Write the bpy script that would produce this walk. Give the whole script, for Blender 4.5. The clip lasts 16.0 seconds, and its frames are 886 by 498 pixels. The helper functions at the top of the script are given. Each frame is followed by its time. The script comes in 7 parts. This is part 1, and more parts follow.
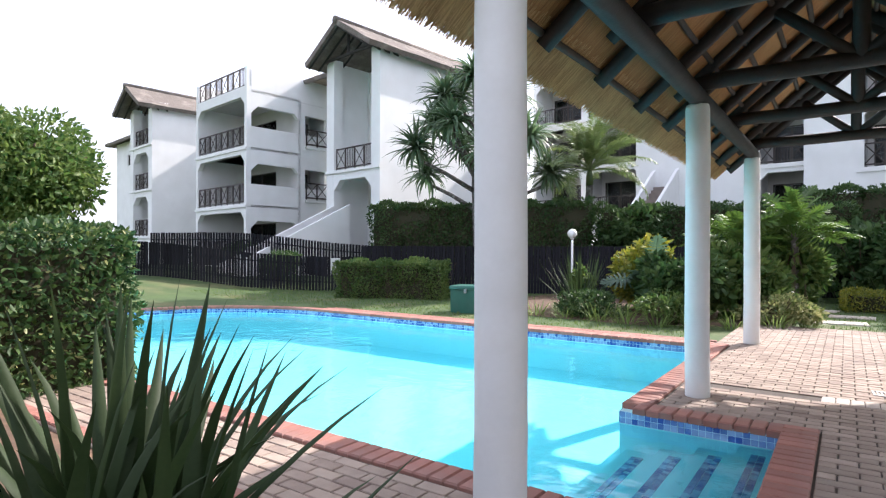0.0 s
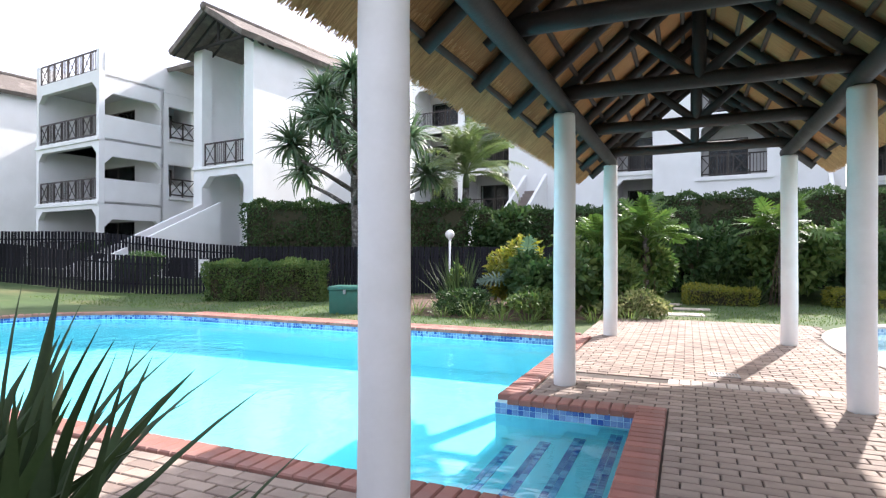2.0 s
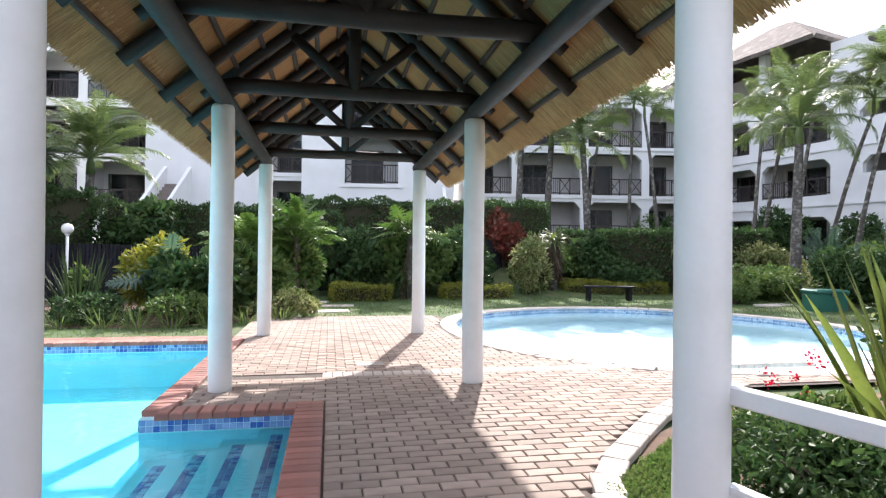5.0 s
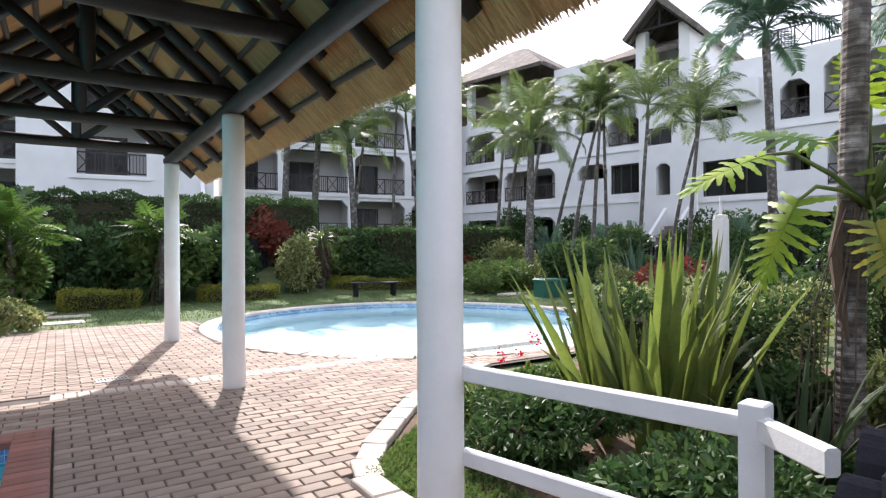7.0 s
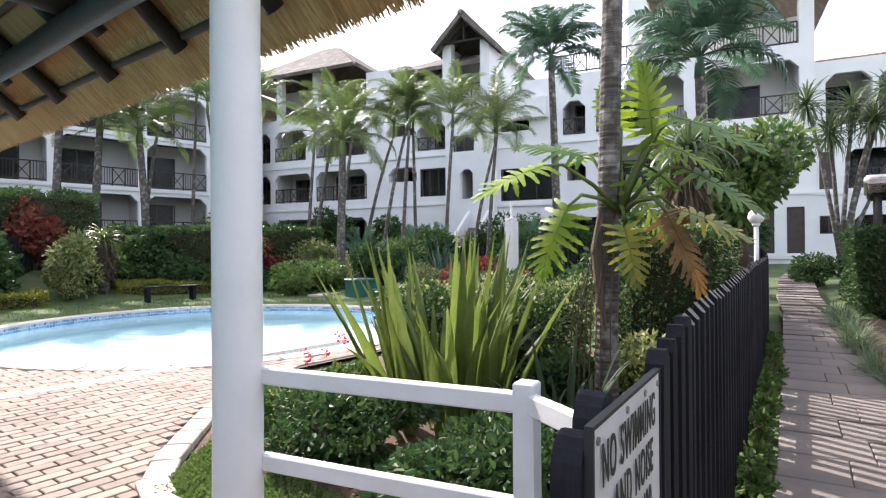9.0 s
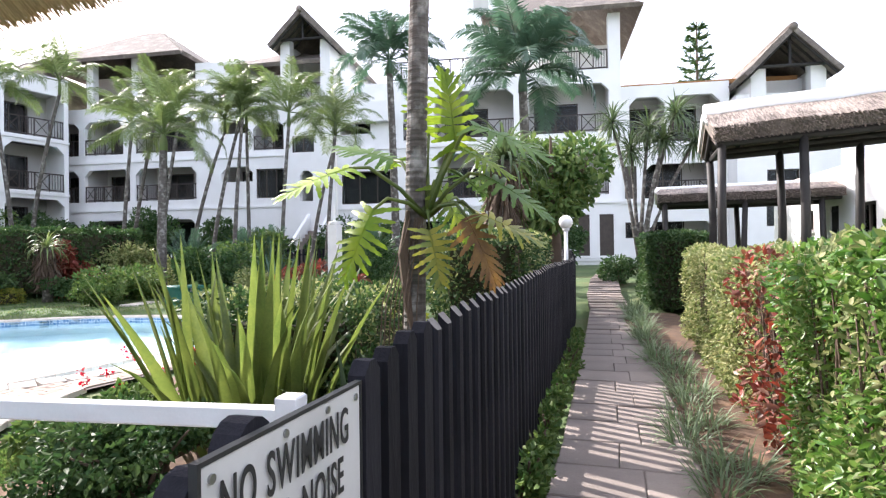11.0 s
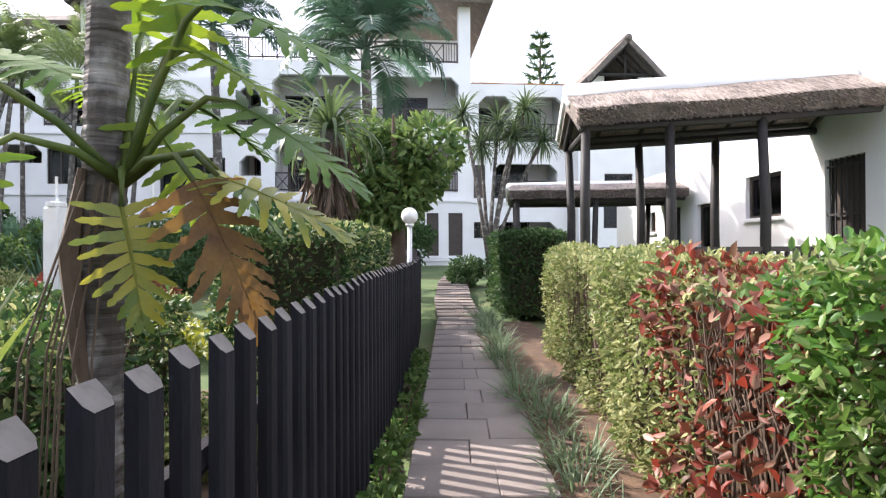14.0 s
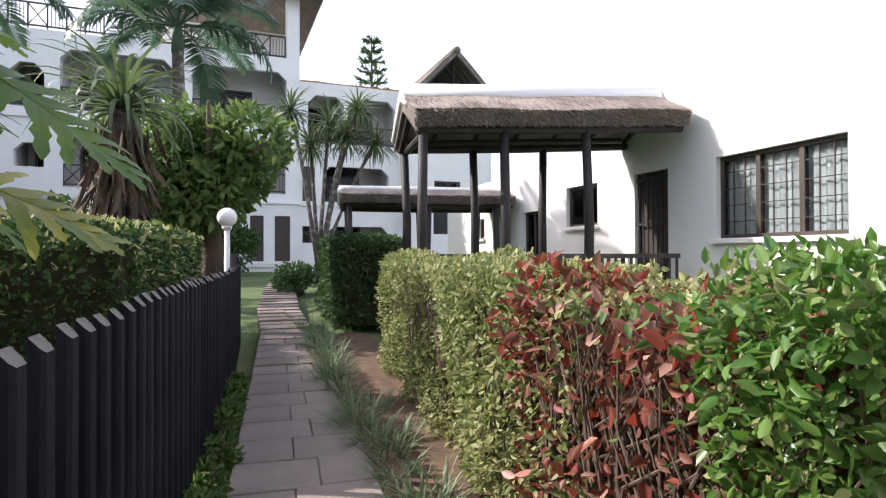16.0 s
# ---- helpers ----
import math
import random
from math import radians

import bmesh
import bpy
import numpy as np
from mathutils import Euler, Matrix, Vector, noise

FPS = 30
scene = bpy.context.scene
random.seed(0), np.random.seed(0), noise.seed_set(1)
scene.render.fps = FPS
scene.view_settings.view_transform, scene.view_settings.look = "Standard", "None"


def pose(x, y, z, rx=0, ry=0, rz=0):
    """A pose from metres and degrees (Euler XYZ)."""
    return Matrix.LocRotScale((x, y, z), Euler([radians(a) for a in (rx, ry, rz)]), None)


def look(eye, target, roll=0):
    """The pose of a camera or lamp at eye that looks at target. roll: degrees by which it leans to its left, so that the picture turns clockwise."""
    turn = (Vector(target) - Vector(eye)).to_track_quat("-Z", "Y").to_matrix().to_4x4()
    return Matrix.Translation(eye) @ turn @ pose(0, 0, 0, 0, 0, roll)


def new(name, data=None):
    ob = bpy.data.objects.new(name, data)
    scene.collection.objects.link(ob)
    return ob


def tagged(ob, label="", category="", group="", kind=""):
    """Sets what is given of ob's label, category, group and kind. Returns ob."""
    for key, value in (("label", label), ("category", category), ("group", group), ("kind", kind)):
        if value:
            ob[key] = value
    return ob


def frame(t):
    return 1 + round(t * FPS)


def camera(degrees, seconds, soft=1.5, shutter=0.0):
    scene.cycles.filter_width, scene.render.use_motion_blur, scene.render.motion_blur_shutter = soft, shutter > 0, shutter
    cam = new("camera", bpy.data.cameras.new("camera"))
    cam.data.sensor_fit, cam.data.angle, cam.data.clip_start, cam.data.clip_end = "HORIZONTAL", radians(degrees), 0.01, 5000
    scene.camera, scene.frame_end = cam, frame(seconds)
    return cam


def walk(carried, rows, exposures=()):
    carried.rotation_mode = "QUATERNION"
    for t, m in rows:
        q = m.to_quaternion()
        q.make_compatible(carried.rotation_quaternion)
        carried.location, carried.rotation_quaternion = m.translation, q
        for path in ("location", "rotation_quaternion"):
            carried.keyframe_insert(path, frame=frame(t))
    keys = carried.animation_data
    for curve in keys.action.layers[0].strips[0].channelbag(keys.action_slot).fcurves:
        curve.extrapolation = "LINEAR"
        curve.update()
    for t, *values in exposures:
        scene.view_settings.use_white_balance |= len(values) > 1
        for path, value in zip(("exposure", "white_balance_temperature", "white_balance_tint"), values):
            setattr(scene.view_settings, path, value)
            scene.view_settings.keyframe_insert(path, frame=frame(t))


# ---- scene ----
# ---- camera ----
cam = camera(75.6, 16.0, soft=1.25)
PATH = [
    (0, (1.119, -5.604, 1.32), (-0.037, -3.972, 1.324), 0.2),
    (0.5, (1.113, -5.597, 1.311), (-0.005, -3.939, 1.317), 0.1),
    (1, (1.13, -5.624, 1.314), (0.073, -3.926, 1.321), 0.1),
    (1.5, (1.127, -5.634, 1.312), (0.172, -3.877, 1.319), 0.1),
    (2, (1.113, -5.631, 1.297), (0.325, -3.792, 1.306), 0.1),
    (2.5, (1.121, -5.61, 1.294), (0.511, -3.706, 1.304), -0.0),
    (3, (1.098, -5.585, 1.269), (0.694, -3.627, 1.285), -0.2),
    (5.3, (0.988, -5.646, 1.293), (1.5, -3.713, 1.309), 0.3),
    (5.5, (0.993, -5.68, 1.295), (1.59, -3.771, 1.31), -0.0),
    (6, (0.985, -5.722, 1.306), (1.777, -3.886, 1.319), -0.1),
    (6.5, (0.984, -5.743, 1.318), (1.94, -3.986, 1.323), -0.4),
    (7, (0.993, -5.771, 1.305), (2.112, -4.113, 1.316), -0.3),
    (7.5, (0.972, -5.794, 1.308), (2.238, -4.246, 1.318), -0.3),
    (8, (0.967, -5.813, 1.309), (2.364, -4.382, 1.316), -0.4),
    (8.2, (0.977, -5.816, 1.298), (2.418, -4.43, 1.307), -0.5),
    (10.3, (1.021, -5.928, 1.303), (2.79, -4.997, 1.314), -0.4),
    (10.5, (1.063, -5.951, 1.3), (2.858, -5.068, 1.315), -0.6),
    (11, (1.216, -6.029, 1.3), (3.069, -5.275, 1.315), -0.7),
    (11.5, (1.427, -6.019, 1.276), (3.32, -5.373, 1.291), -0.6),
    (12, (1.687, -5.982, 1.274), (3.619, -5.464, 1.289), -0.6),
    (12.5, (2.01, -5.943, 1.266), (3.966, -5.526, 1.281), -0.6),
    (13, (2.301, -5.884, 1.291), (4.269, -5.527, 1.301), -0.5),
    (13.5, (2.631, -5.818, 1.303), (4.608, -5.511, 1.311), -0.5),
    (14, (3.002, -5.809, 1.303), (4.986, -5.554, 1.311), -0.3),
    (14.5, (3.298, -5.803, 1.322), (5.29, -5.624, 1.326), 0.0),
    (15, (3.456, -5.782, 1.332), (5.456, -5.755, 1.342), -0.0),
    (15.5, (3.513, -5.772, 1.328), (5.507, -5.926, 1.343), -0.1),
    (16, (3.522, -5.767, 1.322), (5.493, -6.101, 1.345), -0.2),
]
walk(cam, [(t, look(eye, target, roll)) for t, eye, target, roll in PATH],
     exposures=[(t, stops, 6500, 17) for t, stops in ((0, 0.98), (1.0, 1.02), (2.0, 1.16), (2.6, 1.2), (3.2, 1.16), (5.5, 1.14), (6.5, 1.02), (7.5, 0.88), (8.2, 0.97), (10.5, 1.28), (11.5, 1.5), (12.5, 1.49), (13.5, 1.38), (14.5, 1.2), (15, 1.1), (15.5, 0.98), (16, 0.78))])

# ---- sky and sun ----
SUN_BEARING, SUN_HEIGHT = 17.8, 37.5
world = bpy.data.worlds.new("sky")
scene.world = world
world.use_nodes = True
wn = world.node_tree
sky = wn.nodes.new("ShaderNodeTexSky")
sky.sky_type, sky.sun_disc = "NISHITA", False
sky.sun_elevation, sky.sun_rotation = radians(SUN_HEIGHT), radians(SUN_BEARING)
sky.air_density, sky.dust_density, sky.ozone_density = 1.0, 4.0, 1.0
haze = wn.nodes.new("ShaderNodeMix")
haze.data_type = "RGBA"
haze.inputs[0].default_value = 0.45
haze.inputs[7].default_value = (7.8, 8.4, 9.7, 1)
wn.links.new(sky.outputs[0], haze.inputs[6])
wn.links.new(haze.outputs[2], wn.nodes["Background"].inputs[0])
wn.nodes["Background"].inputs[1].default_value = 0.15
sun = new("sun", bpy.data.lights.new("sun", "SUN"))
sun.data.energy, sun.data.angle, sun.data.color = 4.4, radians(0.6), (1.0, 0.965, 0.91)
_b, _h = radians(SUN_BEARING), radians(SUN_HEIGHT)
sun.matrix_world = look((60 * math.sin(_b) * math.cos(_h), 60 * math.cos(_b) * math.cos(_h), 60 * math.sin(_h)), (0, 0, 0))


# ---- materials ----
def material(name, colour, other=None, rough=0.8, scale=6.0, stretch=(1, 1, 1), bump=0.2, fine=60.0, vary=0.0,
             island=False, metal=0.0, leafy=0.0, stain=None, stain_scale=1.2, stain_amount=0.5, spec=0.5):
    """Two colours mixed by a coarse and a fine noise, random shifts by object or island, stains, bump."""
    m = bpy.data.materials.new(name)
    m.use_nodes = True
    n, link = m.node_tree.nodes, m.node_tree.links.new
    b = n["Principled BSDF"]
    b.inputs["Roughness"].default_value, b.inputs["Metallic"].default_value = rough, metal
    b.inputs["Specular IOR Level"].default_value = spec
    other = other or tuple(c * 0.72 for c in colour)
    co, mp = n.new("ShaderNodeTexCoord"), n.new("ShaderNodeMapping")
    mp.inputs["Scale"].default_value = stretch
    link(co.outputs["Object"], mp.inputs[0])
    n1, n2 = n.new("ShaderNodeTexNoise"), n.new("ShaderNodeTexNoise")
    n1.inputs["Scale"].default_value, n1.inputs["Detail"].default_value = scale, 4
    n2.inputs["Scale"].default_value, n2.inputs["Detail"].default_value = fine, 3
    for k in (n1, n2):
        link(mp.outputs[0], k.inputs["Vector"])
    ad = n.new("ShaderNodeMath")
    ad.operation = "MULTIPLY_ADD"
    link(n2.outputs[0], ad.inputs[0])
    ad.inputs[1].default_value = 0.5
    half = n.new("ShaderNodeMath")
    half.operation = "MULTIPLY_ADD"
    link(n1.outputs[0], half.inputs[0])
    half.inputs[1].default_value, half.inputs[2].default_value = 1.6, -0.55
    link(half.outputs[0], ad.inputs[2])
    mix = n.new("ShaderNodeMix")
    mix.data_type = "RGBA"
    mix.inputs[6].default_value, mix.inputs[7].default_value = (*colour, 1), (*other, 1)
    fac = ad.outputs[0]
    if island:
        ge, a2 = n.new("ShaderNodeNewGeometry"), n.new("ShaderNodeMath")
        a2.operation = "MULTIPLY_ADD"
        link(ge.outputs["Random Per Island"], a2.inputs[0])
        a2.inputs[1].default_value = 1.1
        sh = n.new("ShaderNodeMath")
        sh.operation = "ADD"
        link(fac, sh.inputs[0])
        sh.inputs[1].default_value = -0.6
        link(sh.outputs[0], a2.inputs[2])
        fac = a2.outputs[0]
    cl = n.new("ShaderNodeClamp")
    link(fac, cl.inputs[0])
    link(cl.outputs[0], mix.inputs[0])
    out = mix.outputs[2]
    if vary:
        oi, hs, rg = n.new("ShaderNodeObjectInfo"), n.new("ShaderNodeHueSaturation"), n.new("ShaderNodeMapRange")
        link(oi.outputs["Random"], rg.inputs[0])
        rg.inputs[3].default_value, rg.inputs[4].default_value = 1 - vary, 1 + vary
        link(rg.outputs[0], hs.inputs["Value"])
        link(out, hs.inputs["Color"])
        out = hs.outputs[0]
    if stain:
        n3, rp, mx = n.new("ShaderNodeTexNoise"), n.new("ShaderNodeMapRange"), n.new("ShaderNodeMix")
        n3.inputs["Scale"].default_value, n3.inputs["Detail"].default_value = stain_scale, 6
        link(co.outputs["Object"], n3.inputs["Vector"])
        link(n3.outputs[0], rp.inputs[0])
        rp.inputs[1].default_value, rp.inputs[2].default_value, rp.inputs[4].default_value = 0.5, 0.72, stain_amount
        mx.data_type = "RGBA"
        link(rp.outputs[0], mx.inputs[0])
        link(out, mx.inputs[6])
        mx.inputs[7].default_value = (*stain, 1)
        out = mx.outputs[2]
    link(out, b.inputs["Base Color"])
    if bump:
        bp = n.new("ShaderNodeBump")
        bp.inputs["Strength"].default_value, bp.inputs["Distance"].default_value = bump, 0.01
        link(ad.outputs[0], bp.inputs["Height"])
        link(bp.outputs[0], b.inputs["Normal"])
    if leafy:
        tr, ms = n.new("ShaderNodeBsdfTranslucent"), n.new("ShaderNodeMixShader")
        br = n.new("ShaderNodeHueSaturation")
        br.inputs["Value"].default_value, br.inputs["Saturation"].default_value = 1.7, 1.05
        link(out, br.inputs["Color"])
        link(br.outputs[0], tr.inputs[0])
        ms.inputs[0].default_value = leafy
        link(b.outputs[0], ms.inputs[1])
        link(tr.outputs[0], ms.inputs[2])
        link(ms.outputs[0], n["Material Output"].inputs[0])
    return m


def glassy(name, tint, rough=0.02, rippled=0.0, ior=1.33):
    """A clear surface: tinted see-through, with gloss that grows at a grazing view."""
    m = bpy.data.materials.new(name)
    m.use_nodes = True
    n, link = m.node_tree.nodes, m.node_tree.links.new
    n.remove(n["Principled BSDF"])
    tr, gl, fr, ms = (n.new("ShaderNodeBsdf" + k) if k in ("Transparent", "Glossy") else n.new(k)
                      for k in ("Transparent", "Glossy", "ShaderNodeFresnel", "ShaderNodeMixShader"))
    tr.inputs[0].default_value = (*tint, 1)
    gl.inputs["Roughness"].default_value = rough
    fr.inputs[0].default_value = ior
    if rippled:
        no, bp, co = n.new("ShaderNodeTexNoise"), n.new("ShaderNodeBump"), n.new("ShaderNodeTexCoord")
        link(co.outputs["Object"], no.inputs["Vector"])
        no.inputs["Scale"].default_value, no.inputs["Detail"].default_value = 3.5, 3
        bp.inputs["Strength"].default_value, bp.inputs["Distance"].default_value = rippled, 0.03
        link(no.outputs[0], bp.inputs["Height"])
        link(bp.outputs[0], gl.inputs["Normal"])
        link(bp.outputs[0], fr.inputs["Normal"])
    link(fr.outputs[0], ms.inputs[0])
    link(tr.outputs[0], ms.inputs[1])
    link(gl.outputs[0], ms.inputs[2])
    link(ms.outputs[0], n["Material Output"].inputs[0])
    return m


PAINT = material("white_plaster", (0.82, 0.82, 0.81), (0.74, 0.74, 0.72), 0.85, 1.2, bump=0.25, fine=45, stain=(0.5, 0.5, 0.47), stain_scale=0.7, stain_amount=0.16)
POST = material("white_column_paint", (0.80, 0.80, 0.79), (0.74, 0.74, 0.72), 0.6, 5, bump=0.12, fine=40, stain=(0.55, 0.53, 0.48), stain_scale=3, stain_amount=0.22)
BOARD = material("white_timber_paint", (0.8, 0.8, 0.8), (0.7, 0.7, 0.69), 0.6, 6, stretch=(1, 1, 1), bump=0.2, fine=70, stain=(0.45, 0.43, 0.4), stain_scale=4, stain_amount=0.25)
STRAW = material("thatch_straw", (0.52, 0.27, 0.10), (0.17, 0.078, 0.03), 0.95, 1.6, stretch=(70, 2.2, 70), bump=0.9, fine=2.4)
STRAWEDGE = material("thatch_edge_straw", (0.60, 0.38, 0.17), (0.33, 0.19, 0.075), 0.9, 3, island=True, bump=0.2)
GREYTHATCH = material("weathered_thatch", (0.25, 0.215, 0.185), (0.045, 0.036, 0.03), 0.95, 3.0, stretch=(16, 5, 16), bump=1.0, fine=4, stain=(0.33, 0.29, 0.25), stain_scale=2.0, stain_amount=0.6)
GREYSTRAW = material("grey_loose_straw", (0.40, 0.33, 0.28), (0.10, 0.08, 0.065), 0.9, 3, island=True, bump=0.1)
POLE = material("dark_timber_pole", (0.016, 0.015, 0.015), (0.04, 0.036, 0.034), 0.6, 5, bump=0.4, fine=50, spec=0.3)
BATTEN = material("batten_timber", (0.03, 0.022, 0.017), (0.06, 0.042, 0.03), 0.8, 8, bump=0.3)
BLACKWOOD = material("black_stained_timber", (0.009, 0.009, 0.012), (0.022, 0.021, 0.026), 0.75, 4, stretch=(6, 6, 1), bump=0.35, fine=30, vary=0.3, spec=0.15)
CUTWOOD = material("weathered_cut_timber", (0.24, 0.22, 0.2), (0.13, 0.115, 0.1), 0.9, 20, bump=0.4)
BRICK = material("clay_paver", (0.35, 0.278, 0.222), (0.255, 0.196, 0.158), 0.85, 7, bump=0.5, fine=90, vary=0.2, stain=(0.16, 0.125, 0.105), stain_scale=1.1, stain_amount=0.6)
BRICKS = material("clay_pavers", (0.385, 0.302, 0.24), (0.255, 0.19, 0.152), 0.85, 7, bump=0.5, fine=90, island=True, stain=(0.16, 0.125, 0.105), stain_scale=1.1, stain_amount=0.6)
COPING = material("red_coping_brick", (0.36, 0.155, 0.115), (0.25, 0.105, 0.08), 0.75, 6, bump=0.4, fine=80, vary=0.18, island=True, stain=(0.4, 0.3, 0.26), stain_scale=2.5, stain_amount=0.3)
PALE = material("pale_edging_stone", (0.62, 0.56, 0.50), (0.5, 0.43, 0.37), 0.9, 5, bump=0.4, vary=0.1, stain=(0.35, 0.3, 0.25), stain_scale=4, stain_amount=0.4)
JOINT = material("sandy_joint", (0.12, 0.10, 0.083), (0.07, 0.056, 0.047), 0.95, 12, bump=0.4)
SLAB = material("concrete_slab", (0.275, 0.228, 0.198), (0.185, 0.152, 0.133), 0.9, 3, bump=0.5, fine=70, vary=0.12, stain=(0.12, 0.1, 0.09), stain_scale=2, stain_amount=0.4)
POOLWALL = material("pool_plaster", (0.62, 0.90, 0.95), (0.55, 0.86, 0.93), 0.7, 1.5, bump=0.05)
TODDLER = material("pale_pool_plaster", (0.86, 0.93, 0.95), (0.8, 0.9, 0.93), 0.7, 1.5, bump=0.05)
TILE2 = material("grey_blue_mosaic", (0.12, 0.24, 0.40), (0.42, 0.54, 0.64), 0.25, 5, bump=0.0, island=True)
TILE = material("blue_mosaic", (0.025, 0.10, 0.38), (0.32, 0.52, 0.76), 0.2, 5, bump=0.0, island=True)
WATER = glassy("pool_water", (0.36, 0.92, 0.97), 0.02, 0.3)
WATER2 = glassy("shallow_water", (0.78, 0.95, 0.98), 0.03, 0.35)
PANE = glassy("window_glass", (0.8, 0.84, 0.86), 0.02, 0, 1.25)
# Near-black colour that stands in for the shade of unlit hollows.
DARK = material("unlit_shade", (0.05, 0.045, 0.04), (0.03, 0.028, 0.026), 0.7, 3, bump=0)
FRAME = material("brown_window_frame", (0.035, 0.025, 0.02), (0.06, 0.045, 0.035), 0.5, 6, bump=0.1)
RAILING = material("dark_balcony_timber", (0.03, 0.022, 0.02), (0.055, 0.042, 0.036), 0.6, 6, bump=0.2)
# White plaster greyed in the colour itself for the shade inside balconies.
SHADEWALL = material("shade_and_haze_grey", (0.55, 0.54, 0.52), (0.47, 0.46, 0.45), 0.85, 1.5, bump=0.15)
SOIL = material("brown_soil", (0.13, 0.075, 0.045), (0.07, 0.045, 0.03), 0.95, 5, bump=0.8, fine=40, stain=(0.25, 0.15, 0.08), stain_scale=6, stain_amount=0.5)
GRASSBASE = material("lawn_soil", (0.075, 0.125, 0.035), (0.045, 0.075, 0.024), 0.95, 1.5, bump=0.6, fine=50, stain=(0.2, 0.17, 0.08), stain_scale=0.8, stain_amount=0.5)
GRASS = material("grass_blades", (0.075, 0.15, 0.035), (0.14, 0.18, 0.055), 0.7, 2, bump=0, island=True, leafy=0.3)
LEAF = material("green_leaves", (0.055, 0.115, 0.03), (0.14, 0.19, 0.055), 0.55, 1.0, bump=0, island=True, leafy=0.3, spec=0.3)
GLOSSLEAF = material("glossy_green_leaves", (0.06, 0.15, 0.025), (0.16, 0.25, 0.06), 0.38, 1.0, bump=0, island=True, leafy=0.28, spec=0.5)
DEEPLEAF = material("deep_green_leaves", (0.028, 0.068, 0.022), (0.075, 0.125, 0.04), 0.55, 1.0, bump=0, island=True, leafy=0.22, spec=0.25)
HEDGELEAF = material("variegated_hedge_leaves", (0.12, 0.165, 0.05), (0.36, 0.355, 0.17), 0.55, 0.8, bump=0, island=True, leafy=0.3, spec=0.3)
REDLEAF = material("croton_red_leaves", (0.23, 0.045, 0.03), (0.12, 0.062, 0.036), 0.55, 1.0, bump=0, island=True, leafy=0.3)
PINKLEAF = material("faded_pink_leaves", (0.42, 0.17, 0.13), (0.36, 0.26, 0.19), 0.5, 1.0, bump=0, island=True, leafy=0.3)
YELLOWLEAF = material("yellow_leaves", (0.30, 0.28, 0.035), (0.12, 0.17, 0.03), 0.5, 4.0, bump=0, island=True, leafy=0.3)
FLAX = material("flax_blades", (0.045, 0.085, 0.02), (0.17, 0.20, 0.05), 0.45, 5, stretch=(1, 1, 1), bump=0.1, vary=0.25, leafy=0.35)
DARKFLAX = material("dark_strap_blades", (0.02, 0.038, 0.014), (0.045, 0.068, 0.026), 0.6, 3, bump=0.1, vary=0.25, leafy=0.2, spec=0.2)
FROND = material("palm_fronds", (0.075, 0.125, 0.04), (0.18, 0.22, 0.08), 0.4, 2, bump=0, vary=0.3, leafy=0.25)
GREYFROND = material("blue_green_fronds", (0.045, 0.095, 0.06), (0.08, 0.14, 0.085), 0.4, 2, bump=0, vary=0.25, leafy=0.25)
PHILO = material("split_leaf_green", (0.09, 0.20, 0.02), (0.27, 0.33, 0.03), 0.5, 5, bump=0.2, fine=25, vary=0.3, leafy=0.35, spec=0.25)
BEDPHILO = material("bed_split_leaf_green", (0.045, 0.11, 0.025), (0.115, 0.18, 0.04), 0.5, 4, bump=0.15, fine=25, vary=0.35, leafy=0.28, spec=0.25)
DEADLEAF = material("dry_orange_leaf", (0.19, 0.11, 0.024), (0.06, 0.025, 0.012), 0.7, 7, bump=0.3, leafy=0.3)
BARK = material("ringed_palm_bark", (0.13, 0.115, 0.10), (0.04, 0.034, 0.029), 0.9, 1.6, stretch=(2, 2, 22), bump=1.0, fine=5, stain=(0.46, 0.44, 0.40), stain_scale=8, stain_amount=0.65)
TWIG = material("brown_stems", (0.13, 0.09, 0.06), (0.08, 0.055, 0.04), 0.9, 8, bump=0.4)
HEDGESHADE = material("hedge_inner_shade", (0.03, 0.035, 0.015), (0.05, 0.04, 0.02), 0.95, 9, bump=0.8)
GLOBE = material("opal_globe", (0.85, 0.84, 0.82), (0.8, 0.79, 0.77), 0.25, 3, bump=0)
GREENBOX = material("green_steel", (0.02, 0.14, 0.10), (0.015, 0.10, 0.075), 0.5, 4, bump=0.1, stain=(0.08, 0.16, 0.12), stain_scale=3, stain_amount=0.3)
SIGNFACE = material("sign_board", (0.72, 0.71, 0.69), (0.64, 0.63, 0.6), 0.5, 5, bump=0.05, stain=(0.4, 0.38, 0.35), stain_scale=6, stain_amount=0.3)
INK = material("black_ink", (0.02, 0.02, 0.02), (0.03, 0.03, 0.03), 0.6, 5, bump=0)
STEEL = material("dull_steel", (0.4, 0.4, 0.4), (0.3, 0.3, 0.3), 0.4, 8, bump=0.1, metal=0.9)
REDFLOWER = material("red_petals", (0.55, 0.02, 0.03), (0.4, 0.02, 0.05), 0.5, 3, bump=0, island=True, leafy=0.3)
CURTAIN = material("net_curtain", (0.75, 0.73, 0.68), (0.6, 0.58, 0.53), 0.9, 3, stretch=(14, 14, 0.5), bump=0.3)


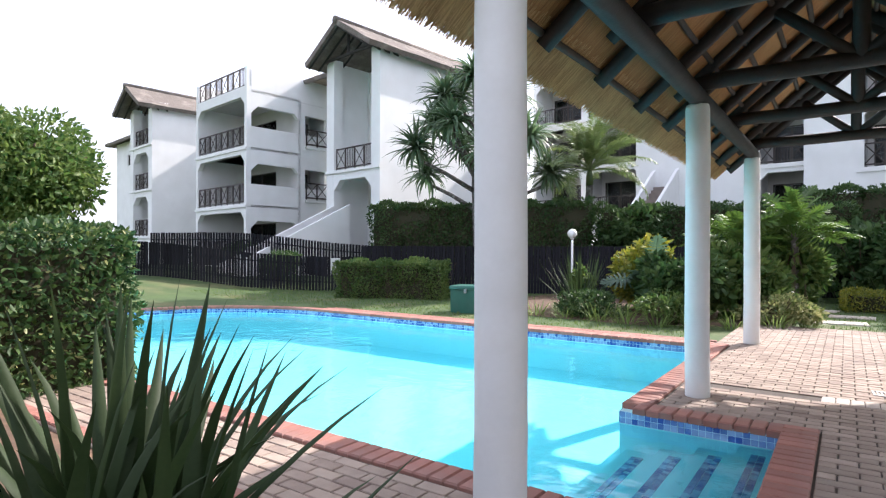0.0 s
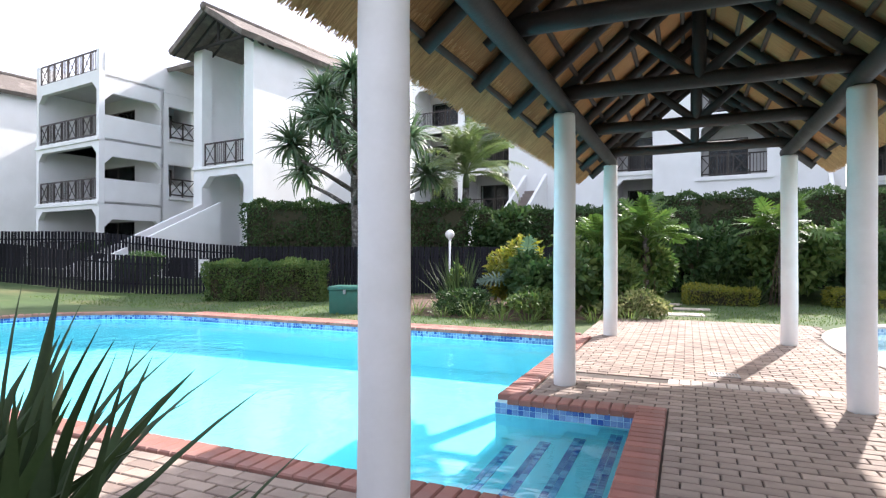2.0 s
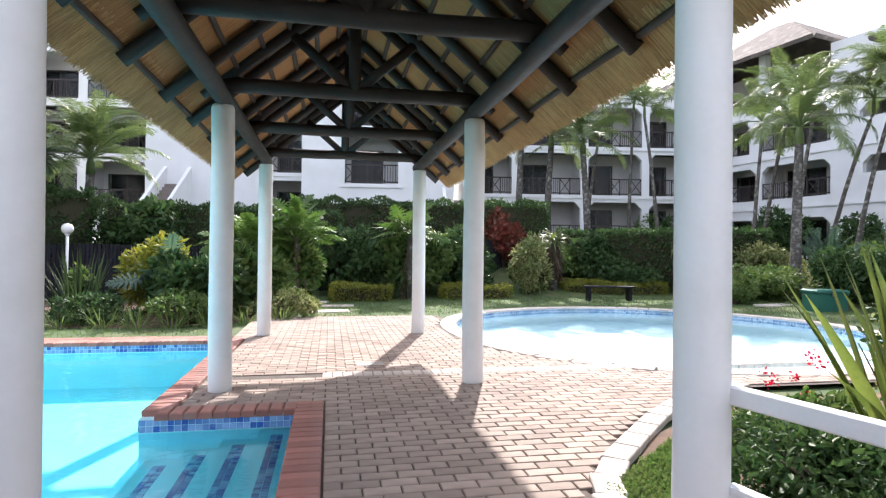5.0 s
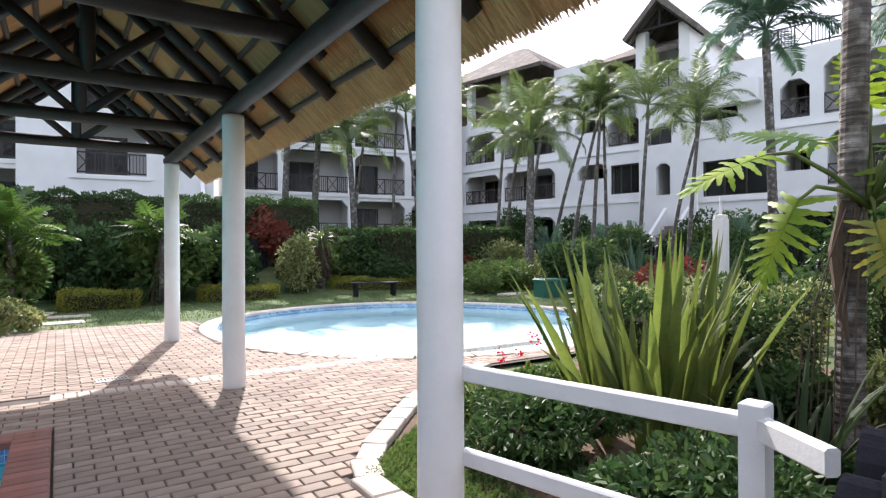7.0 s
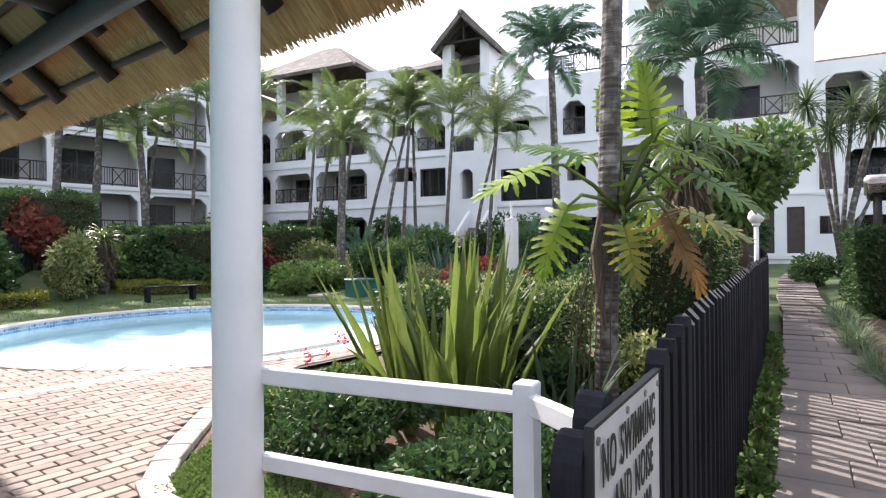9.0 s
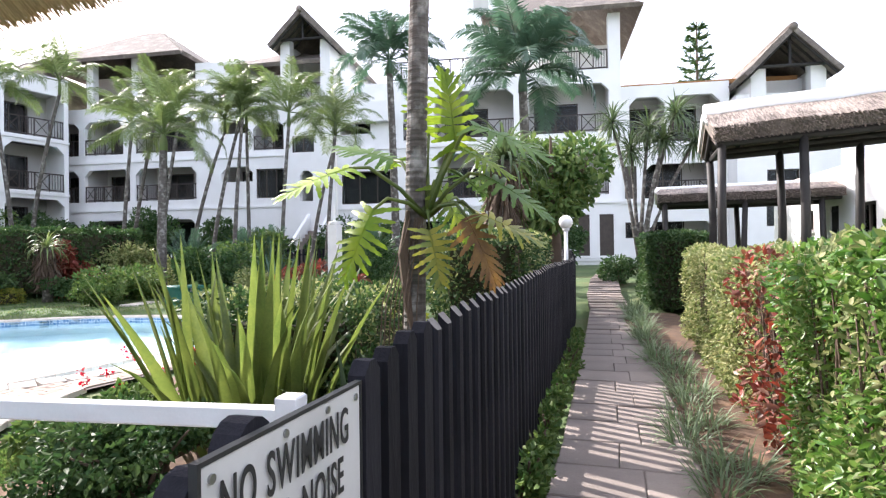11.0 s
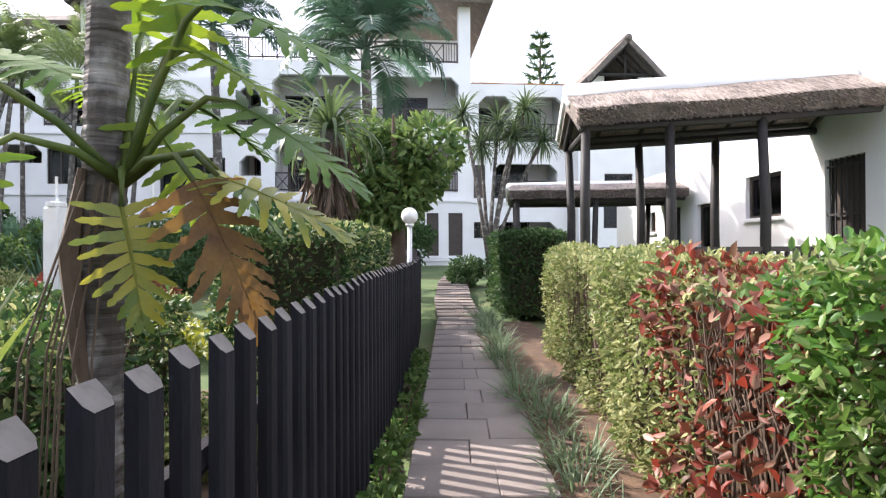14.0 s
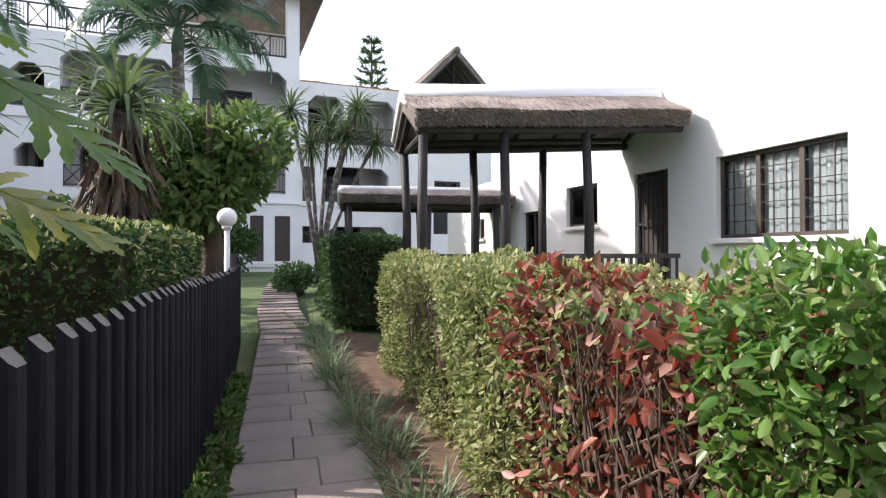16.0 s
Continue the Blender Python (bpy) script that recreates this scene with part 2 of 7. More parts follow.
# ---- mesh helpers ----
class Geo:
    """Gathers vertices and faces of one mesh."""

    def __init__(self):
        self.v, self.f = [], []

    def add(self, verts, faces):
        k = len(self.v)
        self.v += [tuple(p) for p in verts]
        self.f += [tuple(i + k for i in f) for f in faces]
        return self

    def box(self, x0, y0, z0, x1, y1, z1, m=None):
        p = [Vector((x, y, z)) for z in (z0, z1) for y in (y0, y1) for x in (x0, x1)]
        if m is not None:
            p = [m @ q for q in p]
        return self.add(p, [(0, 2, 3, 1), (4, 5, 7, 6), (0, 1, 5, 4), (2, 6, 7, 3), (0, 4, 6, 2), (1, 3, 7, 5)])

    def slab(self, x0, y0, z0, x1, y1, z1, c=0.006, m=None):
        """A box with a chamfered top edge."""
        lo = [(x0, y0), (x1, y0), (x1, y1), (x0, y1)]
        hi = [(x0 + c, y0 + c), (x1 - c, y0 + c), (x1 - c, y1 - c), (x0 + c, y1 - c)]
        p = [Vector((x, y, z0)) for x, y in lo] + [Vector((x, y, z1 - c)) for x, y in lo] + [Vector((x, y, z1)) for x, y in hi]
        if m is not None:
            p = [m @ q for q in p]
        f = [(8, 9, 10, 11)]
        for i in range(4):
            j = (i + 1) % 4
            f += [(i, j, j + 4, i + 4), (i + 4, j + 4, j + 8, i + 8)]
        return self.add(p, f)

    def tube(self, pts, radii, n=8, caps=True):
        pts = [Vector(p) for p in pts]
        rings = []
        for i, p in enumerate(pts):
            d = (pts[min(i + 1, len(pts) - 1)] - pts[max(i - 1, 0)]).normalized()
            a = d.cross(Vector((0, 0, 1)) if abs(d.z) < 0.95 else Vector((1, 0, 0))).normalized()
            b = a.cross(d)
            r = radii[i] if isinstance(radii, (list, tuple)) else radii
            rings += [p + (a * math.cos(k * math.tau / n) + b * math.sin(k * math.tau / n)) * r for k in range(n)]
        f = []
        for i in range(len(pts) - 1):
            for k in range(n):
                k2 = (k + 1) % n
                f.append((i * n + k, i * n + k2, (i + 1) * n + k2, (i + 1) * n + k))
        if caps:
            f += [tuple(range(n))[::-1], tuple(range((len(pts) - 1) * n, len(pts) * n))]
        return self.add(rings, f)

    def prism(self, poly, z0, z1):
        n = len(poly)
        p = [(x, y, z0) for x, y in poly] + [(x, y, z1) for x, y in poly]
        f = [tuple(range(n))[::-1], tuple(range(n, 2 * n))] + [(i, (i + 1) % n, (i + 1) % n + n, i + n) for i in range(n)]
        return self.add(p, f)

    def mesh(self, name, mat, smooth=False):
        me = bpy.data.meshes.new(name)
        me.from_pydata(self.v, [], self.f)
        me.materials.append(mat)
        if smooth:
            me.polygons.foreach_set("use_smooth", [True] * len(me.polygons))
        me.update()
        return me


def thing(name, m=None, label="", category="", group="", kind=""):
    ob = new(name)
    if m is not None:
        ob.matrix_world = m
    return tagged(ob, label, category, group, kind)


def part(name, geo, mat, parent, label="", smooth=False, m=None):
    me = geo if isinstance(geo, bpy.types.Mesh) else geo.mesh(name, mat, smooth)
    ob = new(name, me)
    ob.parent = parent
    if m is not None:
        ob.matrix_basis = m
    if label:
        ob["label"] = label
    return ob


def lone(name, geo, mat, label, category, group="", kind="", smooth=False, m=None):
    ob = new(name, geo.mesh(name, mat, smooth))
    if m is not None:
        ob.matrix_world = m
    return tagged(ob, label, category, group, kind)


def leaf_mesh(name, pts, nrm, size, mat, rng, droop=0.3, wide=0.5, jitter=1.1):
    """Many small folded leaves at the given points, each an island of its own."""
    n = len(pts)
    d = nrm + rng.normal(0, jitter, (n, 3))
    d[:, 2] -= droop * rng.random(n)
    d /= np.linalg.norm(d, axis=1)[:, None] + 1e-9
    s = np.cross(d, rng.normal(0, 1, (n, 3)))
    s /= np.linalg.norm(s, axis=1)[:, None] + 1e-9
    u = np.cross(s, d)
    L = (size * rng.uniform(0.6, 1.3, n))[:, None]
    W = L * wide * 0.5
    c1, c2 = pts + d * L * 0.3 - u * L * 0.02, pts + d * L * 0.68 - u * L * 0.07
    tip = pts + d * L - u * L * rng.uniform(0.1, 0.3, (n, 1))
    v = np.stack([pts, c1 + s * W * 0.9 + u * W * 0.3, c2 + s * W * 0.8 + u * W * 0.22, tip, c2 - s * W * 0.8 + u * W * 0.22, c1 - s * W * 0.9 + u * W * 0.3], axis=1).reshape(-1, 3)
    i = np.arange(n)[:, None] * 6
    t = np.concatenate([i + [0, 1, 2, 3], i + [0, 3, 4, 5]], axis=1).reshape(-1)
    me = bpy.data.meshes.new(name)
    me.vertices.add(n * 6)
    me.vertices.foreach_set("co", v.astype(np.float32).ravel())
    me.loops.add(n * 8)
    me.loops.foreach_set("vertex_index", t.astype(np.int32))
    me.polygons.add(n * 2)
    me.polygons.foreach_set("loop_start", np.arange(0, n * 8, 4, dtype=np.int32))
    me.materials.append(mat)
    me.update(calc_edges=True)
    return me


def box_shell(n, size, rng, inset=0.12, bottom=0.0, wobble=0.09):
    """Points on the skin of a box that stands on z = 0, with the outward direction; denser at the top."""
    x, y, z = size
    areas = np.array([y * z, y * z, x * z, x * z, x * y * 1.3])
    side = rng.choice(5, n, p=areas / areas.sum())
    p = rng.random((n, 3)) * np.array([x, y, z * (1 - bottom)]) + np.array([-x / 2, -y / 2, z * bottom])
    nr = np.zeros((n, 3))
    depth = rng.random(n) ** 1.5 * inset
    for k, (ax, sg) in enumerate(((0, -1), (0, 1), (1, -1), (1, 1), (2, 1))):
        sel = side == k
        lim = (x / 2, y / 2, z)[ax]
        p[sel, ax] = sg * (lim - depth[sel])
        nr[sel, ax] = sg
    wob = np.array([noise.noise(Vector(q) * 1.7) for q in p]) * wobble
    p += nr * wob[:, None]
    return p, nr


def hedge(name, m, size, count, mat, label, leaf=0.055, seed=1, extra=None, bottom=0.0, stems=40, core=0.14, wide=0.55, wobble=0.09, inset=0.12):
    """A clipped hedge: a dark box for inner shade, upright stems, leaves on its skin."""
    rng = np.random.default_rng(seed)
    x, y, z = size
    ob = thing(name, m, label, "hedge")
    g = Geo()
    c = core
    # A near-black core stands in for the shade behind the leaves.
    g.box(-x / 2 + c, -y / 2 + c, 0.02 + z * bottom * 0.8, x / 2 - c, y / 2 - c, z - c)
    part("inside", g, HEDGESHADE, ob)
    s = Geo()
    for _ in range(stems):
        px, py = rng.uniform(-x / 2 + 0.06, x / 2 - 0.06), rng.choice([-1, 1]) * (y / 2 - rng.uniform(0.03, 0.1))
        lean = rng.normal(0, 0.16)
        s.tube([(px, py * 0.9, 0), (px + lean * 0.6 + rng.normal(0, 0.04), py * rng.uniform(0.9, 1.02), z * 0.5), (px + lean * 1.6 + rng.normal(0, 0.1), py * rng.uniform(0.92, 1.04), z * rng.uniform(0.7, 1.0))], [0.008, 0.006, 0.003], 5)
    part("stem", s, TWIG, ob)
    p, nr = box_shell(count, size, rng, inset=inset, bottom=bottom, wobble=wobble)
    part("foliage", leaf_mesh("foliage", p, nr, leaf, mat, rng, wide=wide), mat, ob)
    if extra:
        for nm, mt, x0, x1, cnt, sz in extra:
            q, qn = box_shell(cnt, (x1 - x0, y * 1.04, z * 1.02), rng)
            q[:, 0] += (x0 + x1) / 2
            part(nm, leaf_mesh(nm, q, qn, sz, mt, rng, droop=0.6), mt, ob)
    return ob


def clump_points(n, radii, rng, blobs=9):
    """Points on several overlapping uneven lumps, with the outward direction."""
    c = rng.normal(0, 1, (blobs, 3))
    c /= np.linalg.norm(c, axis=1)[:, None]
    c *= rng.uniform(0.25, 0.7, (blobs, 1)) * np.array(radii)
    r = rng.uniform(0.32, 0.55, blobs)
    k = rng.integers(0, blobs, n)
    d = rng.normal(0, 1, (n, 3))
    d /= np.linalg.norm(d, axis=1)[:, None]
    p = c[k] + d * (r[k] * rng.uniform(0.7, 1.05, n))[:, None] * np.array(radii)
    return p, d


def shrub(name, x, y, z, radii, count, mat, label, leaf=0.09, seed=1, wide=0.5, blobs=9, droop=0.3, category="shrub", lift=0.85, group=""):
    rng = np.random.default_rng(seed)
    ob = thing(name, pose(x, y, z), label, category, group)
    p, d = clump_points(count, radii, rng, blobs)
    p[:, 2] = np.abs(p[:, 2] + radii[2] * lift)
    part("foliage", leaf_mesh("foliage", p, d, leaf, mat, rng, wide=wide, droop=droop), mat, ob)
    s = Geo()
    for _ in range(9):
        a, r = rng.uniform(0, math.tau), rng.uniform(0.3, 0.7)
        s.tube([(0.05 * math.cos(a), 0.05 * math.sin(a), -0.02), (0.4 * r * radii[0] * math.cos(a), 0.4 * r * radii[1] * math.sin(a), radii[2] * 0.7),
                (r * radii[0] * math.cos(a), r * radii[1] * math.sin(a), radii[2] * rng.uniform(1, 1.5))], [0.02, 0.014, 0.006], 5)
    part("stem", s, TWIG, ob)
    return ob


def blade_mesh(length, width, bend, mat, fold=0.25, steps=6, taper=1.0):
    """A sword-shaped leaf that grows along z and bends towards x."""
    g = Geo()
    pts, x, z, a = [], 0.0, 0.0, 0.0
    for i in range(steps + 1):
        f = i / steps
        w = width * (0.55 + 0.45 * min(1, f * 3)) * max(0.02, (1 - f ** 2.6)) ** taper
        pts.append((x, z, w))
        a += bend / steps * (0.4 + 1.2 * f)
        x += math.sin(a) * length / steps
        z += math.cos(a) * length / steps
    for x, z, w in pts:
        g.v += [(x, -w / 2, z), (x - fold * w, 0, z + fold * w * 0.2), (x, w / 2, z)]
    for i in range(steps):
        k = i * 3
        g.f += [(k, k + 1, k + 4, k + 3), (k + 1, k + 2, k + 5, k + 4)]
    return g.mesh("blade", mat, True)


def sword_clump(name, x, y, z, n, length, width, mat, label, seed=1, spread=0.9, category="plant", bends=(0.3, 1.3), root=0.12):
    rng = np.random.default_rng(seed)
    ob = thing(name, pose(x, y, z), label, category)
    ms = [blade_mesh(length * k, width, b, mat) for k, b in ((1, bends[0]), (0.92, (bends[0] + bends[1]) / 2), (0.8, bends[1]), (0.65, bends[0] * 1.2), (1.05, bends[0] * 0.6))]
    for i in range(n):
        a, tilt = rng.uniform(0, math.tau), abs(rng.normal(0, spread * 0.5))
        r = root * math.sqrt(rng.random()) * 1.5
        part("blade", ms[int(rng.integers(0, 5))], mat, ob,
             m=Matrix.Translation((r * math.cos(a), r * math.sin(a), 0)) @ Matrix.Rotation(a, 4, "Z") @ Matrix.Rotation(min(tilt, 1.5), 4, "Y") @ Matrix.Rotation(rng.normal(0, 0.5), 4, "Z"))
    return ob


def frond_mesh(length, leaflet, pairs, droop, mat, upright=0.5, width=0.035, fan=0.9):
    """A feather leaf: a curved rib with two rows of hanging leaflets. Grows along x from the origin, z up."""
    g = Geo()
    pts, x, z, a = [], 0.0, 0.0, upright
    steps = 14
    for i in range(steps + 1):
        pts.append(Vector((x, 0, z)))
        a -= droop / steps * (0.35 + 1.3 * i / steps)
        x += math.cos(a) * length / steps
        z += math.sin(a) * length / steps
    g.tube(pts, [0.022 * (1 - 0.85 * i / steps) * (length / 2) ** 0.5 for i in range(steps + 1)], 5)
    for k in range(pairs):
        f = 0.16 + 0.84 * (k + 0.5) / pairs
        q = f * steps
        i = min(int(q), steps - 1)
        p = pts[i].lerp(pts[i + 1], q - i)
        d = (pts[i + 1] - pts[i]).normalized()
        L = leaflet * (0.35 + 0.65 * math.sin(math.pi * min(1, 0.12 + f * 0.88) ** 0.8)) * random.uniform(0.85, 1.1)
        for s in (-1, 1):
            o = (Vector((0, s, 0)) * fan + d * (0.75 - 0.2 * fan) + Vector((0, 0, 0.25 - 0.35 * random.random()))).normalized()
            e1, e2 = p + o * L * 0.5, p + o * L + Vector((0, 0, -0.32 * L * random.uniform(0.4, 1.3)))
            w = d * width * 0.5
            g.add([p - w * 0.4, p + w * 0.4, e1 + w, e1 - w, e2], [(0, 1, 2, 3), (3, 2, 4)])
    return g.mesh("frond", mat)


def palm(name, x, y, z, height, lean, fronds, n, mat, label, r0=0.13, r1=0.08, seed=1, crownshaft=True, tilt=(-0.5, 1.0), ring=0.13, group=""):
    """A ringed trunk, a green shaft and a crown of feather leaves."""
    rng = np.random.default_rng(seed)
    ob = thing(name, pose(x, y, z, 0, 0, float(rng.uniform(0, 360)) if not lean[0] and not lean[1] else 0), label, "palm tree", group)
    steps = max(10, int(height / ring))
    pts, rad = [], []
    for i in range(steps + 1):
        f = i / steps
        pts.append((lean[0] * f ** 1.5, lean[1] * f ** 1.5, height * f - 0.05))
        rad.append((r0 + (r1 - r0) * f ** 0.7 + 0.25 * r0 * max(0, 1 - f * 14)) * (1 + 0.055 * (i % 2) + (float(rng.uniform(-0.02, 0.02)) if ring < 0.1 else 0)))
    part("trunk", Geo().tube(pts, rad, 14), BARK, ob, "ringed grey trunk", ring > 0.1)
    top = Vector(pts[-1])
    if crownshaft:
        part("crown_shaft", Geo().tube([top - Vector((0, 0, 0.05)), top + Vector((0, 0, 0.25)), top + Vector((0, 0, 0.55))], [r1 * 1.15, r1 * 1.05, r1 * 0.5], 10), mat, ob, "smooth green shaft", True)
        top = top + Vector((0, 0, 0.45))
    for i in range(n):
        a = i * 2.39996 + rng.normal(0, 0.15)
        up = tilt[0] + (tilt[1] - tilt[0]) * (i + 0.5) / n
        part("frond", fronds[int(rng.integers(0, len(fronds)))], mat, ob,
             m=Matrix.Translation(top) @ Matrix.Rotation(a, 4, "Z") @ Matrix.Rotation(-up + 0.3, 4, "Y") @ Matrix.Rotation(rng.normal(0, 0.25), 4, "X"))
    return ob


def thatch_slope(parent, m, width, slope, thick, mat, taper0=0.0, taper1=0.0, name="thatch"):
    """One slope of a thatched roof; local x runs along the eave, y up the slope, z outward. It sags and swells a little."""
    g = Geo()
    nx, ny = max(4, int(width / 0.35)), max(3, int(slope / 0.35))
    for layer in (0, 1):
        for j in range(ny + 1):
            f = j / ny
            for i in range(nx + 1):
                u = taper0 * f + (width - taper0 * f - taper1 * f) * i / nx
                h = 0 if layer == 0 else thick * (1 + 0.12 * noise.noise(Vector((u * 1.3, f * slope * 1.3, thick * 7))))
                g.v.append((u, f * slope + (0.10 * thick if layer else 0) * (1 - f), h))
    n1 = (nx + 1) * (ny + 1)
    for j in range(ny):
        for i in range(nx):
            a = j * (nx + 1) + i
            g.f += [(a, a + nx + 1, a + nx + 2, a + 1), (a + n1, a + 1 + n1, a + nx + 2 + n1, a + nx + 1 + n1)]
    for i in range(nx):
        a, b = i, ny * (nx + 1) + i
        g.f += [(a, a + 1, a + 1 + n1, a + n1), (b, b + n1, b + 1 + n1, b + 1)]
    for j in range(ny):
        a, b = j * (nx + 1), j * (nx + 1) + nx
        g.f += [(a, a + n1, a + nx + 1 + n1, a + nx + 1), (b, b + nx + 1, b + nx + 1 + n1, b + n1)]
    return part(name, g, mat, parent, m=m, smooth=False)


def slope_frame(eave0, eave1, up):
    """The frame of a roof slope from two points of its eave and one point above it."""
    a, b, u = Vector(eave0), Vector(eave1), Vector(up)
    x = (b - a).normalized()
    y = (u - a) - x * (u - a).dot(x)
    y.normalize()
    zz = x.cross(y)
    return Matrix.Translation(a) @ Matrix((x, y, zz)).transposed().to_4x4()


def loose_straw(ob, fr, width, slope, thick, n, mat, seed, label):
    """Loose stems that lie on a thatch slope and hang over its lower edge."""
    rng = random.Random(seed)
    g = Geo()
    for _ in range(n):
        u, w = rng.uniform(0, width), rng.uniform(0.003, 0.008)
        y0 = rng.uniform(-0.06, slope - 0.25)
        l, sk = rng.uniform(0.1, 0.3), rng.gauss(0, 0.025)
        h = thick * (1 + 0.12 * noise.noise(Vector((u * 1.3, y0 * 1.3, thick * 7)))) + rng.uniform(0.0, 0.012)
        g.add([(u - w, y0, h), (u + w, y0, h), (u + w + sk, y0 + l, h + 0.006), (u - w + sk, y0 + l, h + 0.006)], [(0, 1, 2, 3)])
    for _ in range(n // 2):
        u, w, h = rng.uniform(0, width), rng.uniform(0.003, 0.008), rng.uniform(-0.02, thick)
        sk, o = rng.gauss(0, 0.02), rng.uniform(-0.06, -0.002)
        g.add([(u - w, o, h), (u + w, o, h), (u + w + sk, o + 0.1, h + 0.012), (u - w + sk, o + 0.1, h + 0.012)], [(0, 1, 2, 3)])
    part("loose_straw", g, mat, ob, label, m=fr)


# ---- ground and pools ----
def ease(f):
    f = min(1.0, max(0.0, f))
    return f * f * (3 - 2 * f)


def path_height(x):
    return 0.10 + 0.04 * ease((x - 2) / 4) + 0.62 * ease((x - 8) / 17)


def ground_height(x, y):
    back = 1.3 * ease((y - 11.5) / 5)
    east = 0.72 * ease((x - 9) / 16)
    west = 0.5 * ease((-x - 13) / 6)
    south = (path_height(x) - 0.02) * ease((-4.7 - y) / 0.5) * ease((x - 0.2) / 1.5)
    return max(back, east, west, south) - 0.06


POOL_END = [(-8.2 - 3.3 * math.sin(a), 0.15 + 2.9 * math.cos(a)) for a in (math.pi * k / 20 for k in range(21))]
POOL = [(0.74, -0.80), (-0.45, -0.80), (-0.45, 3.05)] + POOL_END + [(0.74, -2.75)]
POOL2 = [(6.72 + (3.62 + 0.12 * math.cos(3 * a)) * math.cos(a), 3.78 + (3.75 + 0.1 * math.sin(2 * a)) * math.sin(a)) for a in (math.tau * k / 56 for k in range(56))]


def inside(poly, x, y):
    hit = False
    for (x0, y0), (x1, y1) in zip(poly, poly[1:] + poly[:1]):
        if (y0 > y) != (y1 > y) and x < (x1 - x0) * (y - y0) / (y1 - y0) + x0:
            hit = not hit
    return hit


def gap(poly, x, y):
    """The distance from a point to the outline of a polygon."""
    best = 1e9
    for (x0, y0), (x1, y1) in zip(poly, poly[1:] + poly[:1]):
        dx, dy = x1 - x0, y1 - y0
        f = min(1, max(0, ((x - x0) * dx + (y - y0) * dy) / (dx * dx + dy * dy + 1e-12)))
        best = min(best, math.hypot(x - x0 - f * dx, y - y0 - f * dy))
    return best


def build_ground():
    xs = [-900, -300, -120, -70] + [-46 + 2 * k for k in range(15)] + [-16 + 0.4 * k for k in range(75)] + [14.5 + 1.5 * k for k in range(20)] + [60, 120, 300, 900]
    ys = [-900, -300, -100, -50] + [-30 + 2 * k for k in range(11)] + [-8.5 + 0.4 * k for k in range(46)] + [10.5 + 0.8 * k for k in range(12)] + [22 + 3 * k for k in range(10)] + [70, 120, 300, 900]
    v = [(x, y, ground_height(x, y)) for y in ys for x in xs]
    f, n = [], len(xs)
    for j in range(len(ys) - 1):
        for i in range(n - 1):
            cx, cy = (xs[i] + xs[i + 1]) / 2, (ys[j] + ys[j + 1]) / 2
            if -13 < cx < 12 and -5 < cy < 9:
                if any(inside(p, cx, cy) or gap(p, cx, cy) < 0.12 for p in (POOL, POOL2)):
                    continue
            f.append((j * n + i, j * n + i + 1, (j + 1) * n + i + 1, (j + 1) * n + i))
    g = Geo()
    g.v, g.f = v, f
    lone("ground", g, GRASSBASE, "mown lawn and garden earth around the pools", "ground", kind="structure", smooth=True)


build_ground()


def basin(name, poly, depth, wall, water, level, label):
    g = Geo()
    n = len(poly)
    g.v = [(x, y, -0.03) for x, y in poly] + [(x, y, -depth) for x, y in poly]
    g.f = [(i, i + n, (i + 1) % n + n, (i + 1) % n) for i in range(n)] + [tuple(range(n, 2 * n))]
    lone(name + "_basin", g, wall, label, "pool", kind="structure")
    w = Geo()
    w.v = [(x, y, level) for x, y in poly]
    w.f = [tuple(range(n))]
    lone("water", w, water, "clear blue swimming pool water lying still", "water", kind="structure").visible_shadow = False


basin("pool", POOL, 0.62, POOLWALL, WATER, -0.135, "light blue plastered swimming pool basin")
basin("wading_pool", POOL2, 0.34, TODDLER, WATER2, -0.11, "pale rounded shallow pool basin")


def pool_steps():
    """Submerged steps of the bay, each with a mosaic strip along its edge."""
    flight = thing("pool_steps", None, "submerged pool steps with blue mosaic strips", "steps")
    for k in range(4):
        x1 = 0.74 - 0.285 * k
        part("step", Geo().box(x1 - 0.285, -2.745, -0.61, x1 - 0.003, -0.805, -0.15 - 0.065 * k), POOLWALL, flight)
        g = Geo()
        for r in range(2):
            for c in range(42):
                xx, yy = x1 - 0.185 + 0.048 * r, -0.95 - 0.043 * c
                g.box(xx, yy - 0.039, -0.152 - 0.065 * k, xx + 0.044, yy, -0.145 - 0.065 * k)
        part("mosaic_strip", g, TILE, flight)


pool_steps()


def tile_band(poly, name, label, side=0.05, rows=2, mat=None):
    """Small wall tiles below the coping, all round the pool."""
    g = Geo()
    for (x0, y0), (x1, y1) in zip(poly, poly[1:] + poly[:1]):
        L = math.hypot(x1 - x0, y1 - y0)
        dx, dy = (x1 - x0) / L, (y1 - y0) / L
        nx, ny = -dy, dx
        if not inside(poly, (x0 + x1) / 2 + nx * 0.05, (y0 + y1) / 2 + ny * 0.05):
            nx, ny = dy, -dx
        m = max(1, int(L / side))
        for k in range(m):
            for r in range(rows):
                a, b = (k + 0.04) / m, (k + 0.96) / m
                z1 = -0.032 - r * side
                z0 = z1 - side * 0.92
                p = [(x0 + (x1 - x0) * t, y0 + (y1 - y0) * t) for t in (a, b)]
                q = [(px + nx * 0.006, py + ny * 0.006) for px, py in p]
                g.add([(*q[0], z0), (*q[1], z0), (*q[1], z1), (*q[0], z1)], [(0, 1, 2, 3)])
    lone(name, g, mat or TILE, label, "tiles", kind="stuff")


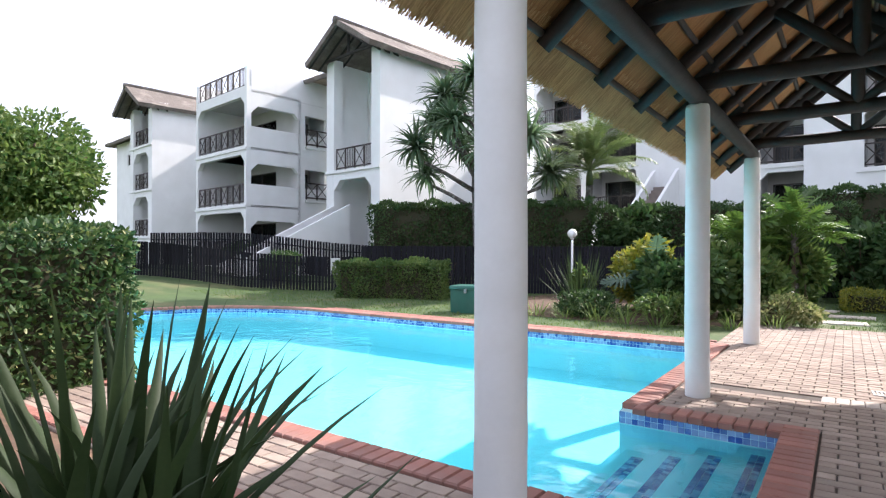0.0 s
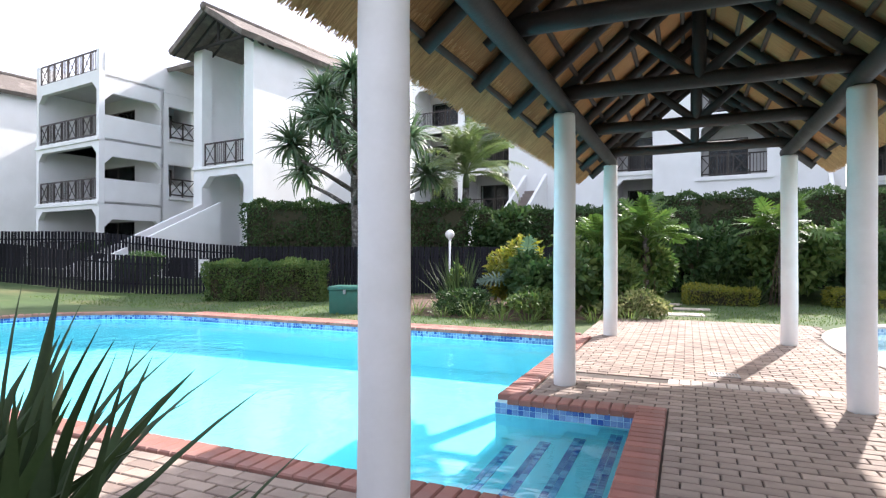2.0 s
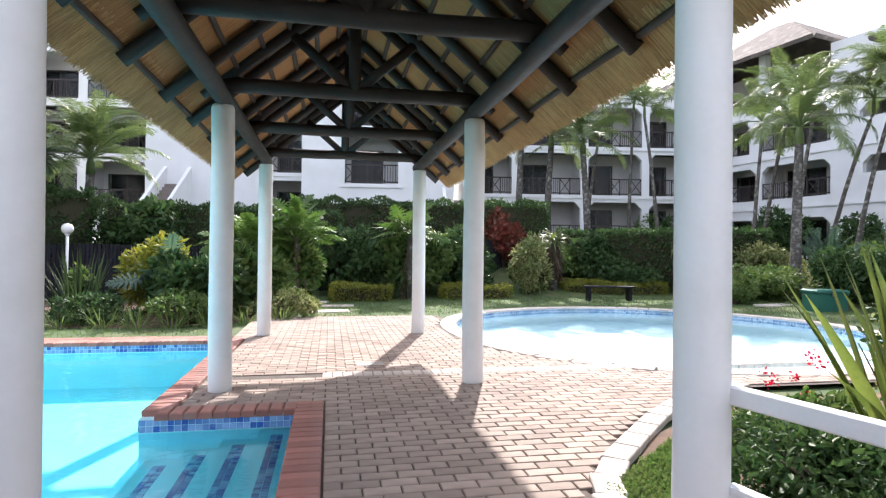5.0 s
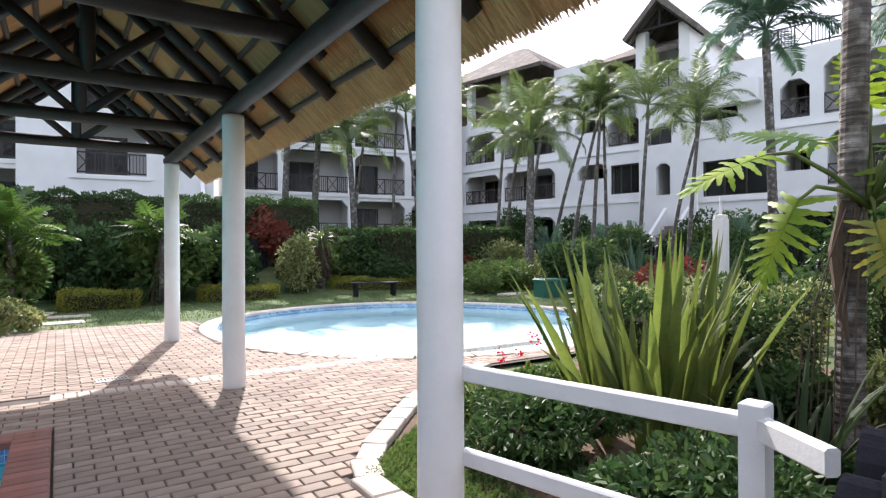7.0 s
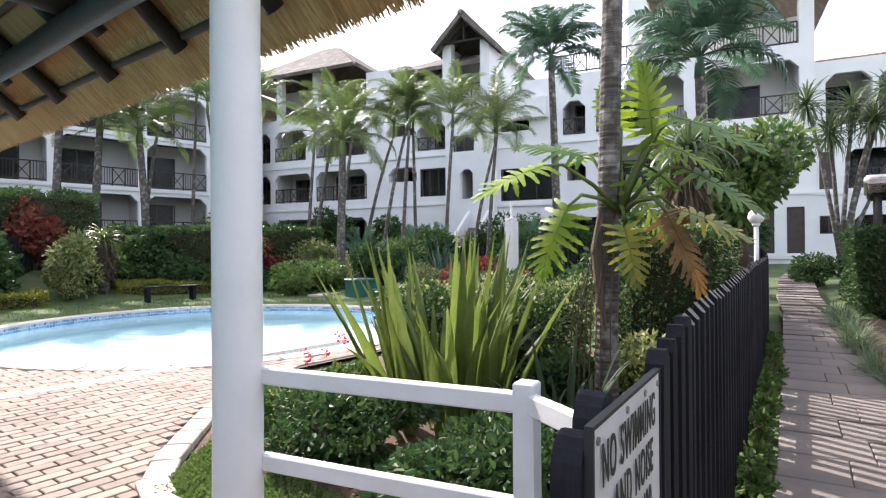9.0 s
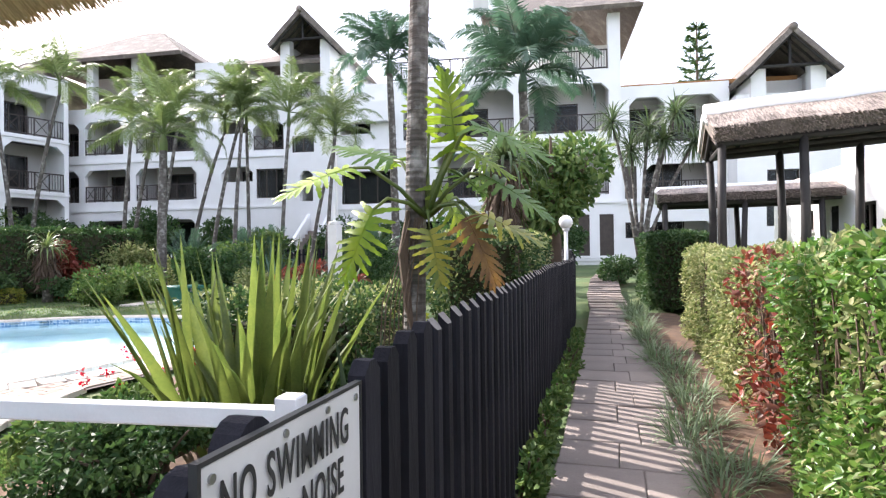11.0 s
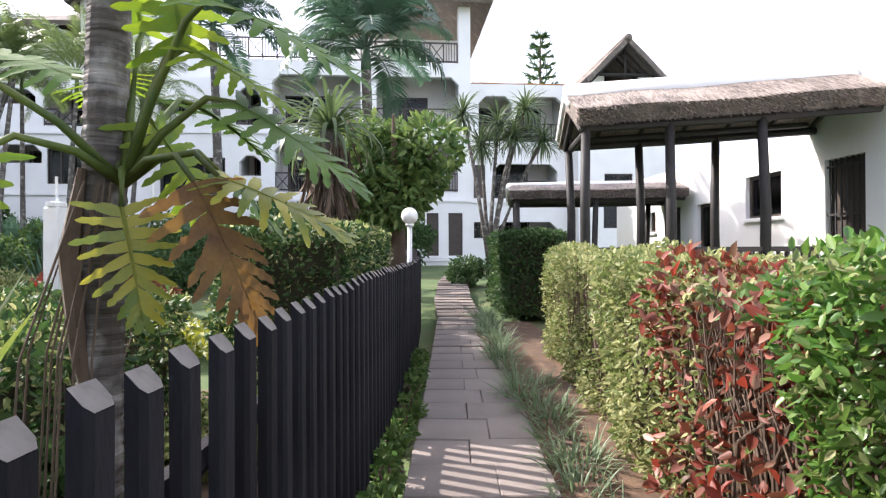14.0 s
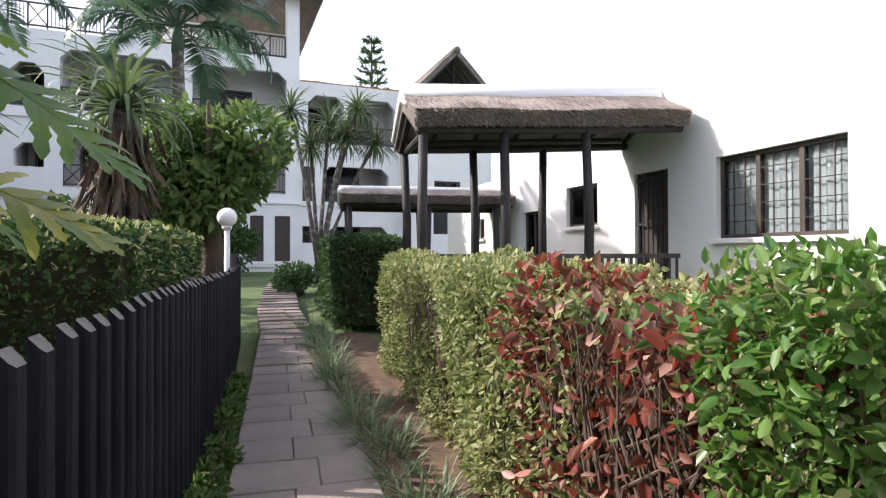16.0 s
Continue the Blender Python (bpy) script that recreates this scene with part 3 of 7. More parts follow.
tile_band(POOL, "mosaic_tile_band", "blue and white mosaic tiles round the pool edge")
tile_band(POOL2, "pale_tile_band", "small grey-blue tiles round the shallow pool", rows=2, side=0.055, mat=TILE2)


# ---- thatched pavilion ----
PX, PY, TOP = 2.42, 3.63, 2.65
MID = PX / 2
PITCH = 0.86


def pavilion():
    ob = thing("thatched_pavilion", None, "poolside shelter with straw thatch, dark poles and round white columns", "pavilion")
    col = Geo()
    prof = [(-0.05, 0.107), (0.02, 0.107), (0.6, 0.106), (1.4, 0.105), (2.2, 0.104), (2.62, 0.104), (2.65, 0.096)]
    col.tube([(0.004 * math.sin(k * 2), 0, z) for k, (z, r) in enumerate(prof)], [r for z, r in prof], 28)
    me = col.mesh("column", POST, True)
    for x in (0, PX):
        for y in (-PY, 0, PY):
            part("column", me, POST, ob, "round white painted column", m=pose(x, y, 0, 0, 0, 40 * y))
    y0, y1 = -4.1, 3.92
    for x in (0, PX):
        part("wall_plate", Geo().tube([(x, y0 + (y1 - y0) * k / 8, TOP + 0.075 + 0.008 * math.sin(k * 3 + x)) for k in range(9)], 0.082, 12), POLE, ob, "thick dark roof pole", True)
    zr = TOP + 0.15 + MID * PITCH
    for k in range(5):
        y = -PY + k * PY / 2
        part("tie_beam", Geo().tube([(-0.22 + (PX + 0.44) * i / 6, y + 0.012 * math.sin(i * 2 + k), TOP + 0.2 + 0.006 * math.sin(i * 3)) for i in range(7)], 0.072, 10), POLE, ob, "", True)
        part("king_post", Geo().tube([(MID, y, TOP + 0.2), (MID, y, zr)], 0.062, 10), POLE, ob, "", True)
        for s in (-1, 1):
            part("strut", Geo().tube([(MID + s * 0.04, y, TOP + 0.24), (MID + s * 0.58, y, zr - 0.56 * PITCH)], 0.05, 8), POLE, ob, "", True)
            part("principal_rafter", Geo().tube([(MID + s * (MID + 0.2), y, TOP + 0.1), (MID, y, zr + 0.03)], 0.06, 8), POLE, ob, "", True)
    part("ridge_pole", Geo().tube([(MID, y0, zr + 0.03), (MID, y1, zr + 0.03)], 0.055, 8), POLE, ob, "", True)
    for k in range(9):
        y = -3.42 + 0.925 * k
        for s in (-1, 1):
            o = MID + 0.36
            part("rafter", Geo().tube([(MID + s * o, y, TOP + 0.19 - 0.36 * PITCH), (MID + s * o * 0.5, y + 0.01, TOP + 0.19 + (MID - o * 0.5) * PITCH), (MID, y, zr + 0.04)], 0.055, 8), POLE, ob, "", True)
    eave = MID + 0.55
    for s in (-1, 1):
        for k in range(7):
            o = eave - 0.2 - k * 0.235
            if o < 0.1:
                continue
            part("batten", Geo().tube([(MID + s * o, y0 - 0.05 + (y1 - y0 + 0.1) * i / 10, TOP + 0.255 + (MID - o) * PITCH + 0.008 * math.sin(i * 2.3 + k)) for i in range(11)], 0.026, 6), BATTEN, ob, "", True)
        z_e, z_r = TOP + 0.275 + (MID - eave) * PITCH, TOP + 0.275 + MID * PITCH
        a, b = (MID + s * eave, y0 - 0.12, z_e), (MID + s * eave, y1 + 0.12, z_e)
        if s > 0:
            fr = slope_frame(a, b, (MID, y0, z_r))
        else:
            fr = slope_frame(b, a, (MID, y1, z_r))
        L, S = y1 - y0 + 0.24, eave * math.hypot(1, PITCH)
        thatch_slope(ob, fr, L, S + 0.12, 0.22, STRAW)
        # loose straws along the eave's underside and cut edge
        g = Geo()
        rng = random.Random(7 + s)
        for _ in range(5200):
            u, w = rng.uniform(0, L), rng.uniform(0.0022, 0.005)
            l0, l1 = rng.uniform(-0.05, 0.04), rng.uniform(0.16, 0.36)
            sk, h = rng.gauss(0, 0.022), rng.uniform(-0.016, -0.001)
            g.add([(u - w, l0, h - 0.004), (u + w, l0, h - 0.004), (u + w + sk, l1, h + 0.004), (u - w + sk, l1, h + 0.004)], [(0, 1, 2, 3)])
        for _ in range(5200):
            u, w, h = rng.uniform(0, L), rng.uniform(0.0025, 0.006), rng.uniform(0, 0.23)
            sk, o0 = rng.gauss(0, 0.015), rng.uniform(-0.035, 0.0)
            g.add([(u - w, o0, h), (u + w, o0, h), (u + w + sk, o0 + 0.12, h + 0.005), (u - w + sk, o0 + 0.12, h + 0.005)], [(0, 1, 2, 3)])
        part("eave_straw", g, STRAWEDGE, ob, "loose cut straw along the eave", m=fr)
    part("ridge_cap", Geo().tube([(MID, y0 - 0.15, zr + 0.34), (MID, y1 + 0.15, zr + 0.34)], 0.16, 10), GREYTHATCH, ob, "", True)
    return ob


pavilion()


# ---- picket fence, sign and rail ----
FENCE = [(1.55, -5.56), (2.08, -5.50), (2.72, -5.415), (3.75, -5.305), (4.8, -5.20), (6.9, -4.98), (9.0, -4.74), (11.0, -4.45), (13.0, -4.06), (14.5, -3.62)]


def along(line, step, start=0.0):
    """Points every step along a broken line, with the direction."""
    out, left = [], start
    for (x0, y0), (x1, y1) in zip(line, line[1:]):
        L = math.hypot(x1 - x0, y1 - y0)
        while left < L:
            f = left / L
            out.append((x0 + (x1 - x0) * f, y0 + (y1 - y0) * f, math.atan2(y1 - y0, x1 - x0)))
            left += step
        left -= L
    return out


def picket_meshes(height, width=0.07, thick=0.028, cut=True):
    body, cap = Geo(), Geo()
    w, t, h = width / 2, thick / 2, height
    drop = 0.03 if cut else 0.0
    xs = [(-w, -t * 0.4), (-w * 0.7, -t), (w * 0.7, -t), (w, -t * 0.4), (w, t), (-w, t)]
    body.add([(x, y, 0) for x, y in xs] + [(x, y, h - drop * (t - y) / (2 * t)) for x, y in xs], [(i, (i + 1) % 6, (i + 1) % 6 + 6, i + 6) for i in range(6)] + [(5, 4, 3, 2, 1, 0)])
    cap.add([(x * 0.98, y * 0.98, h - drop * (t - y) / (2 * t) + 0.001) for x, y in xs], [(0, 1, 2, 3, 4, 5)])
    return body.mesh("picket", BLACKWOOD), cap.mesh("cut_top", CUTWOOD)


def picket_fence(name, line, height, step, base, label, cut=True, width=0.056, start=0.0, plain=0):
    ob = thing(name, None, label, "fence")
    body, cap = picket_meshes(height, cut=cut, width=width)
    blunt = blunt_picket(height, width * 1.3)
    rng = random.Random(len(line) * 7 + int(height * 100))
    pts = along(line, step, start)
    for k, (x, y, a) in enumerate(pts):
        m = pose(x, y, base(x, y) + rng.uniform(-0.008, 0.008), 0, rng.uniform(-0.5, 0.5), math.degrees(a) + rng.uniform(-1.5, 1.5))
        if k < plain:
            part("picket", blunt, BLACKWOOD, ob, "black picket with clipped corners", m=m)
            continue
        p = part("picket", body, BLACKWOOD, ob, m=m)
        if cut:
            part("cut_top", cap, CUTWOOD, p, "weathered cut end")
    for h in (0.25, 0.78):
        g = Geo()
        q = [Vector((x - math.sin(a) * 0.045, y + math.cos(a) * 0.045, base(x, y) + h * height)) for x, y, a in pts[::6] + pts[-1:]]
        g.tube(q, 0.026, 6)
        part("fence_rail", g, BLACKWOOD, ob)
    return ob


def blunt_picket(height, width, thick=0.034):
    """A picket whose top corners are clipped."""
    w, c = width / 2, width * 0.32
    pr = [(-w, 0), (w, 0), (w, height - c), (w - c, height), (c - w, height), (-w, height - c)]
    g = Geo()
    g.add([(u, -thick / 2, z) for u, z in pr] + [(u, thick / 2, z) for u, z in pr],
          [tuple(range(6)), tuple(range(11, 5, -1))] + [(i, i + 6, (i + 1) % 6 + 6, (i + 1) % 6) for i in range(6)])
    return g.mesh("picket", BLACKWOOD)


picket_fence("picket_fence", FENCE[1:], 1.035, 0.1225, lambda x, y: path_height(x) - 0.025 * ease((2.9 - x) / 0.8) + 0.03 * ease((x - 3.5) / 3),
                          "black-stained timber picket fence with weathered cut tops along the path", start=0.0615, plain=4)


def rounded_picket(x, y, z0, h, turn):
    g = Geo()
    pr = [(-0.045, 0), (0.045, 0), (0.045, h - 0.05)] + [(0.045 * math.cos(a), h - 0.05 + 0.05 * math.sin(a)) for a in (math.pi * k / 8 for k in range(1, 8))] + [(-0.045, h - 0.05)]
    n = len(pr)
    g.add([(u, -0.02, z) for u, z in pr] + [(u, 0.02, z) for u, z in pr], [tuple(range(n)), tuple(range(2 * n - 1, n - 1, -1))] + [(i, i + n, (i + 1) % n + n, (i + 1) % n) for i in range(n)])
    return lone("fence_post", g, BLACKWOOD, "black-stained fence post with a rounded top", "post", "rounded fence posts", m=pose(x, y, z0, 0, 0, turn))


rounded_picket(1.71, -5.515, 0.0, 1.06, 7)
rounded_picket(1.81, -5.50, 0.0, 1.09, 7)


def written(body, size, x, y, mat, parent, squeeze=0.62):
    cu = bpy.data.curves.new("lettering", "FONT")
    cu.body, cu.size, cu.extrude = body, size, 0.0006
    cu.offset = 0.0008
    cu.space_character = 1.14
    cu.space_word = 1.35
    tmp = bpy.data.objects.new("lettering", cu)
    scene.collection.objects.link(tmp)
    me = bpy.data.meshes.new_from_object(tmp.evaluated_get(bpy.context.evaluated_depsgraph_get()))
    bpy.data.objects.remove(tmp)
    me.name = "lettering"
    me.materials.clear()
    me.materials.append(mat)
    return part("lettering", me, mat, parent, "black capital letters", m=Matrix.Translation((x, y, 0.0062)) @ Matrix.Diagonal((squeeze, 1, 1, 1)))


def notice():
    a = math.degrees(math.atan2(-5.493 + 5.534, 2.097 - 1.69))
    ob = thing("notice_board", pose(1.69, -5.545, 1.07, 90, 0, a), "white notice board with black letters screwed to the picket fence", "sign")
    part("panel", Geo().slab(0, -0.50, -0.006, 0.41, 0, 0.003, 0.002), SIGNFACE, ob)
    e = Geo()
    for b in ((-0.006, -0.506, -0.007, 0.0, 0.006, 0.005), (0.41, -0.506, -0.007, 0.416, 0.006, 0.005), (0, 0, -0.007, 0.41, 0.006, 0.005), (0, -0.506, -0.007, 0.41, -0.5, 0.005)):
        e.box(*b)
    part("edging", e, INK, ob, "thin black edging")
    for txt, size, x, y in (("NO SWIMMING", 0.082, 0.028, -0.082), ("AND NOISE", 0.082, 0.085, -0.158), ("AFTER 22H00", 0.082, 0.04, -0.234)):
        written(txt, size, x, y, INK, ob, 0.52)
    screw = Geo().tube([(0, 0, 0.002), (0, 0, 0.006)], 0.006, 10).mesh("screw", STEEL)
    for x, y in ((0.018, -0.018), (0.392, -0.018), (0.018, -0.48), (0.392, -0.48), (0.17, -0.014), (0.29, -0.014)):
        part("screw", screw, STEEL, ob, m=Matrix.Translation((x, y, 0)))


notice()


def rail_fence():
    ob = thing("rail_fence", None, "low white painted timber rail beside the column", "fence")
    a, p, e = Vector((2.50, -3.70, 0)), Vector((2.755, -4.83, 0)), Vector((2.62, -5.12, 0))

    def plank(p0, p1, z0, z1, w=0.022):
        d = (p1 - p0).normalized()
        s = Vector((-d.y, d.x, 0)) * w
        g = Geo()
        c = 0.008
        pr = [(-1, z0 + c), (-0.6, z0), (0.6, z0), (1, z0 + c), (1, z1 - c), (0.6, z1), (-0.6, z1), (-1, z1 - c)]
        g.add([p0 + s * k + Vector((0, 0, z)) for k, z in pr] + [p1 + s * k + Vector((0, 0, z)) for k, z in pr],
              [tuple(range(7, -1, -1)), tuple(range(8, 16))] + [(i, (i + 1) % 8, (i + 1) % 8 + 8, i + 8) for i in range(8)])
        return g

    part("top_rail", plank(a, p + Vector((0.02, -0.06, 0)), 0.728, 0.803), BOARD, ob)
    part("top_rail", plank(p + Vector((0.0, -0.05, 0)), e, 0.728, 0.803), BOARD, ob)
    part("lower_rail", plank(a, p + Vector((0.02, -0.06, 0)), 0.355, 0.43), BOARD, ob)
    part("lower_rail", plank(p + Vector((0.0, -0.05, 0)), e, 0.355, 0.43), BOARD, ob)
    part("rail_post", Geo().slab(-0.038, -0.038, -0.05, 0.038, 0.038, 0.84, 0.006, pose(2.77, -4.85, 0, 0, 0, 8)), BOARD, ob)


rail_fence()


# ---- lamps and small fixtures ----
def globe_lamp(x, y, z, h, r, label):
    ob = thing("garden_lamp", pose(x, y, z), label, "lamp", "globe garden lamps")
    part("pole", Geo().tube([(0, 0, -0.05), (0, 0, h - r)], 0.032, 12), BOARD, ob, "slim white pole", True)
    part("collar", Geo().tube([(0, 0, h - r * 1.15), (0, 0, h - r * 0.8)], [0.05, 0.06], 12), BOARD, ob, "", True)
    g = Geo()
    for i in range(13):
        t = math.pi * i / 12
        for k in range(20):
            g.v.append((r * math.sin(t) * math.cos(k * math.tau / 20), r * math.sin(t) * math.sin(k * math.tau / 20), h - r * math.cos(t) + r * 0.1))
    for i in range(12):
        for k in range(20):
            k2 = (k + 1) % 20
            g.f.append((i * 20 + k, i * 20 + k2, (i + 1) * 20 + k2, (i + 1) * 20 + k))
    part("globe", g, GLOBE, ob, "white opal globe", True)
    return ob


globe_lamp(10.6, -4.38, 0.15, 1.62, 0.115, "white globe lamp on a slim pole behind the picket fence")
globe_lamp(-5.45, 10.2, -0.05, 1.85, 0.14, "white globe lamp on a slim pole in the flower bed")
globe_lamp(7.6, 16.2, 0.9, 1.6, 0.14, "white globe lamp among red-leaved shrubs")


def white_post(x, y):
    ob = thing("post_light", pose(x, y, -0.06), "white timber garden post with a metal cap", "post")
    part("shaft", Geo().slab(-0.06, -0.06, -0.05, 0.06, 0.06, 1.72, 0.015), BOARD, ob)
    part("cap", Geo().tube([(0, 0, 1.72), (0, 0, 1.75), (0, 0, 1.76), (0, 0, 1.95)], [0.07, 0.07, 0.012, 0.01], 12), BOARD, ob)


white_post(6.96, -2.32)


def utility_box(x, y, turn, label):
    ob = thing("utility_box", pose(x, y, -0.06, 0, 0, turn), label, "box")
    part("body", Geo().slab(-0.36, -0.28, 0, 0.36, 0.28, 0.52, 0.015), GREENBOX, ob)
    part("lid", Geo().slab(-0.39, -0.31, 0.52, 0.39, 0.31, 0.60, 0.03), GREENBOX, ob)
    part("latch", Geo().slab(-0.03, -0.325, 0.44, 0.03, -0.305, 0.53, 0.004), STEEL, ob)


utility_box(-5.75, 5.15, 12, "dark green steel utility box on the lawn")
utility_box(12.6, 6.0, -10, "dark green steel utility box beside the hedge")


# ---- houses ----
def railing_part(parent, x0, x1, y, z, h=0.95, m=None):
    """A dark timber balcony railing: rails, uprights and crossed panels."""
    g = Geo()
    t = 0.028
    for zz in (z + 0.10, z + h):
        g.box(x0, y - t, zz - 0.03, x1, y + t, zz + 0.03)
    L = x1 - x0
    n = max(2, int(round(L / 0.62)))
    for k in range(n + 1):
        x = x0 + L * k / n
        g.box(x - 0.025, y - t, z, x + 0.025, y + t, z + h)
    for k in range(n):
        a, b = x0 + L * k / n, x0 + L * (k + 1) / n
        if k % 2 == 0 or n < 4:
            g.tube([(a, y, z + 0.12), (b, y, z + h - 0.02)], 0.022, 4)
            g.tube([(b, y, z + 0.12), (a, y, z + h - 0.02)], 0.022, 4)
        else:
            for j in range(1, 5):
                x = a + (b - a) * j / 5
                g.box(x - 0.013, y - 0.013, z + 0.1, x + 0.013, y + 0.013, z + h)
    return part("railing", g, RAILING, parent, "dark timber railing with crossed panels", m=m)


def portal(x0, x1, z0, z1, a, b, hi, y0, y1):
    """A wall with one door-high opening from a to b, as a single body."""
    pr = [(x0, z0), (a, z0), (a, hi), (b, hi), (b, z0), (x1, z0), (x1, z1), (x0, z1)]
    g = Geo()
    n = len(pr)
    caps = [(0, 1, 2, 7), (2, 3, 6, 7), (3, 4, 5, 6)]
    g.add([(x, y0, z) for x, z in pr] + [(x, y1, z) for x, z in pr],
          caps + [tuple(i + n for i in f[::-1]) for f in caps] + [(i, i + n, (i + 1) % n + n, (i + 1) % n) for i in range(n)])
    return g


def recess(ob, x0, x1, z0, z1, y0, y1, m=None, right=True):
    """The room of a balcony, its shade put into the grey colour: floor, ceiling, cheeks and a back wall with a sliding
    door.
    """
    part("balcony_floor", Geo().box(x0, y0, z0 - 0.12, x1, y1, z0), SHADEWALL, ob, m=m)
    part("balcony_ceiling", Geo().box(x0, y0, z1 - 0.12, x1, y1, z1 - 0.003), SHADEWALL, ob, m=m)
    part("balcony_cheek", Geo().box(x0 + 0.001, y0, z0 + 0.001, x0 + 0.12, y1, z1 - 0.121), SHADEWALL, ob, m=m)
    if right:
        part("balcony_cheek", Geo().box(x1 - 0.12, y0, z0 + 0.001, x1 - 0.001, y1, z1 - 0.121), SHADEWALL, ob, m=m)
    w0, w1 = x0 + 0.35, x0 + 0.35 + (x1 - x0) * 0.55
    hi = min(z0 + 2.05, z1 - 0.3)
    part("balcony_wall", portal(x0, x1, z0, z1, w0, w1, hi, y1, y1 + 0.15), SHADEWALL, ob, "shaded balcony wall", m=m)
    window_part(ob, w0, w1, z0 + 0.02, hi, y1 + 0.05, 2, name="sliding_door", m=m)


def facade(ob, x0, x1, floors, openings, y=0.0, T=0.24, deep=1.7, m=None, lip=True):
    """A storeyed front that faces -y, cut by openings (x0, x1, z0, z1, kind)."""
    for z0, z1 in zip(floors, floors[1:]):
        inb = sorted(o for o in openings if z0 - 0.01 <= o[2] and o[3] <= z1 + 0.01)
        cuts = sorted({x0, x1, *(o[0] for o in inb), *(o[1] for o in inb)})
        for a, b in zip(cuts, cuts[1:]):
            hit = [o for o in inb if o[0] < (a + b) / 2 < o[1]]
            if not hit:
                part("wall_panel", Geo().box(a, y, z0, b, y + T, z1), PAINT, ob, m=m)
                continue
            lo, hi = hit[0][2], hit[0][3]
            if lo > z0 + 0.01:
                part("wall_panel", Geo().box(a, y, z0, b, y + T, lo), PAINT, ob, m=m)
            if hi < z1 - 0.01:
                part("wall_panel", Geo().box(a, y, hi, b, y + T, z1), PAINT, ob, m=m)
        for a, b, lo, hi, kind in inb:
            if kind not in ("open", "para"):
                continue
            c = min(0.34, (b - a) * 0.3)
            for s, e in ((1, a), (-1, b)):
                w = Geo().add([(e, y, hi), (e, y, hi - c), (e + s * c, y, hi), (e, y + T, hi), (e, y + T, hi - c), (e + s * c, y + T, hi)],
                              [(0, 1, 2), (5, 4, 3), (0, 3, 4, 1), (1, 4, 5, 2), (2, 5, 3, 0)])
                part("corner_bracket", w, PAINT, ob, m=m)
        if lip:
            part("string_course", Geo().box(x0 - 0.02, y - 0.07, z0 - 0.14, x1 + 0.02, y - 0.002, z0 - 0.02), PAINT, ob, m=m)
        for a, b, lo, hi, kind in inb:
            if kind in ("open", "para"):
                recess(ob, a - 0.1, b + 0.1, z0, z1, y + T + 0.001, y + deep, m)
                if kind == "open":
                    railing_part(ob, a, b, y + 0.1, lo, min(0.85, (hi - lo) * 0.5), m=m)
            elif kind == "win":
                window_part(ob, a, b, lo, hi, y + 0.1, 3 if b - a > 1.5 else 2, m=m)
            else:
                part("door", Geo().slab(a, y + 0.1, lo, b, y + 0.15, hi, 0.004), FRAME, ob, "dark timber door", m=m)


def window_part(parent, x0, x1, z0, z1, y, lights=2, bars=0, curtain=False, name="window", m=None):
    """A framed window with panes set in an opening that faces -y."""
    g = Geo()
    t = 0.05
    g.box(x0, y - 0.03, z0, x0 + t, y + 0.04, z1)
    g.box(x1 - t, y - 0.03, z0, x1, y + 0.04, z1)
    g.box(x0 + t, y - 0.03, z0, x1 - t, y + 0.04, z0 + t)
    g.box(x0 + t, y - 0.03, z1 - t, x1 - t, y + 0.04, z1)
    for k in range(1, lights):
        x = x0 + (x1 - x0) * k / lights
        g.box(x - 0.03, y - 0.028, z0 + t, x + 0.03, y + 0.038, z1 - t)
    ob = part(name, g, FRAME, parent, "dark brown framed window", m=m)
    for k in range(lights):
        a, b = x0 + (x1 - x0) * k / lights + 0.03, x0 + (x1 - x0) * (k + 1) / lights - 0.03
        part("pane", Geo().box(a, y + 0.0, z0 + t, b, y + 0.006, z1 - t), PANE, ob)
        if bars:
            q = Geo()
            for j in range(1, bars + 1):
                xx = a + (b - a) * j / (bars + 1)
                q.box(xx - 0.005, y - 0.02, z0 + t, xx + 0.005, y - 0.006, z1 - t)
            for j in range(1, 5):
                zz = z0 + (z1 - z0) * j / 5
                q.box(a, y - 0.02, zz - 0.005, b, y - 0.007, zz + 0.005)
            part("burglar_bars", q, FRAME, ob, "thin bars across the panes")
    if curtain:
        c = Geo()
        n = 60
        for k in range(n + 1):
            x = x0 + (x1 - x0) * k / n
            c.v += [(x, y + 0.055 + 0.018 * math.sin(k * 1.25), z0), (x, y + 0.055 + 0.018 * math.sin(k * 1.25), z1)]
        c.f = [(2 * k, 2 * k + 2, 2 * k + 3, 2 * k + 1) for k in range(n)]
        part("net_curtain", c, CURTAIN, ob, "pale net curtain", True)
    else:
        # A dark sheet behind the panes stands in for the unlit room.
        part("room_shade", Geo().box(x0 + 0.02, y + 0.28, z0 + 0.02, x1 - 0.02, y + 0.3, z1 - 0.02), DARK, ob)
    return ob


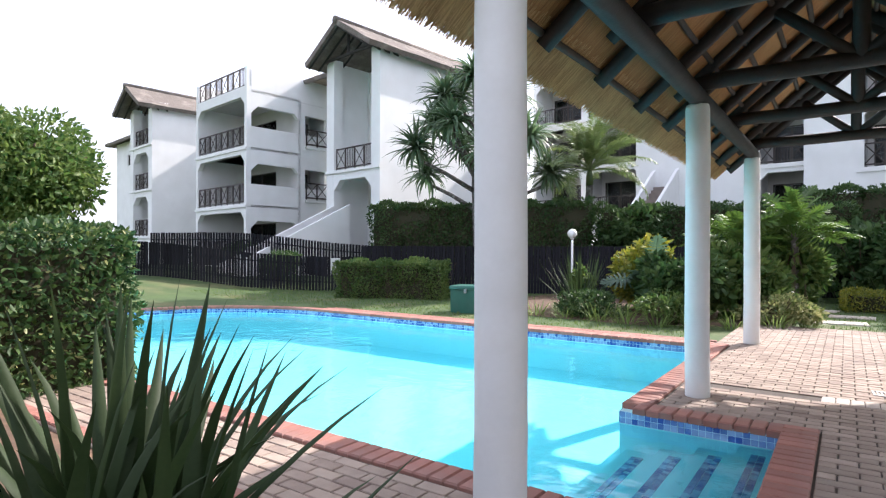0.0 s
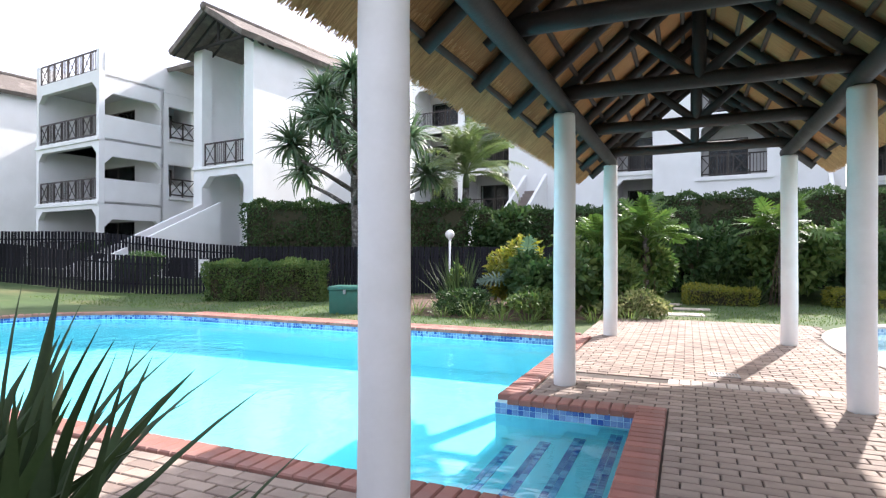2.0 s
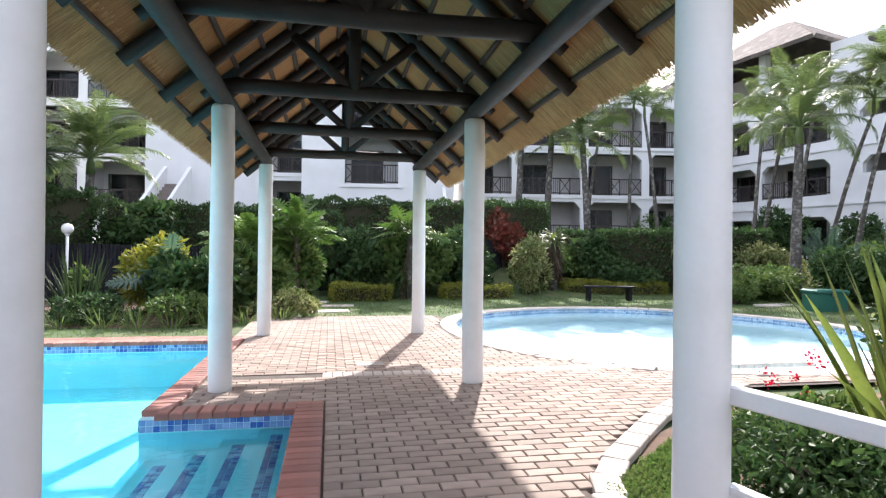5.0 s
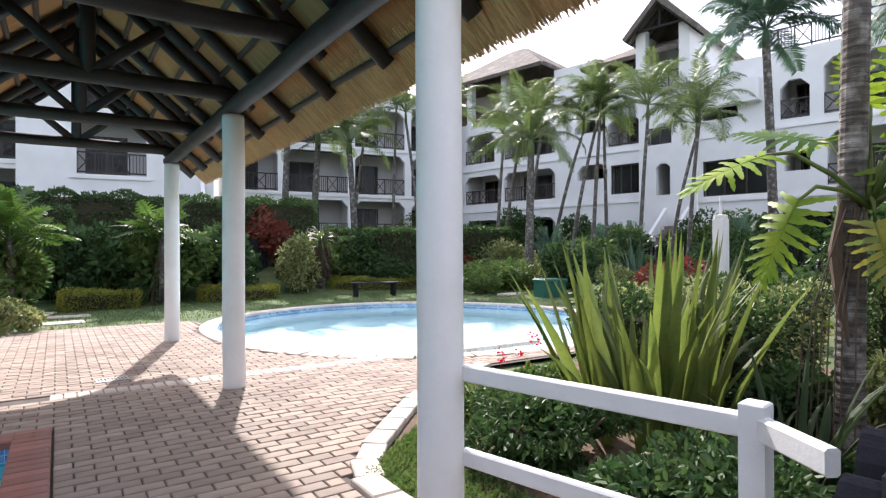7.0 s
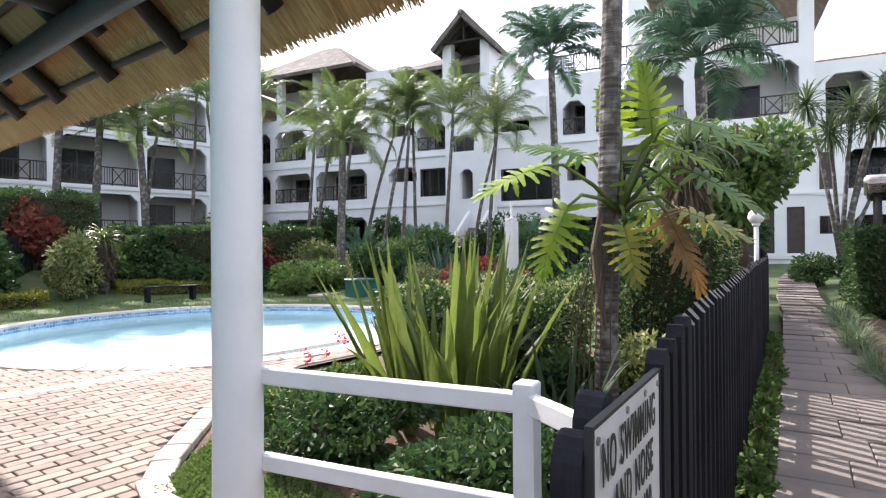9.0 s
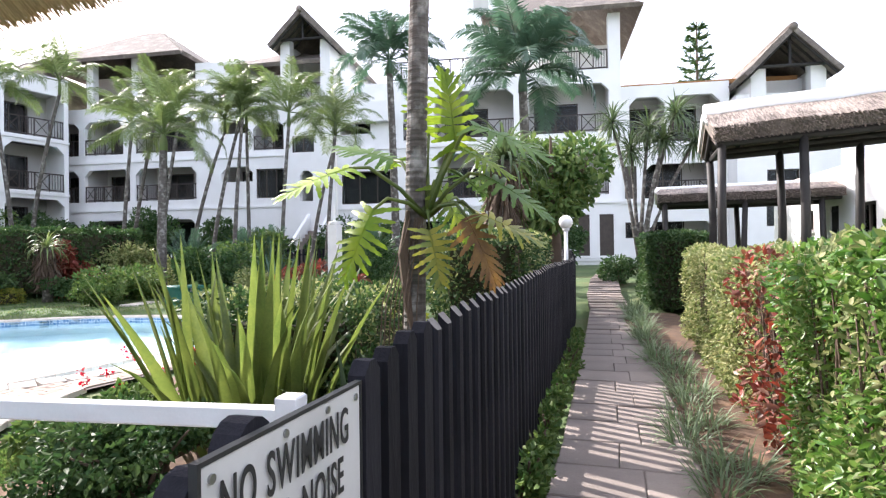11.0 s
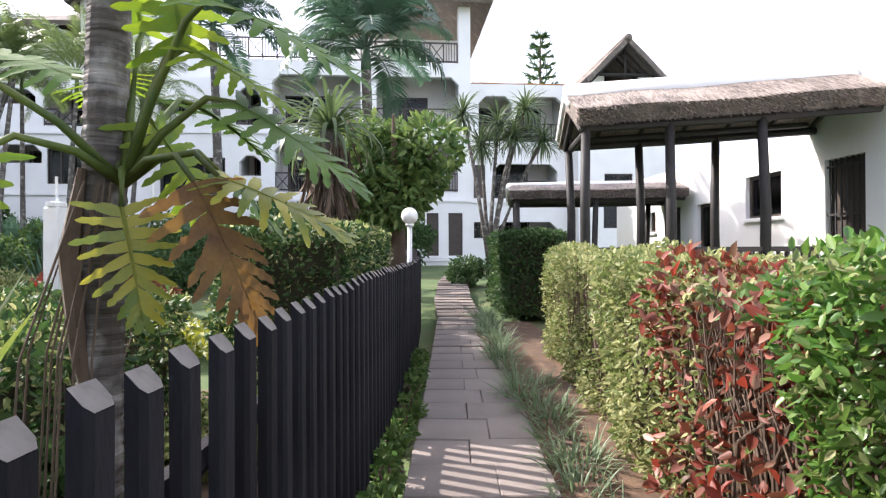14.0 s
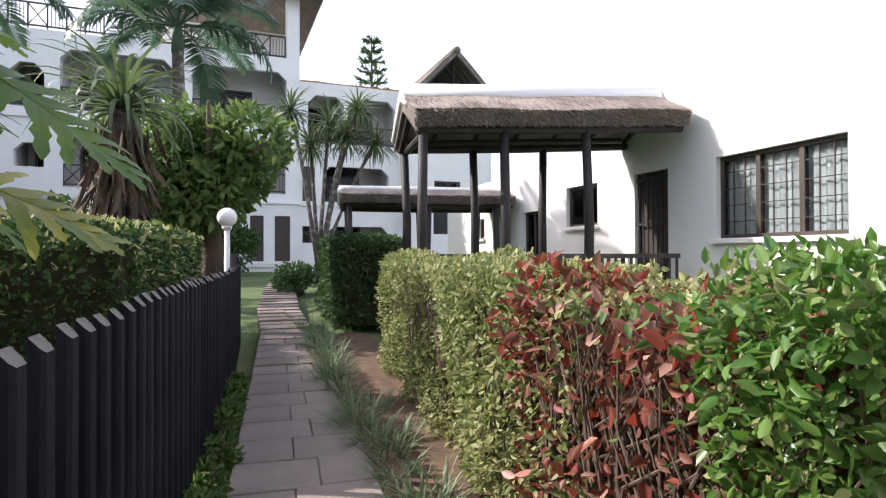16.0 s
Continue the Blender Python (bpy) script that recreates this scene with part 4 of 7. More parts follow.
def bay(ob, kind, x0, x1, z0, z1, walls, y=0.0, deep=1.9, T=0.24, right=True):
    """One bay of a storey in a facade that faces -y: its wall pieces, recess, railing, windows."""
    if kind == "solid":
        walls.box(x0, y, z0, x1, y + T, z1)
        return
    if kind in ("window", "smallwindow"):
        w = (x1 - x0)
        a, b = (x0 + w * 0.14, x1 - w * 0.14) if kind == "window" else (x0 + w * 0.36, x1 - w * 0.36)
        lo, hi = (z0 + 0.75, z0 + 2.1) if kind == "window" else (z0 + 1.1, z0 + 1.9)
        walls.box(x0, y, z0, a, y + T, z1)
        walls.box(b, y, z0, x1, y + T, z1)
        walls.box(a, y, z0, b, y + T, lo)
        walls.box(a, y, hi, b, y + T, z1)
        walls.box(a - 0.06, y - 0.06, lo - 0.08, b + 0.06, y - 0.002, lo)
        window_part(ob, a, b, lo, hi, y + 0.1, 3 if b - a > 1.5 else 2)
        return
    p = 0.22
    a, b = x0 + p, x1 - p
    sill = z0 + (0.95 if kind == "parapet" else 0.06)
    head = z1 - 0.34
    walls.box(x0, y, z0, a, y + T, z1)
    walls.box(b, y, z0, x1, y + T, z1)
    walls.box(a, y, head, b, y + T, z1)
    walls.box(a, y, z0 - 0.12, b, y + T, sill)
    walls.box(x0 - 0.02, y - 0.07, z0 - 0.14, x1 + 0.02, y - 0.002, z0 - 0.02)
    c = 0.36
    for s, e in ((1, a), (-1, b)):
        walls.add([(e, y, head), (e, y, head - c), (e + s * c, y, head), (e, y + T, head), (e, y + T, head - c), (e + s * c, y + T, head)],
                  [(0, 1, 2), (5, 4, 3), (0, 3, 4, 1), (1, 4, 5, 2), (2, 5, 3, 0)])
    recess(ob, x0, x1, z0, z1, y + T, y + deep, right=right)
    if kind == "open":
        railing_part(ob, a, b, y + 0.1, z0 + 0.06)


def storeys(ob, x, widths, floors, kinds, y=0.0, deep=1.9, depth=7.0, top=1.0, side=True):
    """A block of bays: kinds[floor][bay]; closes back, sides and roof."""
    x1 = x + sum(widths)
    for f in range(len(floors) - 1):
        xx = x
        for w, kind in zip(widths, kinds[f]):
            piece = Geo()
            bay(ob, kind, xx, xx + w, floors[f], floors[f + 1], piece, y, deep, right=side)
            part("bay_wall", piece, PAINT, ob, "white plastered wall")
            xx += w
    close_block(ob, x, x1, floors, y, depth, top, side)


def close_block(ob, x, x1, floors, y, depth, top, side=True):
    """Plinth, side and back walls and the flat roof of a block."""
    lo, hi = floors[0] - 1.2, floors[-1]
    part("plinth", Geo().box(x, y + 0.003, lo, x1, y + 0.24, floors[0] - 0.122), PAINT, ob)
    for a in (x, x1 - 0.2) if side else (x,):
        part("side_wall", Geo().box(a, y + 0.241, lo, a + 0.2, y + depth, hi), PAINT, ob, "white plastered wall")
    part("back_wall", Geo().box(x + 0.2, y + depth - 0.2, lo, x1 - 0.2, y + depth, hi), PAINT, ob)
    part("roof", Geo().box(x + 0.003, y + 0.003, hi + 0.001, x1 - 0.003, y + depth - 0.003, hi + 0.15), PAINT, ob, "flat roof")
    if top:
        part("parapet", Geo().box(x, y, hi + 0.15, x1, y + 0.2, hi + top), PAINT, ob, "white parapet")
        for a in (x, x1 - 0.2):
            part("parapet", Geo().box(a, y + 0.2, hi + 0.15, a + 0.2, y + depth, hi + top), PAINT, ob, "white parapet")


def gable_tower(ob, x0, x1, y0, depth, floors, top, base, apex, overhang=0.9, pitch=0.62, margin=0.35, pier=0.55):
    """A stair tower: white piers, open landings, a thatched gable roof that leans out in front."""
    p = pier
    for a, b in ((x0, x0 + p), (x1 - p, x1)):
        part("pier", Geo().box(a, y0, base, b, y0 + 0.5, top), PAINT, ob, "white stair tower pier")
    for a in (x0, x1 - 0.25):
        part("side_wall", Geo().box(a, y0 + 0.5, base, a + 0.25, y0 + depth, top), PAINT, ob, "white stair tower wall")
    part("back_wall", Geo().box(x0 + 0.25, y0 + 2.2, base, x1 - 0.25, y0 + 2.4, top - 0.05), PAINT, ob, "shaded tower wall")
    for z in floors:
        g = Geo()
        g.box(x0 + p, y0 + 0.02, z - 0.45, x1 - p, y0 + 0.3, z)
        c = 0.45
        for s, e in ((1, x0 + p), (-1, x1 - p)):
            g.add([(e, y0 + 0.02, z - 0.45), (e, y0 + 0.02, z - 0.45 - c), (e + s * c, y0 + 0.02, z - 0.45), (e, y0 + 0.3, z - 0.45), (e, y0 + 0.3, z - 0.45 - c), (e + s * c, y0 + 0.3, z - 0.45)],
                  [(0, 1, 2), (5, 4, 3), (0, 3, 4, 1), (1, 4, 5, 2), (2, 5, 3, 0)])
        g.box(x0 + 0.26, y0 + 0.31, z - 0.2, x1 - 0.26, y0 + 2.19, z)
        g.box(x0 - 0.03, y0 - 0.07, z - 0.14, x1 + 0.03, y0 - 0.002, z - 0.02)
        part("landing", g, PAINT, ob)
        railing_part(ob, x0 + p, x1 - p, y0 + 0.15, z)
    mid, o = (x0 + x1) / 2, (x1 - x0) / 2 + margin
    ze = apex - 0.2 - o * pitch
    for s in (-1, 1):
        a, b = (mid + s * o, y0 - overhang, ze), (mid + s * o, y0 + depth, ze)
        if s < 0:
            a, b = b, a
        fr = slope_frame(a, b, (mid, a[1], apex - 0.2))
        thatch_slope(ob, fr, depth + overhang, o * math.hypot(1, pitch) + 0.1, 0.22, GREYTHATCH)
        for k in range(4):
            yy = y0 - overhang + 0.15 + k * 0.5
            part("rafter", Geo().tube([(mid + s * o * 0.97, yy, ze - 0.03), (mid, yy, apex - 0.25)], 0.05, 6), POLE, ob)
    part("tie_beam", Geo().tube([(x0 + 0.1, y0 - 0.2, top - 0.1), (x1 - 0.1, y0 - 0.2, top - 0.1)], 0.07, 8), POLE, ob)
    part("king_post", Geo().tube([(mid, y0 - 0.2, top - 0.1), (mid, y0 - 0.2, apex - 0.2)], 0.06, 8), POLE, ob)
    part("ridge_cap", Geo().tube([(mid, y0 - overhang - 0.05, apex), (mid, y0 + depth, apex)], 0.17, 8), GREYTHATCH, ob, "", True)


def hip_thatch(ob, x0, x1, y0, y1, ze, zr, mat=None):
    """A hipped thatch roof over a rectangle."""
    mat = mat or GREYTHATCH
    h = min(x1 - x0, y1 - y0) / 2
    cx0, cx1 = x0 + h, x1 - h
    cy = (y0 + y1) / 2
    for a, b, up, t in (((x0, y0, ze), (x1, y0, ze), (cx0, cy, zr), h), ((x1, y1, ze), (x0, y1, ze), (cx1, cy, zr), h),
                        ((x1, y0, ze), (x1, y1, ze), (cx1, cy, zr), (y1 - y0) / 2), ((x0, y1, ze), (x0, y0, ze), (cx0, cy, zr), (y1 - y0) / 2)):
        fr = slope_frame(a, b, up)
        u = fr.inverted() @ Vector(up)
        w = (Vector(b) - Vector(a)).length
        thatch_slope(ob, fr, w, u.y, 0.2, mat, taper0=min(t, w / 2 - 0.02), taper1=min(t, w / 2 - 0.02))


def stair_flank(ob, x, y0, y1, z0, z1, w=1.1, name="outside_stair"):
    """An outside flight with solid white flanks that slopes up along y."""
    g = Geo()
    for a in (x, x + w):
        g.add([(a, y0, z0 - 0.6), (a + 0.16, y0, z0 - 0.6), (a, y1, z0 - 0.6), (a + 0.16, y1, z0 - 0.6), (a, y0, z0 + 0.55), (a + 0.16, y0, z0 + 0.55), (a, y1, z1 + 0.9), (a + 0.16, y1, z1 + 0.9)],
              [(0, 2, 3, 1), (4, 5, 7, 6), (0, 1, 5, 4), (2, 6, 7, 3), (0, 4, 6, 2), (1, 3, 7, 5)])
    st = part(name, g, PAINT, ob, "white plastered stair flank")
    n = max(3, int((z1 - z0) / 0.18))
    for k in range(n):
        f0, f1 = k / n, (k + 1) / n
        part("tread", Geo().box(x + 0.16, y0 + (y1 - y0) * f0, z0 - 0.4, x + w, y0 + (y1 - y0) * f1, z0 + (z1 - z0) * f1), SLAB, st)


def left_house():
    ob = thing("apartment_house", pose(-22.3, 11.2, 0, 0, 0, -7.7), "white three-storey holiday apartments with balconies and a thatched stair tower", "building", "apartment houses")
    fl = [0.70, 3.48, 6.26, 9.04]
    storeys(ob, -5.5, [5.5], fl, [["open"]] * 3, deep=2.85, depth=4.8, top=0, side=False)
    # roof terrace railing and the stepped side parapet
    railing_part(ob, -5.3, -0.3, 0.12, 9.15)
    for x in (-5.5, -0.22):
        part("parapet", Geo().box(x, 0, 9.2, x + 0.2, 4.8, 10.1), PAINT, ob, "white parapet")
    # side front with long parapets and a small railed balcony
    turn = Matrix.Rotation(math.pi / 2, 4, "Z")
    for z in fl[:3]:
        w = Geo()
        w.box(0.242, 0, z - 0.15, 4.65, 0.24, z + (1.0 if z > 1 else 0.0))
        w.box(0.242, 0, z + 2.0, 4.65, 0.24, z + 2.63)
        w.box(2.95, 0, z + 1.0, 3.25, 0.24, z + 2.0)
        for s, e in ((1, 0.242), (-1, 2.95)):
            w.add([(e, 0, z + 2.0), (e, 0, z + 1.65), (e + s * 0.35, 0, z + 2.0), (e, 0.24, z + 2.0), (e, 0.24, z + 1.65), (e + s * 0.35, 0.24, z + 2.0)],
                  [(0, 1, 2), (5, 4, 3), (0, 3, 4, 1), (1, 4, 5, 2), (2, 5, 3, 0)])
        part("side_wall", w, PAINT, ob, "white side wall with a long parapet", m=turn)
        part("string_course", Geo().box(3.25, -0.12, z + 0.3, 4.65, -0.002, z + 0.42), PAINT, ob, m=turn)
        railing_part(ob, 3.3, 4.62, -0.06, z + 0.44, 0.85, m=turn)
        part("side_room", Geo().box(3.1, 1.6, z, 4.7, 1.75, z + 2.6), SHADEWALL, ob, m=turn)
        window_part(ob, 3.4, 4.4, z + 0.9, z + 1.95, 1.5, 2, m=turn)
    part("side_parapet", Geo().box(0.242, 0.0, 8.9, 4.65, 0.2, 9.98), PAINT, ob, "white parapet", m=turn)
    # recessed middle part
    storeys(ob, 0.3, [3.4], fl, [["open"], ["open"], ["open"]], y=4.6, depth=5.0, top=1.1)
    gable_tower(ob, 3.8, 7.5, 1.9, 8.0, [4.87], 9.87, -0.6, 11.05)
    stair_flank(ob, 4.3, -3.4, 1.9, 0.2, 2.4)
    hip_thatch(ob, -3.2, 3.6, 3.2, 9.0, 9.9, 11.2)
    # next tower to the west, and the far wing
    gable_tower(ob, -12.8, -9.3, -0.9, 9.0, [2.1, 4.87, 7.5], 9.87, -0.6, 10.9)
    storeys(ob, -9.28, [3.7], fl, [["solid"]] * 3, y=4.9, depth=4.0, top=0.8)
    storeys(ob, -22.0, [6.5], [0.7, 3.48, 6.26, 9.0], [["smallwindow"], ["solid"], ["smallwindow"]], y=1.2, depth=7.5, top=0)
    hip_thatch(ob, -22.6, -14.9, 0.6, 9.2, 9.0, 11.0)
    storeys(ob, -14.9, [2.2], [0.7, 3.48, 6.26, 9.0], [["solid"]] * 3, y=5.2, depth=3, top=0)


def back_house():
    ob = thing("apartment_house", pose(-6.3, 24.9, 0, 0, 0, -7.7), "white terraced apartments with dark railings behind the planting", "building", "apartment houses")
    fl = [2.5, 5.25, 8.0, 10.8]
    storeys(ob, -9.0, [3.6, 3.6], [3.4, 6.2, 9.0, 11.8], [["open", "open"]] * 3, y=1.0, depth=6, top=0.6)
    storeys(ob, -1.8, [1.6, 4.1, 2.9, 1.2], fl, [["solid", "solid", "open", "solid"], ["solid", "solid", "open", "solid"], ["solid", "window", "open", "solid"]], depth=7, top=0.9)
    storeys(ob, 6.0, [1.9, 3.1, 2.6], [2.0, 4.7, 7.6, 10.5], [["solid", "solid", "solid"], ["solid", "open", "solid"], ["solid", "open", "solid"]], y=-0.6, depth=7, top=0.9)
    hip_thatch(ob, 0, 13, 1.5, 7.5, 11.6, 13.6)
    stair_flank(ob, 13.0, -4.4, -0.2, 1.6, 4.0, 1.1)
    stair_flank(ob, -0.9, -4.2, 0.0, 1.8, 4.6, 1.2)
    storeys(ob, 14.4, [3.0, 4.0, 3.6, 3.2], [2.0, 4.7, 7.5, 10.2], [["open", "open", "open", "open"]] * 3, y=3.0, depth=6, top=0.6)
    hip_thatch(ob, 25.0, 31.0, 3.5, 9.5, 10.2, 12.2)


def right_house():
    """The long wing to the east; its front looks over the pools."""
    ang = math.degrees(math.atan2(-0.978, 0.208))
    ob = thing("apartment_house", pose(23.1, 24.4, 0, 0, 0, ang), "long white apartment wing with thatched roof pavilions and dark railings", "building", "apartment houses")
    # north part: three storeys of balconies and long parapets
    fl = [1.2, 3.95, 6.6, 9.4]
    facade(ob, -3.2, 12.05, fl, [
        (-2.7, -0.3, 1.4, 3.3, "open"), (0.1, 2.9, 1.4, 3.3, "open"), (3.3, 6.9, 1.4, 3.3, "para"),
        (-2.7, -0.3, 4.35, 6.12, "open"), (0.05, 2.9, 4.35, 6.12, "open"), (3.25, 6.9, 4.35, 6.12, "open"), (8.35, 10.15, 5.2, 6.0, "para"), (10.35, 12.0, 4.3, 5.83, "win"),
        (-2.7, -0.3, 6.95, 8.8, "open"), (0.05, 2.5, 6.95, 8.8, "open"), (3.25, 6.9, 6.95, 8.8, "open"), (8.2, 9.9, 7.75, 8.4, "para"), (10.2, 12.0, 6.82, 8.28, "open")])
    close_block(ob, -3.2, 12.05, fl, 0.0, 8, 0)
    part("terrace_block", Geo().box(6.7, 0.3, 9.56, 9.6, 4.0, 11.75), PAINT, ob, "white roof room")
    part("terrace_block", Geo().box(9.6, 1.0, 9.56, 12.0, 4.0, 11.0), PAINT, ob, "white roof room")
    railing_part(ob, 5.0, 6.65, 0.3, 9.9)
    for x in (0.2, 3.0):
        part("terrace_pier", Geo().box(x, 0.05, 9.56, x + 0.4, 0.45, 12.2), PAINT, ob)
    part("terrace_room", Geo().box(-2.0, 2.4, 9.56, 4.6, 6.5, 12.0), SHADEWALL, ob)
    hip_thatch(ob, -2.4, 6.6, -0.8, 7.0, 11.9, 14.6)
    hip_thatch(ob, 8.9, 14.4, -0.5, 5.6, 11.0, 12.6)
    # stair tower and the wall below it
    gable_tower(ob, 12.06, 14.7, -0.6, 9.0, [9.05], 12.25, 9.0, 13.5, 0.6, 1.0, 0.3, 0.5)
    facade(ob, 12.05, 14.8, [1.0, 3.95, 6.35, 9.0], [(12.5, 13.7, 6.55, 7.4, "win"), (12.92, 13.62, 4.05, 5.6, "para")], y=-0.3, lip=False)
    stair_flank(ob, 13.3, -2.6, -0.3, 1.2, 2.5)
    # middle part: stepped parapets, wide balconies, roof terrace under thatch
    fm = [1.0, 3.7, 6.7, 9.75]
    facade(ob, 14.81, 28.8, fm, [
        (15.6, 17.8, 1.25, 2.8, "para"), (18.4, 22.6, 1.25, 2.9, "para"), (23.4, 26.3, 1.1, 3.0, "para"), (26.75, 27.3, 1.1, 3.05, "door"), (27.75, 28.4, 1.1, 3.05, "door"),
        (15.05, 17.85, 3.85, 5.5, "win"), (18.45, 19.4, 4.7, 5.6, "para"), (20.0, 23.8, 4.0, 6.2, "open"), (24.3, 28.2, 4.0, 6.2, "open"),
        (15.0, 16.6, 7.4, 8.4, "para"), (18.3, 19.4, 6.95, 8.6, "open"), (19.9, 23.8, 6.95, 9.25, "open"), (24.5, 28.25, 6.95, 9.25, "open")])
    close_block(ob, 14.81, 28.8, fm, 0.0, 8, 0)
    part("stepped_parapet", Geo().box(14.9, -0.5, 7.9, 17.6, -0.003, 8.9), PAINT, ob, "projecting white parapet")
    railing_part(ob, 17.6, 23.2, 0.12, 9.95)
    for box in ((28.25, 0.0, 9.9, 28.8, 0.55, 12.5), (22.6, 0.0, 9.9, 23.1, 0.5, 12.3), (23.1, 3.4, 9.91, 28.7, 3.6, 12.2)):
        part("terrace_wall", Geo().box(*box), PAINT, ob)
    hip_thatch(ob, 22.4, 29.7, -0.6, 7.4, 12.45, 15.4)
    railing_part(ob, 23.2, 28.2, 0.15, 9.9)
    # south part, a little lower
    fs = [1.0, 3.65, 6.3, 8.9]
    facade(ob, 28.81, 33.6, fs, [(28.95, 29.65, 1.9, 2.65, "win"), (30.0, 32.9, 1.3, 2.65, "para"), (28.95, 29.5, 3.75, 5.3, "door"), (29.85, 32.9, 3.75, 5.35, "open"),
                                 (29.2, 30.8, 6.38, 8.5, "open"), (31.0, 33.2, 6.38, 8.5, "open")], y=0.25)
    close_block(ob, 28.81, 33.6, fs, 0.25, 7, 0)
    hip_thatch(ob, 28.9, 36.5, 0.4, 7.4, 8.95, 9.9, STRAW)
    fe = [1.0, 3.9, 6.5, 7.9]
    facade(ob, 33.5, 37.6, fe, [(34.65, 36.05, 2.3, 3.6, "win"), (34.7, 36.0, 4.25, 4.75, "win"), (34.8, 36.0, 5.1, 6.0, "win")], y=-1.0, lip=False)
    close_block(ob, 33.5, 37.6, fe, -1.0, 7, 0)
    gable_tower(ob, 34.0, 36.95, -1.3, 7.0, [], 9.15, 7.6, 10.55, 0.6, 1.0, 0.3, 0.6)
    part("shaded_gable_wall", Geo().box(34.3, 0.4, 7.9, 36.7, 0.6, 9.0), PAINT, ob)
    return ob


left_house()
back_house()
right_house()


def tower_block():
    ob = thing("tower_block", pose(60.5, 11.8, 0, 0, 0, -73), "pale distant high-rise block with rows of windows", "building")
    part("wall", Geo().box(-3, 0, 0, 3, 8, 36), PAINT, ob)
    for f in range(5):
        for k in range(2):
            # Distance haze is put into the windows' pale grey colour.
            part("window", Geo().box(-2.2 + k * 2.6, -0.06, 19 + f * 2.8, -0.6 + k * 2.6, -0.005, 20.4 + f * 2.8), SHADEWALL, ob, "pale grey window")


tower_block()


# ---- service building and covered walks ----
def service_house():
    """A low white building with barred windows; its wall runs beside the hedge."""
    ob = thing("service_building", pose(11.15, -10.12, 0, 0, 0, 11.0), "low white plastered building with barred windows and a gated door", "building")
    T = 0.24
    turn = Matrix.Rotation(math.pi, 4, "Z")
    openings = [(-2.8, -1.17, 1.52, 2.54), (-0.33, 0.37, 0.42, 2.53), (1.29, 2.22, 1.82, 2.53), (3.1, 3.85, 1.25, 2.2), (4.55, 4.95, 0.45, 2.22), (5.75, 6.1, 1.72, 2.2)]
    for x0, x1, H, ops in ((-9.0, 1.0, 3.62, openings[:2]), (1.002, 8.2, 2.98, openings[2:])):
        x = x0
        for a, b, lo, hi in ops:
            for box in ((x, -T, -0.2, a, 0, H), (a, -T, -0.2, b, 0, lo), (a, -T, hi, b, 0, H)):
                part("wall_panel", Geo().box(*box), PAINT, ob, "white plastered wall")
            x = b
        part("wall_panel", Geo().box(x, -T, -0.2, x1, 0, H), PAINT, ob, "white plastered wall")
        for a in (x0, x1 - 0.24):
            part("end_wall", Geo().box(a, -6.0, -0.2, a + 0.24, -T - 0.002, H), PAINT, ob)
        part("rear_wall", Geo().box(x0, -6.24, -0.2, x1, -6.002, H), PAINT, ob)
        part("roof", Geo().box(x0, -6.3, H + 0.001, x1, -0.01, H + 0.06), PAINT, ob, "flat white roof edge")
    part("floor", Geo().box(-8.7, -5.9, 0.2, 7.9, -0.3, 0.4), SLAB, ob)
    for k, (a, b, lo, hi) in enumerate(openings):
        if k in (1, 4):
            d = part("door", Geo().slab(-b + 0.0, 0.10, lo, -a, 0.14, hi, 0.004), FRAME, ob, "dark timber door", m=turn)
            for j in range(7):
                xx = -b + (b - a) * (j + 0.5) / 7
                part("gate_bar", Geo().box(xx - 0.009, 0.03, lo, xx + 0.009, 0.048, hi), INK, d, "black bar of a security gate")
            for zz in (lo + 0.1, lo + 0.7, (lo + hi) / 2 + 0.3, hi - 0.1):
                part("gate_rail", Geo().box(-b, 0.026, zz - 0.015, -a, 0.045, zz + 0.015), INK, d)
        else:
            window_part(ob, -b, -a, lo, hi, 0.1, 3 if k == 0 else 2, bars=2 if k == 0 else 0, curtain=(k == 0), m=turn)
            part("sill", Geo().slab(-b - 0.05, -0.07, lo - 0.06, -a + 0.05, -0.002, lo, 0.01), PAINT, ob, m=turn)
    return ob


service_house()


